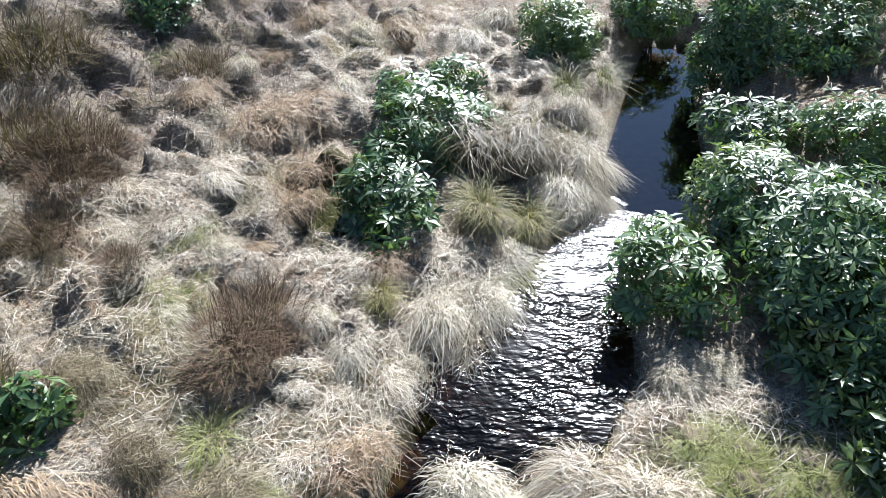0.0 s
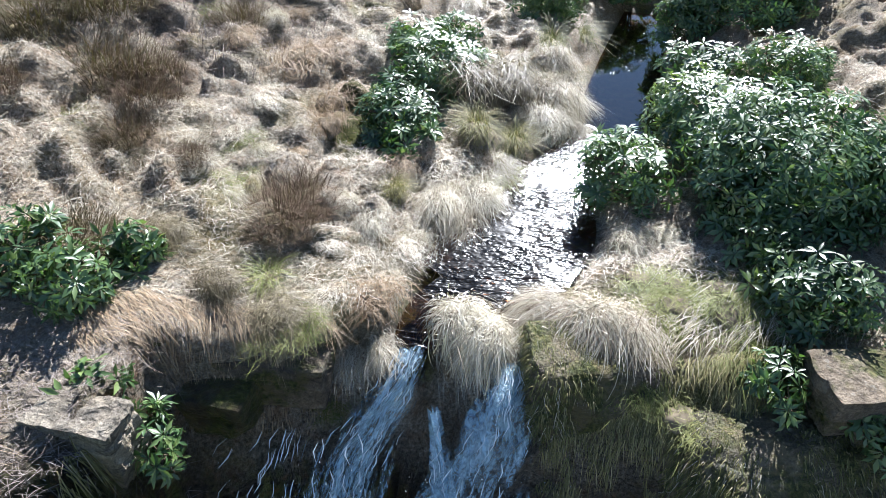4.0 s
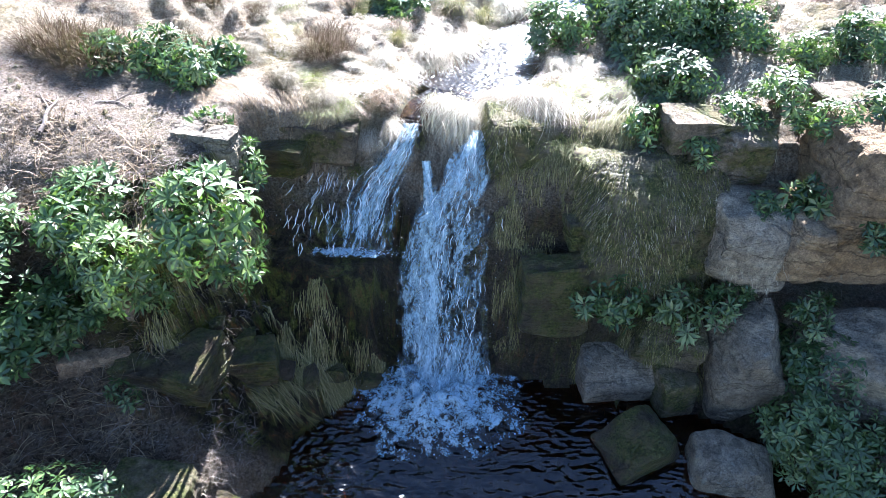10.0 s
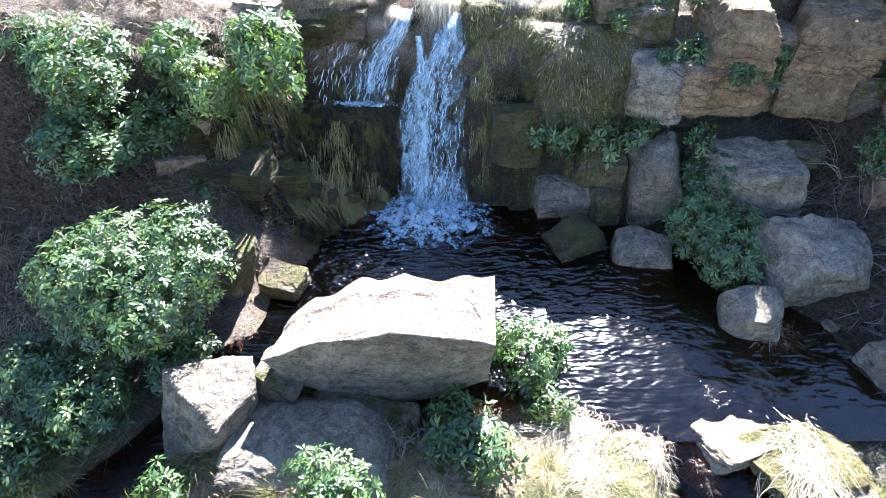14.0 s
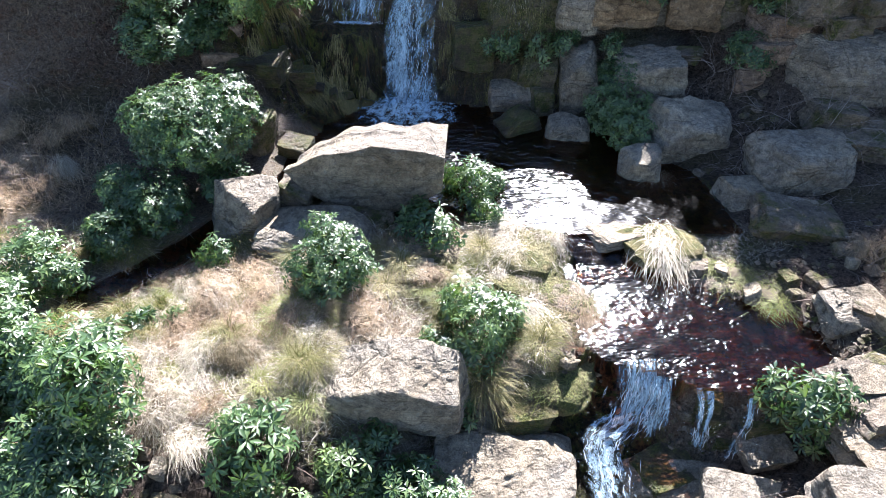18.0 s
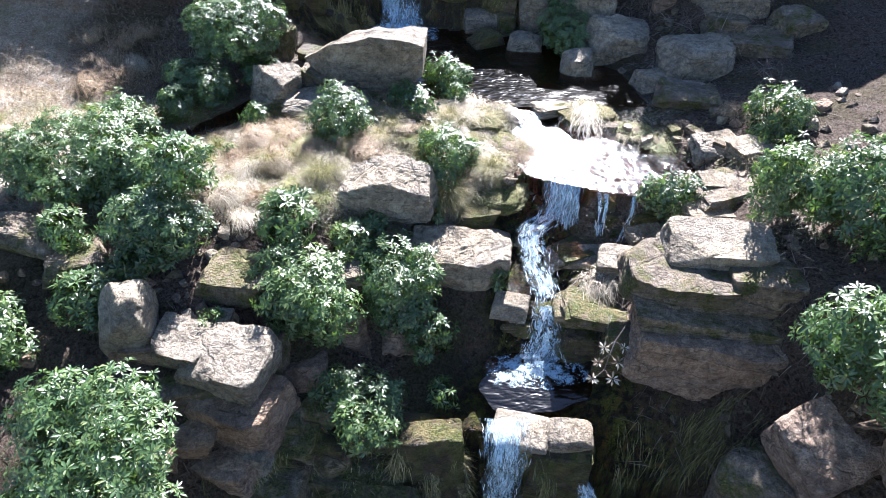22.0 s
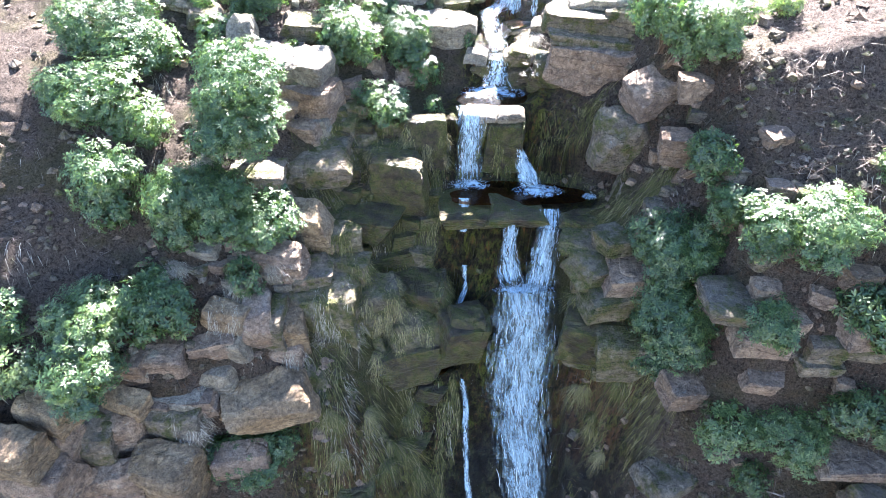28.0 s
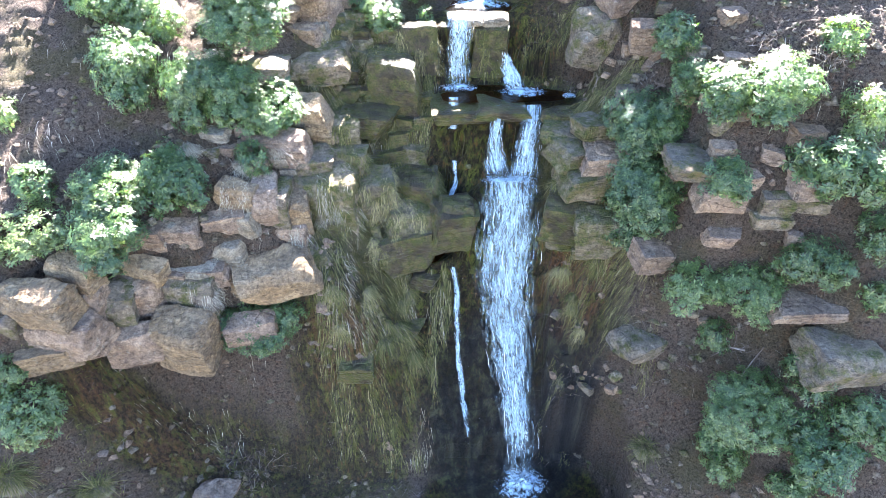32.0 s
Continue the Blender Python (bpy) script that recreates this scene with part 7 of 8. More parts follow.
TUSSOCKS = {
    "P": ([mop_mesh(s, 1200, STRAW, .30, .34, (.004, .009), .7, (.5, 1.45), .22, .55) for s in (1, 2, 3, 4, 21, 22)], "drooping tussock of bleached straw-coloured grass"),
    "M": ([mop_mesh(s, 2200, STRAW, .34, .42, (.004, .008), .45, (.7, 1.5), .10, .18) for s in (31, 32)], "big mop of drooping bleached grass at the lip of the fall"),
    "D": ([mop_mesh(s, 1800, RUSH_GRASS, .36, .34, (.004, .009), .2, (.3, 1.2), .2, .5) for s in (33, 34)], "broad dark brown and olive clump of rushes"),
    "R": ([mop_mesh(s, 1000, RUSSET, .28, .26, (.004, .008), .2, (.15, 1.0), .3, .6) for s in (5, 6, 7)], "rounded tuft of russet dead grass"),
    "B": ([tussock_mesh(s, 420, HANGING, 1.0, .9, .2, .16, 4, (.004, .009)) for s in (8, 9)], "tall brown and olive clump of rushes"),
    "G": ([mop_mesh(s, 1000, GREENGRASS, .34, .17, (.004, .008), .3, (.2, .9), .3, .7) for s in (10, 11)], "low yellow-green grassy hummock"),
    "H": ([tussock_mesh(s, 300, HANGING, .3, 1.5, .2) for s in (12, 13)], "grass hanging from a wet ledge"),
    "p": ([mop_mesh(s, 700, STRAW, .34, .15, (.004, .008), .5, (.3, 1.0), .25, .6) for s in (14, 15, 16)], "small matted tuft of bleached grass"),
    "r": ([tussock_mesh(s, 220, RUSSET, .8, .6, .16, .12, 3, (.004, .009), .2) for s in (17, 18)], "small upright tuft of russet grass"),
    "g": ([tussock_mesh(s, 220, GREENGRASS, .7, .6, .18, .10, 3, (.005, .010), .2) for s in (19, 20)], "small upright tuft of yellow-green grass"),
}
TUS_RND = random.Random(21)


def tussock(x, y, w, kind):
    mesh, label = TUSSOCKS[kind]
    ob, (hair, mound) = new("grass_tussock"), TUS_RND.choice(mesh)
    k = w / (.7 if kind in "BH" else 1.1 if kind in "PGMDp" else .8)
    ob.matrix_world = pose(x, y, float(ground_z(x, y)) - .02, TUS_RND.uniform(-2, 12), TUS_RND.uniform(-8, 8), TUS_RND.uniform(-70, 70)) @ Matrix.Diagonal((k * TUS_RND.uniform(.85, 1.25), k * TUS_RND.uniform(.9, 1.3), k * TUS_RND.uniform(.75, 1.1), 1))
    child("grass_crown", hair, ob)
    child("root_mound", mound, ob)
    return tagged(ob, label, "grass", "grass tussocks")


tussock(-2.64, 8.18, 0.98, "R")
tussock(-2.94, 6.52, 0.74, "p")
tussock(-2.05, 7.09, 0.87, "R")
tussock(-1.95, 6.34, 0.67, "R")
tussock(-1.71, 5.72, 0.84, "p")
tussock(-2.24, 5.55, 0.43, "R")
tussock(0.80, 7.95, 1.55, "D")
tussock(0.55, 8.55, 1.2, "D")
tussock(1.25, 8.45, 1.2, "D")
tussock(1.99, 7.93, 1.00, "P")
tussock(1.57, 7.26, 0.87, "P")
tussock(0.10, 7.75, 0.9, "P")
tussock(1.55, 7.95, 0.9, "P")
tussock(1.75, 7.45, 0.85, "P")
tussock(1.60, 6.95, 0.75, "P")
tussock(2.26, 4.15, 0.68, "P")
tussock(2.66, 4.17, 0.45, "P")
tussock(0.12, 2.98, 1.0, "M")
tussock(0.40, 2.72, 1.0, "M")
tussock(1.18, 3.02, 1.0, "M")
tussock(1.62, 2.72, 1.1, "M")
tussock(-1.40, 3.14, 0.71, "p")
tussock(-0.83, 3.42, 0.63, "p")
tussock(-1.14, 3.82, 0.61, "p")
tussock(-0.62, 4.10, 0.63, "p")
tussock(-3.21, 5.78, 0.72, "p")
tussock(-3.86, 6.06, 0.73, "p")
tussock(-2.93, 5.03, 0.55, "G")
tussock(-3.61, 5.03, 0.60, "p")
tussock(-3.20, 4.50, 0.69, "G")
tussock(-0.79, 5.52, 0.53, "R")
tussock(-0.78, 5.01, 0.56, "B")
tussock(0.13, 4.78, 0.93, "P")
tussock(-0.18, 4.98, 0.76, "P")
tussock(0.40, 5.25, 0.78, "P")
tussock(-0.27, 5.64, 0.74, "p")
tussock(0.71, 6.07, 0.78, "P")
tussock(1.95, 9.41, 1.03, "P")
tussock(1.44, 9.94, 0.97, "P")
tussock(2.03, 7.26, 0.63, "P")
tussock(0.97, 6.66, 0.82, "B")
tussock(0.36, 6.46, 0.73, "B")
tussock(-0.46, 4.34, 0.64, "p")
tussock(-0.11, 4.23, 0.58, "P")
tussock(-3.10, 9.97, 0.56, "R")
tussock(-1.02, 11.98, 0.98, "R")
tussock(-1.73, 11.58, 0.85, "P")
tussock(-2.57, 11.70, 0.84, "R")
tussock(-2.11, 8.80, 0.61, "R")
tussock(-1.78, 9.59, 0.74, "P")
tussock(5.97, 8.76, 1.11, "R")
tussock(2.28, 3.47, 0.68, "G")
tussock(2.70, 3.26, 0.71, "G")
tussock(3.17, 3.12, 0.74, "G")
tussock(2.43, 2.98, 0.59, "G")
tussock(-3.97, 5.51, 0.57, "P")
tussock(-2.70, 5.49, 0.58, "P")
tussock(-4.15, 5.23, 0.55, "R")
tussock(-2.85, 4.41, 0.46, "P")
tussock(-1.44, 4.67, 0.54, "P")
tussock(-1.05, 4.42, 0.53, "P")
tussock(-3.57, 7.94, 0.55, "R")
tussock(-3.27, 9.22, 0.53, "P")
tussock(0.19, 12.53, 0.92, "P")
tussock(0.94, 13.61, 0.98, "P")
tussock(-0.51, 13.21, 0.94, "R")
tussock(2.70, 11.04, 0.94, "B")
tussock(2.01, 10.58, 0.92, "B")
tussock(-1.49, 2.48, 0.67, "G")
tussock(-1.12, 2.73, 0.67, "P")
tussock(-1.78, 2.62, 0.67, "G")
tussock(1.50, 2.83, 0.75, "P")
tussock(2.05, 2.63, 0.88, "P")
tussock(2.61, 2.95, 0.90, "G")
tussock(3.12, 2.75, 0.80, "G")
tussock(1.45, 2.32, 0.65, "P")
tussock(1.06, 2.97, 0.84, "P")
tussock(-0.75, 2.69, 0.59, "P")
tussock(2.00, 2.20, 0.79, "G")
tussock(2.43, 1.77, 0.62, "G")
tussock(-3.50, -8.36, 0.85, "R")
tussock(-2.60, -9.68, 0.73, "R")
tussock(-1.87, -9.05, 0.75, "R")
tussock(-2.43, -8.37, 0.72, "R")
tussock(-1.56, -10.04, 0.65, "G")
tussock(-3.90, -9.04, 0.70, "R")
tussock(-2.95, -9.24, 0.58, "R")
tussock(-3.64, -10.85, 1.04, "P")
tussock(-3.12, -11.37, 0.82, "P")
tussock(2.40, -6.20, 0.80, "P")
tussock(3.33, -6.60, 0.88, "P")
tussock(4.33, -6.67, 0.61, "P")
tussock(5.86, -6.77, 0.87, "P")
tussock(6.67, -6.98, 0.93, "G")
tussock(6.32, -3.89, 0.93, "R")
tussock(5.50, -12.23, 1.15, "P")
tussock(0.86, -7.68, 0.64, "R")
tussock(1.83, -9.92, 1.16, "B")
tussock(3.10, -8.99, 0.72, "B")
tussock(3.92, -8.28, 0.75, "B")
tussock(9.90, -7.24, 0.76, "R")
tussock(10.76, -7.78, 0.86, "R")
tussock(-9.03, -4.42, 1.01, "R")
tussock(-8.60, -3.62, 0.89, "R")
tussock(-9.10, -5.71, 0.96, "R")
tussock(-8.49, -4.86, 1.00, "R")
tussock(-8.16, -3.18, 0.91, "R")
tussock(-9.52, -3.68, 0.88, "R")
tussock(-8.11, -4.39, 0.88, "P")
tussock(2.90, -7.76, 0.77, "P")
tussock(2.43, -9.27, 0.71, "B")
tussock(9.42, -9.70, 0.67, "B")
tussock(7.70, -8.16, 0.99, "G")
tussock(-0.51, -9.00, 0.70, "R")
tussock(-2.70, -9.90, 0.80, "D")
tussock(-1.61, -10.12, 0.60, "g")
tussock(-3.41, -8.32, 0.75, "r")
tussock(-1.92, -8.86, 0.80, "G")
tussock(-2.32, -9.34, 0.70, "r")
tussock(-1.13, -8.86, 0.60, "D")
tussock(-3.81, -8.85, 0.70, "D")
tussock(-4.75, -8.45, 0.70, "g")
tussock(-2.09, -10.50, 0.70, "g")
tussock(-3.30, -10.10, 0.80, "p")
tussock(-1.60, -8.34, 0.60, "r")
tussock(-2.75, -9.45, 0.55, "g")
tussock(-1.75, -9.70, 0.60, "D")
tussock(-2.95, -8.75, 0.60, "r")
tussock(-2.16, 3.21, 0.60, "g")
tussock(-1.95, 2.72, 0.75, "D")
tussock(-2.62, 2.90, 0.60, "D")
tussock(-3.60, 5.04, 0.60, "D")
tussock(-4.39, 5.03, 0.70, "D")
tussock(-3.21, 5.65, 0.70, "G")
tussock(-1.73, 2.75, 0.60, "G")
tussock(-3.37, 3.58, 0.55, "D")
tussock(-1.11, -9.61, 0.67, "P")
tussock(3.25, -9.82, 0.94, "G")
tussock(-2.87, -7.92, 0.76, "R")
tussock(-3.25, -8.33, 0.84, "P")
tussock(-3.52, -8.72, 0.63, "R")
tussock(-2.13, -9.16, 0.69, "G")
tussock(-1.38, -9.54, 0.67, "P")
tussock(-4.17, -7.90, 0.87, "P")
tussock(3.89, -8.75, 0.83, "R")
tussock(2.94, -9.34, 0.71, "B")
tussock(2.54, -6.19, 1.20, "P")
tussock(3.44, -6.61, 0.95, "P")
tussock(5.96, -6.74, 1.48, "P")
tussock(2.75, -6.99, 1.04, "P")
tussock(6.60, -4.02, 0.75, "R")
tussock(2.57, -6.83, 0.77, "P")
tussock(2.96, -6.96, 1.06, "G")
tussock(3.39, -8.05, 0.56, "P")
tussock(2.76, -7.67, 0.90, "G")
tussock(3.73, -8.26, 0.77, "R")
tussock(6.52, -6.63, 0.62, "P")
tussock(5.43, -6.73, 0.55, "P")
tussock(2.28, -7.49, 0.58, "P")
tussock(2.84, -8.49, 0.86, "P")
tussock(3.35, -9.77, 0.82, "G")
tussock(5.12, -5.44, 0.87, "P")
tussock(7.29, -7.52, 0.90, "G")
tussock(-1.67, -23.47, 0.62, "H")
tussock(-1.98, -23.38, 0.65, "H")
tussock(0.94, -23.25, 0.84, "H")
tussock(-1.76, -24.17, 0.61, "H")
tussock(-1.92, -23.45, 0.58, "H")
tussock(0.98, -23.29, 0.86, "H")
tussock(0.47, -22.22, 0.66, "H")
tussock(-0.24, -23.82, 0.84, "H")
tussock(0.81, -21.86, 0.78, "H")
tussock(-0.07, -23.25, 0.60, "H")
tussock(-0.80, -22.98, 0.86, "H")
tussock(0.72, -22.81, 0.67, "H")
tussock(7.99, -22.48, 0.83, "H")
tussock(7.90, -22.14, 0.66, "H")
tussock(7.54, -21.58, 0.56, "H")
tussock(7.21, -22.99, 0.56, "H")
tussock(6.74, -22.04, 0.64, "H")
tussock(7.46, -21.68, 0.65, "H")
tussock(8.02, -21.00, 0.64, "H")
tussock(7.01, -22.13, 0.64, "H")
tussock(7.27, -22.74, 0.64, "H")
tussock(7.54, -23.73, 0.57, "H")
tussock(6.63, -20.56, 0.77, "H")
tussock(7.50, -20.87, 0.61, "H")
tussock(-0.79, -20.64, 0.55, "H")
tussock(0.51, -20.37, 0.93, "H")
tussock(0.63, -20.44, 0.56, "H")
tussock(-0.51, -21.36, 0.81, "H")
tussock(-0.20, -21.10, 0.76, "H")
tussock(-3.74, -20.23, 1.22, "P")
tussock(-4.60, -21.07, 1.01, "P")
tussock(-1.92, -21.17, 1.07, "P")
tussock(-12.35, -28.87, 1.50, "B")
tussock(-10.08, -28.67, 1.18, "B")
tussock(0.27, -23.04, 1.36, "H")
tussock(9.47, -27.45, 1.04, "B")
tussock(-5.92, -18.13, 0.97, "P")
tussock(-6.65, -21.05, 0.92, "P")
tussock(-2.28, -20.81, 1.01, "P")


def open_ground(x, y):
    """Whether a plan point is clear of water."""
    x, y = np.atleast_1d(x), np.atleast_1d(y)
    ok = np.ones(x.shape, bool)
    for line in LINES + FALLS:
        ok &= near_line(x, y, line)[0] > .12
    return ok & ~((np.hypot((x - 1.4) / 4.6, (y + 3) / 3.2) < 1) & (land(x, y) < .1))


# smaller tufts over the moor and the bench below the pool
for i in range(60):
    x, y = TUS_RND.uniform(-11, 9), TUS_RND.uniform(3.0, 17)
    if open_ground(x, y)[0] and not (x > 2.2 and 4.8 < y < 12):
        tussock(x, y, TUS_RND.uniform(.3, .75), TUS_RND.choice("ppRRrg"))
for i in range(75):
    x, y = TUS_RND.uniform(-12, 2.6), TUS_RND.uniform(-11, -6.3)
    if open_ground(x, y)[0]:
        tussock(x, y, TUS_RND.uniform(.35, .75), TUS_RND.choice("prrgg"))


for i in range(80):
    x, y = TUS_RND.uniform(-7, 2.2), TUS_RND.uniform(-10.2, -6.6)
    if open_ground(x, y)[0]:
        tussock(x, y, TUS_RND.uniform(.35, .8), TUS_RND.choice("BBBDPRgr"))


def heather_mesh(seed):
    r = np.random.RandomState(seed)
    n = 1500
    a, q = r.rand(n) * 6.283, np.sqrt(r.rand(n)) * .5
    base = np.stack([q * np.cos(a), q * np.sin(a), r.rand(n) * .28 * (1 - (q / .52) ** 2)], 1)
    v, f = blades(base, a + r.normal(size=n) * .9, r.uniform(.15, .38, n), r.uniform(.005, .010, n), r.uniform(.25, 1.1, n), r.uniform(0, .4, n), 3)
    V, Fc = [], []
    for i in range(14):
        t, k = r.rand() * 6.283, r.uniform(.1, .4)
        tube(V, Fc, (0, 0, -.03), (k * math.cos(t), k * math.sin(t), r.uniform(.08, .24)), .010, .005, 4)
    return mesh_of("crown", v, f, HEATHER), mesh_of("stem", V, Fc, BARK)


HEATHERS = [heather_mesh(s) for s in (1, 2, 3)]


def heather(x, y, w):
    ob, (crown, stem) = new("heather"), TUS_RND.choice(HEATHERS)
    ob.matrix_world = pose(x, y, float(ground_z(x, y)) - .02, 0, 0, TUS_RND.uniform(0, 360)) @ Matrix.Diagonal((w, w, w, 1))
    child("crown", crown, ob)
    tagged(child("stem", stem, ob), kind="stuff")
    return tagged(ob, "leggy dark brown heather shrub", "shrub", "heather shrubs")


heather(-5.9, 8.2, 1.7)
heather(-5.4, 6.6, 1.6)
heather(-6.6, 7.4, 1.5)
heather(-5.7, 11.8, 1.8)
heather(-7.2, 12.6, 1.9)
heather(-4.5, 12.3, 1.3)
heather(-4.72, 6.67, 1.19)
heather(-2.20, 4.10, 0.96)
heather(-4.54, 5.25, 0.90)
heather(-3.99, 9.14, 1.09)
heather(-4.55, 5.96, 0.82)
heather(-4.3, 3.2, 1.0)
heather(-6.25, 5.31, 1.06)
heather(-2.10, 4.52, 1.07)
heather(-3.49, 4.88, 0.54)
heather(-5.64, 2.67, 1.26)
heather(-6.20, 2.71, 1.06)
heather(-4.63, 6.08, 1.26)


def scatter(n, x0, x1, y0, y1, seed, where=None):
    r = np.random.RandomState(seed)
    x, y = r.uniform(x0, x1, n), r.uniform(y0, y1, n)
    ok = open_ground(x, y)
    if where is not None:
        ok &= where(x, y) > r.rand(n)
    x, y = x[ok], y[ok]
    return np.stack([x, y, ground_z(x, y)], 1), r


def stuff(name, v, f, mat, label, category):
    return tagged(new(name, mesh_of(name, v, f, mat)), label, category, kind="stuff")


def mat_of_grass(n, box, seed, mat, label, where=None, length=(.12, .42), up=(.05, .45), droop=.25, width=(.006, .013), name="grass"):
    """Loose blades lying every way over a stretch of ground."""
    p, r = scatter(n, *box, seed, where)
    k = len(p)
    head = r.rand(k) * 6.283 + 1.2 * vnoise(p[:, 0], p[:, 1], .8, 2)
    v, f = blades(p + (0, 0, .01), head, r.uniform(*length, k), r.uniform(*width, k), r.uniform(*up, k), np.full(k, droop), 2)
    stuff(name, v, f, mat, label, "grass")


mat_of_grass(118000, (-9, 9.5, 2.6, 13), 1, STRAW, "matted bleached moor grass", lambda x, y: .42 + 1.7 * vnoise(x, y, .9, 3), (.08, .30), (.02, .35), .2, (.004, .008))
mat_of_grass(42000, (-9, 9.5, 2.6, 14), 2, RUSSET, "matted russet moor grass", lambda x, y: .35 + 1.6 * vnoise(x + 9, y, .6, 3), (.08, .28), (.05, .5), .2, (.004, .008))
mat_of_grass(26000, (-13, 3, -11.5, -6), 3, STRAW, "matted bleached grass on the bench", lambda x, y: blob(x, y, -1.5, -8.3, 4.8, 2.8) + .35, (.15, .5), (.2, .9), .4, (.004, .010))
mat_of_grass(26000, (-13, 3, -11.5, -6), 6, GREENGRASS, "green grass coming through on the bench", lambda x, y: .2 + 1.2 * vnoise(x, y, 1.1, 3), (.1, .35), (.2, .9), .3, (.004, .010))
mat_of_grass(14000, (-13, 3, -11.5, -6), 7, RUSSET, "russet grass stems on the bench", lambda x, y: .15 + 1.3 * vnoise(x + 5, y, 1.2, 3), (.2, .5), (.5, 1.2), .3, (.004, .009))
mat_of_grass(16000, (-8, 8, -10.5, 4), 4, GREENGRASS, "short mossy grass by the water", lambda x, y: np.maximum(blob(x, y, 2.8, 2.6, 2.0, 1.2), np.maximum(blob(x, y, 2.9, -7.3, 3.2, 1.5), blob(x, y, 6.4, -6.6, 2.6, .8))), (.06, .22), (.2, .9), .3, (.004, .009))
mat_of_grass(6000, (2, 9, -7.6, -5.8), 12, STRAW, "bleached grass along the sill of the pool", lambda x, y: np.maximum(blob(x, y, 6.6, -6.6, 2.4, .6), blob(x, y, 3, -6.3, 1.2, .7)), (.12, .35), (.2, .7), .5, (.004, .009))
mat_of_grass(8000, (-8.5, -2.5, 7, 14), 5, TWIG, "tangled dead bracken", lambda x, y: blob(x, y, -5.5, 10, 3, 3.5), (.15, .5), (.2, .8), .3, (.006, .016), "dead_bracken")


mat_of_grass(7000, (7.4, 11, -13, -8.8), 10, STRAW, "dry grass on the flat rocks by the cascade", lambda x, y: .4 + .9 * vnoise(x, y, 1.1, 3), (.1, .35), (.05, .5), .3, (.005, .011))
mat_of_grass(5000, (7.4, 11, -13, -8.8), 11, GREENGRASS, "mossy grass on the flat rocks by the cascade", lambda x, y: .1 + 1.4 * vnoise(x + 2, y, 1.1, 3), (.06, .2), (.2, .8), .3, (.005, .011))
mat_of_grass(26000, (-14, -4, -6.5, 1), 8, RUSSET, "long russet grass on the shaded bank", lambda x, y: .3 + 1.2 * vnoise(x, y, .8, 3), (.2, .6), (.2, .9), .3, (.005, .012))
mat_of_grass(12000, (-15, -6, -6.5, 1), 9, STRAW, "pale grass on the shaded bank", lambda x, y: .1 + 1.4 * vnoise(x + 3, y, .8, 3), (.2, .6), (.2, .8), .3, (.005, .012))


def hang(n, box, seed, mat, label, where=None, length=(.15, .5), width=(.006, .014)):
    """Blades that hang down a wet face from where they root."""
    p, r = scatter(n, *box, seed, where)
    k = len(p)
    e = .25
    gx = (land(p[:, 0] + e, p[:, 1]) - land(p[:, 0] - e, p[:, 1])) / (2 * e)
    gy = (land(p[:, 0], p[:, 1] + e) - land(p[:, 0], p[:, 1] - e)) / (2 * e)
    head = np.arctan2(-gy, -gx) + r.normal(size=k) * .35
    g = np.hypot(gx, gy)
    L = r.uniform(*length, k)
    v, f = blades(p + (0, 0, .02), head, L / (1 + .6 * g), r.uniform(*width, k), r.uniform(.15, .5, k), .35 + .9 * np.clip(g, .3, 2), 3)
    stuff("hanging_grass", v, f, mat, label, "grass")


hang(30000, (.95, 4.8, -.5, 2.3), 11, HANGING, "olive grass hanging down the wet rock face", lambda x, y: .05 + 2.6 * vnoise(x * 1.2, land(x, y), 1.5, 3), (.08, .36), (.005, .010))
hang(30000, (-4.2, -.75, -1.0, 1.1), 12, HANGING, "olive grass hanging under the side ledge", lambda x, y: .1 + 2.4 * vnoise(x * 1.2 + 7, land(x, y), 1.5, 3), (.2, .7), (.005, .012))
hang(4000, (4.2, 8.6, .6, 2.8), 19, STRAW, "pale grass draped over the brown cliff", lambda x, y: 1.3 * vnoise(x, y, 1.1, 3), (.2, .5), (.004, .009))
hang(7000, (5.6, 8.4, -18.2, -15.2), 13, HANGING, "olive grass hanging over the basin wall", lambda x, y: .4 + .9 * vnoise(x, y, 1.6, 3), (.3, .8))
hang(30000, (-3.4, 2.6, -26, -15), 14, HANGING, "moss and grass hanging down the gorge wall", lambda x, y: -.05 + 2.6 * vnoise(x, y * .3, 1.7, 3), (.3, 1.0), (.008, .018))
hang(9000, (-3.4, 2.2, -26, -15), 21, STRAW, "straw hanging in tufts down the gorge wall", lambda x, y: -.55 + 2.6 * vnoise(x + 5, y * .4, 1.9, 3), (.25, .8), (.008, .016))
hang(17000, (5.9, 9.8, -26, -18.5), 15, HANGING, "brown grass hanging down the gorge wall", lambda x, y: -.1 + 2.2 * vnoise(x, y * .6, 1.5, 3), (.3, 1.1), (.006, .016))
hang(2500, (-.6, 9, 2.45, 3.2), 16, STRAW, "bleached grass draped over the lip of the fall", None, (.25, .6), (.004, .009))
hang(1800, (-3.9, -.5, 2.0, 2.75), 20, RUSSET, "russet grass draped over the side ledge", None, (.2, .5), (.004, .009))
hang(3500, (-12, -2.5, -26.5, -15), 17, STRAW, "dry grass in the joints of the terrace", lambda x, y: -.1 + 1.2 * vnoise(x, y, .9, 3), (.2, .6), (.010, .02))
hang(3500, (8, 14.5, -28, -14), 18, STRAW, "dry grass in tufts on the dark slope", lambda x, y: -.15 + 1.2 * vnoise(x, y, .9, 3), (.2, .6), (.010, .02))


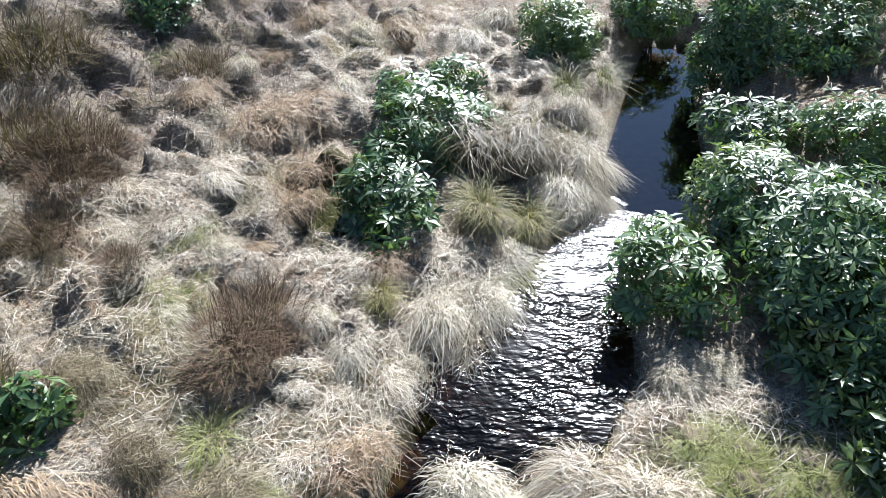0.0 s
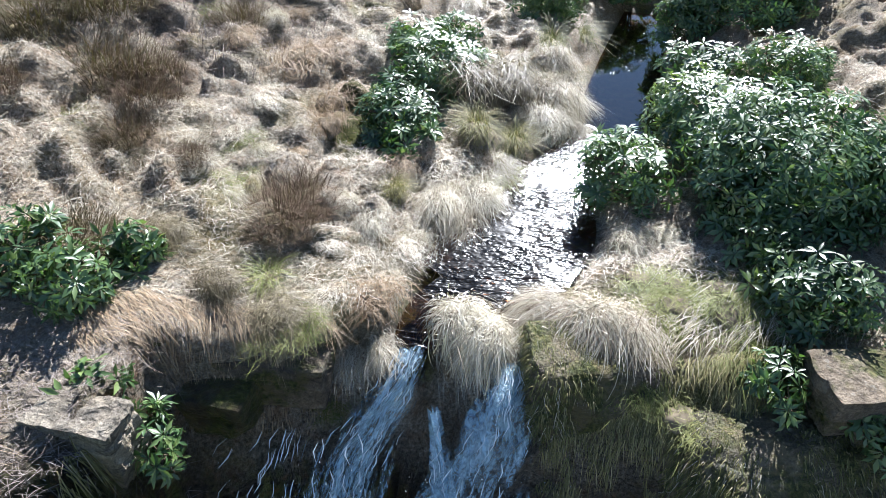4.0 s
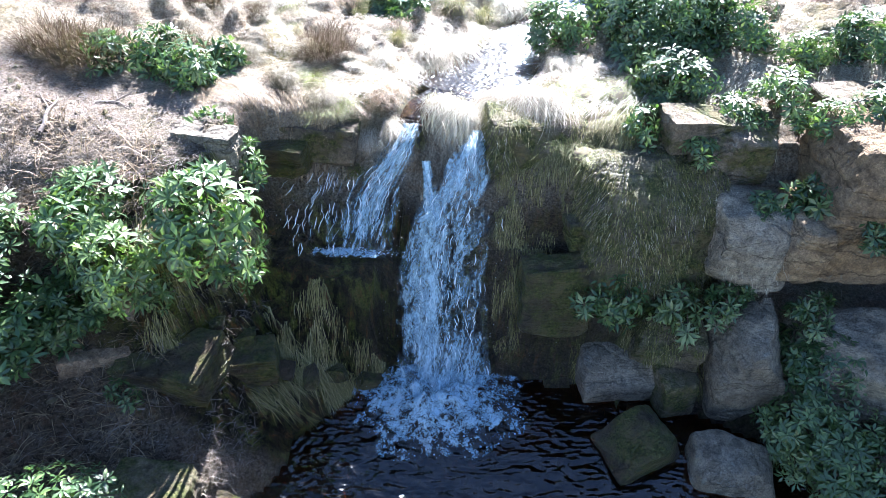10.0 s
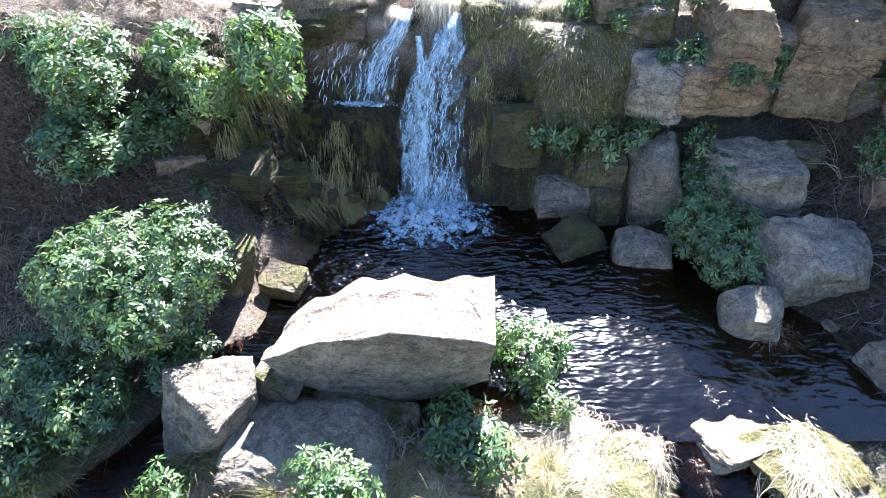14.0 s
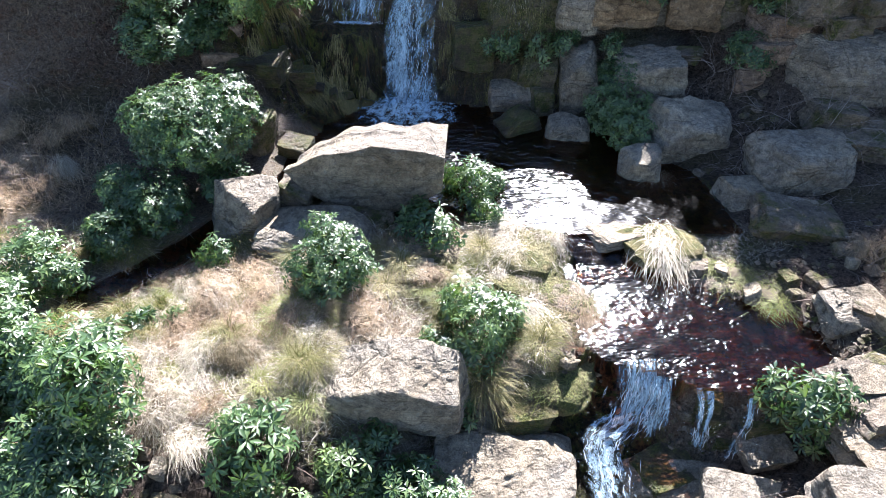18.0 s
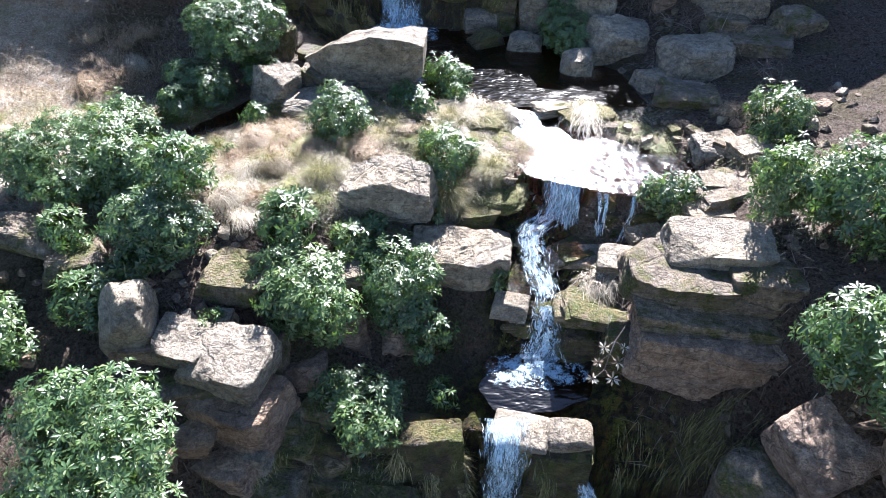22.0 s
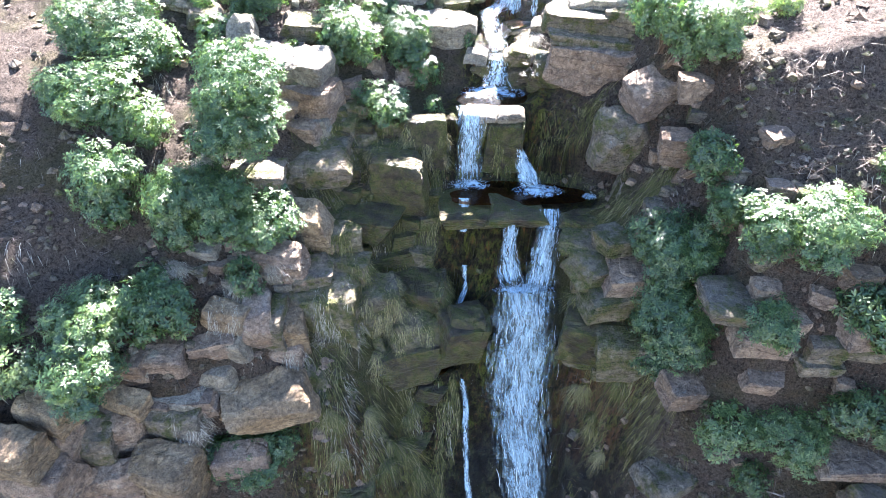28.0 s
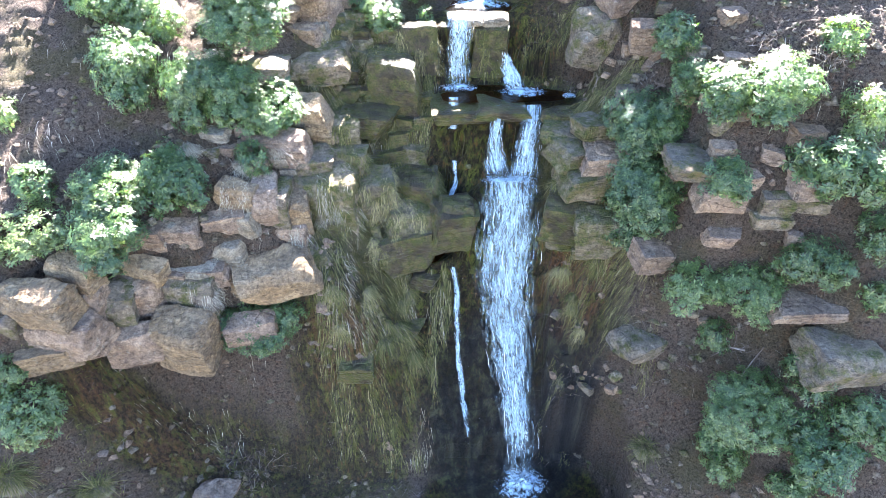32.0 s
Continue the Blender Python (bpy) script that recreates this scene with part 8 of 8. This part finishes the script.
def coat(which, per, seed, mat, label, bare=0.0, length=(.15, .5), width=(.006, .012)):
    """Blades rooted in patches on the sides of some crags, hanging down them: per blades to a square metre."""
    r = np.random.RandomState(seed)
    P, N = [], []
    for key in which:
        ob = CRAGS[key]
        me = ob.data
        c, nn, ar = np.empty(len(me.polygons) * 3), np.empty(len(me.polygons) * 3), np.empty(len(me.polygons))
        me.polygons.foreach_get("center", c)
        me.polygons.foreach_get("normal", nn)
        me.polygons.foreach_get("area", ar)
        turn = np.array(ob.matrix_world.to_3x3())
        c, nn = c.reshape(-1, 3) @ turn.T + np.array(ob.matrix_world.translation), nn.reshape(-1, 3) @ turn.T
        ok = (nn[:, 1] < .3) & (nn[:, 2] > -.35)
        ok &= vnoise(c[:, 0] * 1.6 + key, c[:, 2] * .6 + .3 * c[:, 1], 1.6, 3) > bare
        c, nn, ar = c[ok], nn[ok], ar[ok]
        if len(c):
            k = r.choice(len(c), int(per * ar.sum()) + 1, p=ar / ar.sum())
            P.append(c[k] + r.normal(size=(len(k), 3)) * .03)
            N.append(nn[k])
    P, N = np.concatenate(P), np.concatenate(N)
    k = len(P)
    head = np.arctan2(N[:, 1] - .15, N[:, 0]) + r.normal(size=k) * .4
    v, f = blades(P, head, r.uniform(*length, k) * .6, r.uniform(*width, k), r.uniform(.05, .45, k), r.uniform(.7, 1.9, k), 3)
    stuff("hanging_grass", v, f, mat, label, "grass")


coat((103, 102, 111), 1500, 51, HANGING, "short olive moss and grass clothing the boulder by the fall", -.05, (.04, .17), (.006, .012))
coat((103, 102, 105), 110, 52, STRAW, "bleached blades among the olive moss", .1, (.08, .28), (.004, .009))
coat((154, 156, 170, 163, 219, 223, 224, 218, 158, 165), 240, 53, HANGING, "olive grass and moss hanging from the wet blocks", .1, (.2, .7), (.008, .017))
coat((170, 174, 132, 164, 220), 300, 54, HANGING, "moss hanging down the dark columns", .05, (.2, .6), (.008, .016))
coat((219, 227, 213, 207), 130, 55, STRAW, "dry straw in the joints of the blocks", .1, (.2, .6), (.008, .016))


def litter(n, box, seed, label, where=None, length=(.05, .26), width=(.003, .009)):
    """Dead twigs and leaf stalks lying on bare soil."""
    p, r = scatter(n, *box, seed, where)
    k = len(p)
    v, f = blades(p + (0, 0, .015), r.rand(k) * 6.283, r.uniform(*length, k), r.uniform(*width, k), r.uniform(-.05, .3, k), np.full(k, .15), 2)
    stuff("twig_litter", v, f, TWIG, label, "twigs")


litter(22000, (-10, -2.8, -2.5, 2.4), 31, "brown litter of twigs and needles on bare soil")
litter(24000, (-14, 1, -36, -11), 32, "dead twigs and leaves on dark soil", lambda x, y: .2 + 1.3 * vnoise(x, y, .8, 3), (.15, .6), (.006, .018))
litter(30000, (6, 16, -36, -2), 33, "dead twigs and leaves on the dark slope", lambda x, y: .2 + 1.3 * vnoise(x, y, .8, 3), (.15, .6), (.006, .018))
litter(4000, (-9, -3, -9, -3), 34, "dead twigs on shaded soil")


# ---- bare shrubs, logs and loose stones ----
def bare_shrub(x, y, w, seed):
    """A leafless thicket of thin grey stems, arching and forking."""
    r = np.random.RandomState(seed)
    V, Fc = [], []
    z = float(ground_z(x, y))
    for i in range(18):
        a = r.rand() * 6.283
        p = np.array([x + r.normal() * w * .18, y + r.normal() * w * .18, z - .05])
        d = np.array([math.cos(a) * .8, math.sin(a) * .8 - .2, .75])
        rad = .010
        for k in range(5):
            d = d + r.normal(size=3) * .28 + (0, 0, -.13 * k)
            d /= np.linalg.norm(d)
            q = p + d * w * r.uniform(.10, .2)
            tube(V, Fc, p, q, rad, rad * .75, 4)
            if r.rand() < .7:
                e = d + r.normal(size=3) * .6
                e /= np.linalg.norm(e)
                tube(V, Fc, q, q + e * w * r.uniform(.1, .25), rad * .6, rad * .3, 3)
            p, rad = q, rad * .75
    me = mesh_of("bare_shrub", V, Fc, TWIG)
    return tagged(new("bare_shrub", me), "leafless thicket of thin grey stems", "shrub", "bare shrubs")


for i, (x, y, w) in enumerate([(9.6, -2.3, 2.2), (8.4, -4.1, 1.3), (10.6, -3.4, 2.4), (9.2, -3.2, 1.8), (8.9, -1.0, 1.8), (10.4, -1.2, 2.2), (11.6, -3.0, 2.2), (9.0, -5.9, 1.2), (7.7, -1.3, 1.6), (9.8, -5.2, 1.4), (11.4, -5.6, 1.6), (-6.1, -26.4, 2.2), (-5.2, -26.0, 1.6), (12.2, -21.3, 1.3), (13.8, -22.3, 1.6), (12.3, -26.2, 1.2), (-5.6, -7.4, 1.0), (-7.5, -3.4, 1.4), (-8.6, -4.6, 1.6), (-9.6, -2.6, 1.8), (-6.6, -1.9, 1.4), (9.8, -7.6, 1.4), (10.6, -9.4, 1.6), (9.2, -10.8, 1.2), (10.8, -13.4, 1.5), (9.0, -13.4, 1.6), (9.4, -20.2, 1.0), (-4.2, -1.6, 1.0), (8.6, -17.6, .9)]):
    bare_shrub(x, y, w, 50 + i)


def log(x, y, length, turn, rad, seed):
    r = np.random.RandomState(seed)
    V, Fc = [], []
    p, a = np.array([x, y, float(ground_z(x, y)) + rad]), radians(turn)
    for k in range(6):
        q = p + np.array([math.cos(a), math.sin(a), 0]) * length / 6
        q[2] = float(ground_z(q[0], q[1])) + rad * .8
        tube(V, Fc, p, q, rad * (1 - k / 8), rad * (1 - (k + 1) / 8), 7)
        p, a = q, a + r.normal() * .2
        if k in (2, 3):
            tube(V, Fc, p, p + np.array([r.normal() * .2, .25, .1]), rad * .5, rad * .2, 5)
    return tagged(new("dead_branch", mesh_of("dead_branch", V, Fc, TWIG)), "bleached dead branch lying on bare soil", "branch")


log(-5.55, .7, .75, 78, .035, 1)
log(-5.1, 1.5, .5, 30, .025, 2)
log(-9.2, -25.2, 1.4, 10, .05, 3)
log(11.6, -27.4, 1.5, 40, .05, 4)
log(12.4, -26.3, 1.0, 150, .04, 5)


def sprig(x, y, z):
    """A thin young shoot with a few pale whorls, hanging out of a joint."""
    top = tagged(new("hanging_sprig"), "thin shoot with pale leaf whorls hanging from a joint", "plant")
    V, Fc, tips = [], [], []
    p = np.array([x + .1, y + .5, z + .55])
    for i, (dx, dz) in enumerate([(-.2, -.25), (-.12, -.2), (-.1, -.28)]):
        q = p + (dx, -.18, dz)
        tube(V, Fc, p, q, .012, .008, 5)
        for sx in (-.22, .2):
            e = q + (sx, -.06, -.14 - .05 * i)
            tube(V, Fc, q, e, .007, .004, 4)
            tips.append(e)
        p = q
    child("stem", mesh_of("stem", V, Fc, TWIG), top)
    v, f = leaf_cloud(np.array(tips), np.tile((0, -.5, .85), (len(tips), 1)), 5, .13, 8)
    child("foliage", mesh_of("foliage", v, f, STRAW), top)


sprig(5.35, -15.02, -1.34)

def gravel(n, box, seed, mat, label, where=None, size=(.03, .13)):
    """Small broken stones and clods strewn over a slope, too many to count."""
    p, r = scatter(n, *box, seed, where)
    k = len(p)
    shape = np.array([(1, 0, 0), (.3, .95, 0), (-.8, .6, .1), (-.8, -.6, 0), (.3, -.95, .1), (.1, 0, .75), (0, 0, -.6)])
    v = shape[None] * (1 + .3 * r.normal(size=(k, 7, 3))) * r.uniform(*size, (k, 1, 1)) ** 1.0 * r.uniform(.6, 1.2, (k, 1, 3))
    a = r.rand(k) * 6.283
    c, s = np.cos(a)[:, None], np.sin(a)[:, None]
    v = np.stack([c * v[..., 0] - s * v[..., 1], s * v[..., 0] + c * v[..., 1], v[..., 2]], 2) + p[:, None]
    f = np.array([(i, (i + 1) % 5, 5) for i in range(5)] + [((i + 1) % 5, i, 6) for i in range(5)])[None] + (np.arange(k) * 7)[:, None, None]
    me = mesh_of("gravel", v.reshape(-1, 3), f.reshape(-1, 3), mat, False)
    tagged(new("gravel", me), label, "stones", kind="stuff")


gravel(4000, (-14, 0, -35, -11), 61, GRIT, "small stones and clods on the dark soil", lambda x, y: .1 + 1.2 * vnoise(x, y, .7, 3), (.05, .2))
gravel(3000, (-14, 0, -35, -11), 62, RED, "pinkish broken stones on the dark soil", lambda x, y: -.1 + 1.2 * vnoise(x + 8, y, .7, 3), (.05, .22))
gravel(5000, (6.5, 16, -35, -6.5), 63, GRIT, "small stones and clods on the bare slope", lambda x, y: .1 + 1.2 * vnoise(x, y, .7, 3), (.05, .18))
gravel(3000, (6.5, 16, -35, -6.5), 64, RED, "pinkish broken stones on the bare slope", lambda x, y: -.1 + 1.2 * vnoise(x + 8, y, .7, 3), (.05, .2))
gravel(2500, (-10, -2.8, -7, 2.2), 65, GRIT, "small stones in the litter of the bank", lambda x, y: .1 + 1.1 * vnoise(x, y, .9, 3), (.02, .07))
gravel(1500, (3.2, 9, -11, -6.4), 66, GRIT, "small stones between the slabs by the water", None, (.03, .1))
mat_of_grass(9000, (-12, 0, -35, -25.5), 13, GREENGRASS, "small green growth on the wet soil", lambda x, y: -.15 + 1.5 * vnoise(x, y, .8, 3), (.08, .3), (.3, 1.0), .4, (.012, .03))
mat_of_grass(6000, (6.5, 15, -35, -24), 14, RUSSET, "dry stems on the lower slope", lambda x, y: -.15 + 1.5 * vnoise(x, y, .8, 3), (.15, .5), (.3, 1.0), .4, (.008, .02))

SCREE_RND = random.Random(77)


def scree(n, x0, x1, y0, y1, kinds, lo=.12, hi=.38):
    """Loose stones shed over a slope."""
    for i in range(n):
        x, y = SCREE_RND.uniform(x0, x1), SCREE_RND.uniform(y0, y1)
        if not open_ground(x, y)[0]:
            continue
        w = SCREE_RND.uniform(lo, hi)
        ob = new("loose_stone", ROCKS[SCREE_RND.choice(kinds).name][SCREE_RND.randrange(12)])
        ob.matrix_world = pose(x, y, float(ground_z(x, y)) + w * .12, SCREE_RND.uniform(-25, 25), SCREE_RND.uniform(-25, 25), SCREE_RND.uniform(0, 360)) @ Matrix.Diagonal((w, w * .8, w * .6, 1))
        tagged(ob, "loose stone on the slope", "rock", "loose stones")


scree(50, -9, -3, -16, -11.5, (GRIT, RED, PALE))
scree(40, -9, -2, -24, -17, (GRIT, RED, PALE), .15, .5)
scree(50, 6.5, 12, -26, -16, (GRIT, RED), .15, .5)
scree(26, -3.5, 3.5, -19, -14, (WET, MOSS), .2, .5)
scree(24, 3, 10, -10.5, -6.2, (GRIT, PALE), .15, .5)
scree(24, 5.5, 10, -5, -.5, (GRIT,), .15, .45)
scree(40, 8, 14.5, -20, -11, (GRIT, RED, GRIT), .12, .35)
scree(40, 7.5, 13, -16, -6.5, (GRIT, RED, PALE), .12, .45)
scree(20, -3.4, 4, -.6, -.1, (WET,), .15, .4)
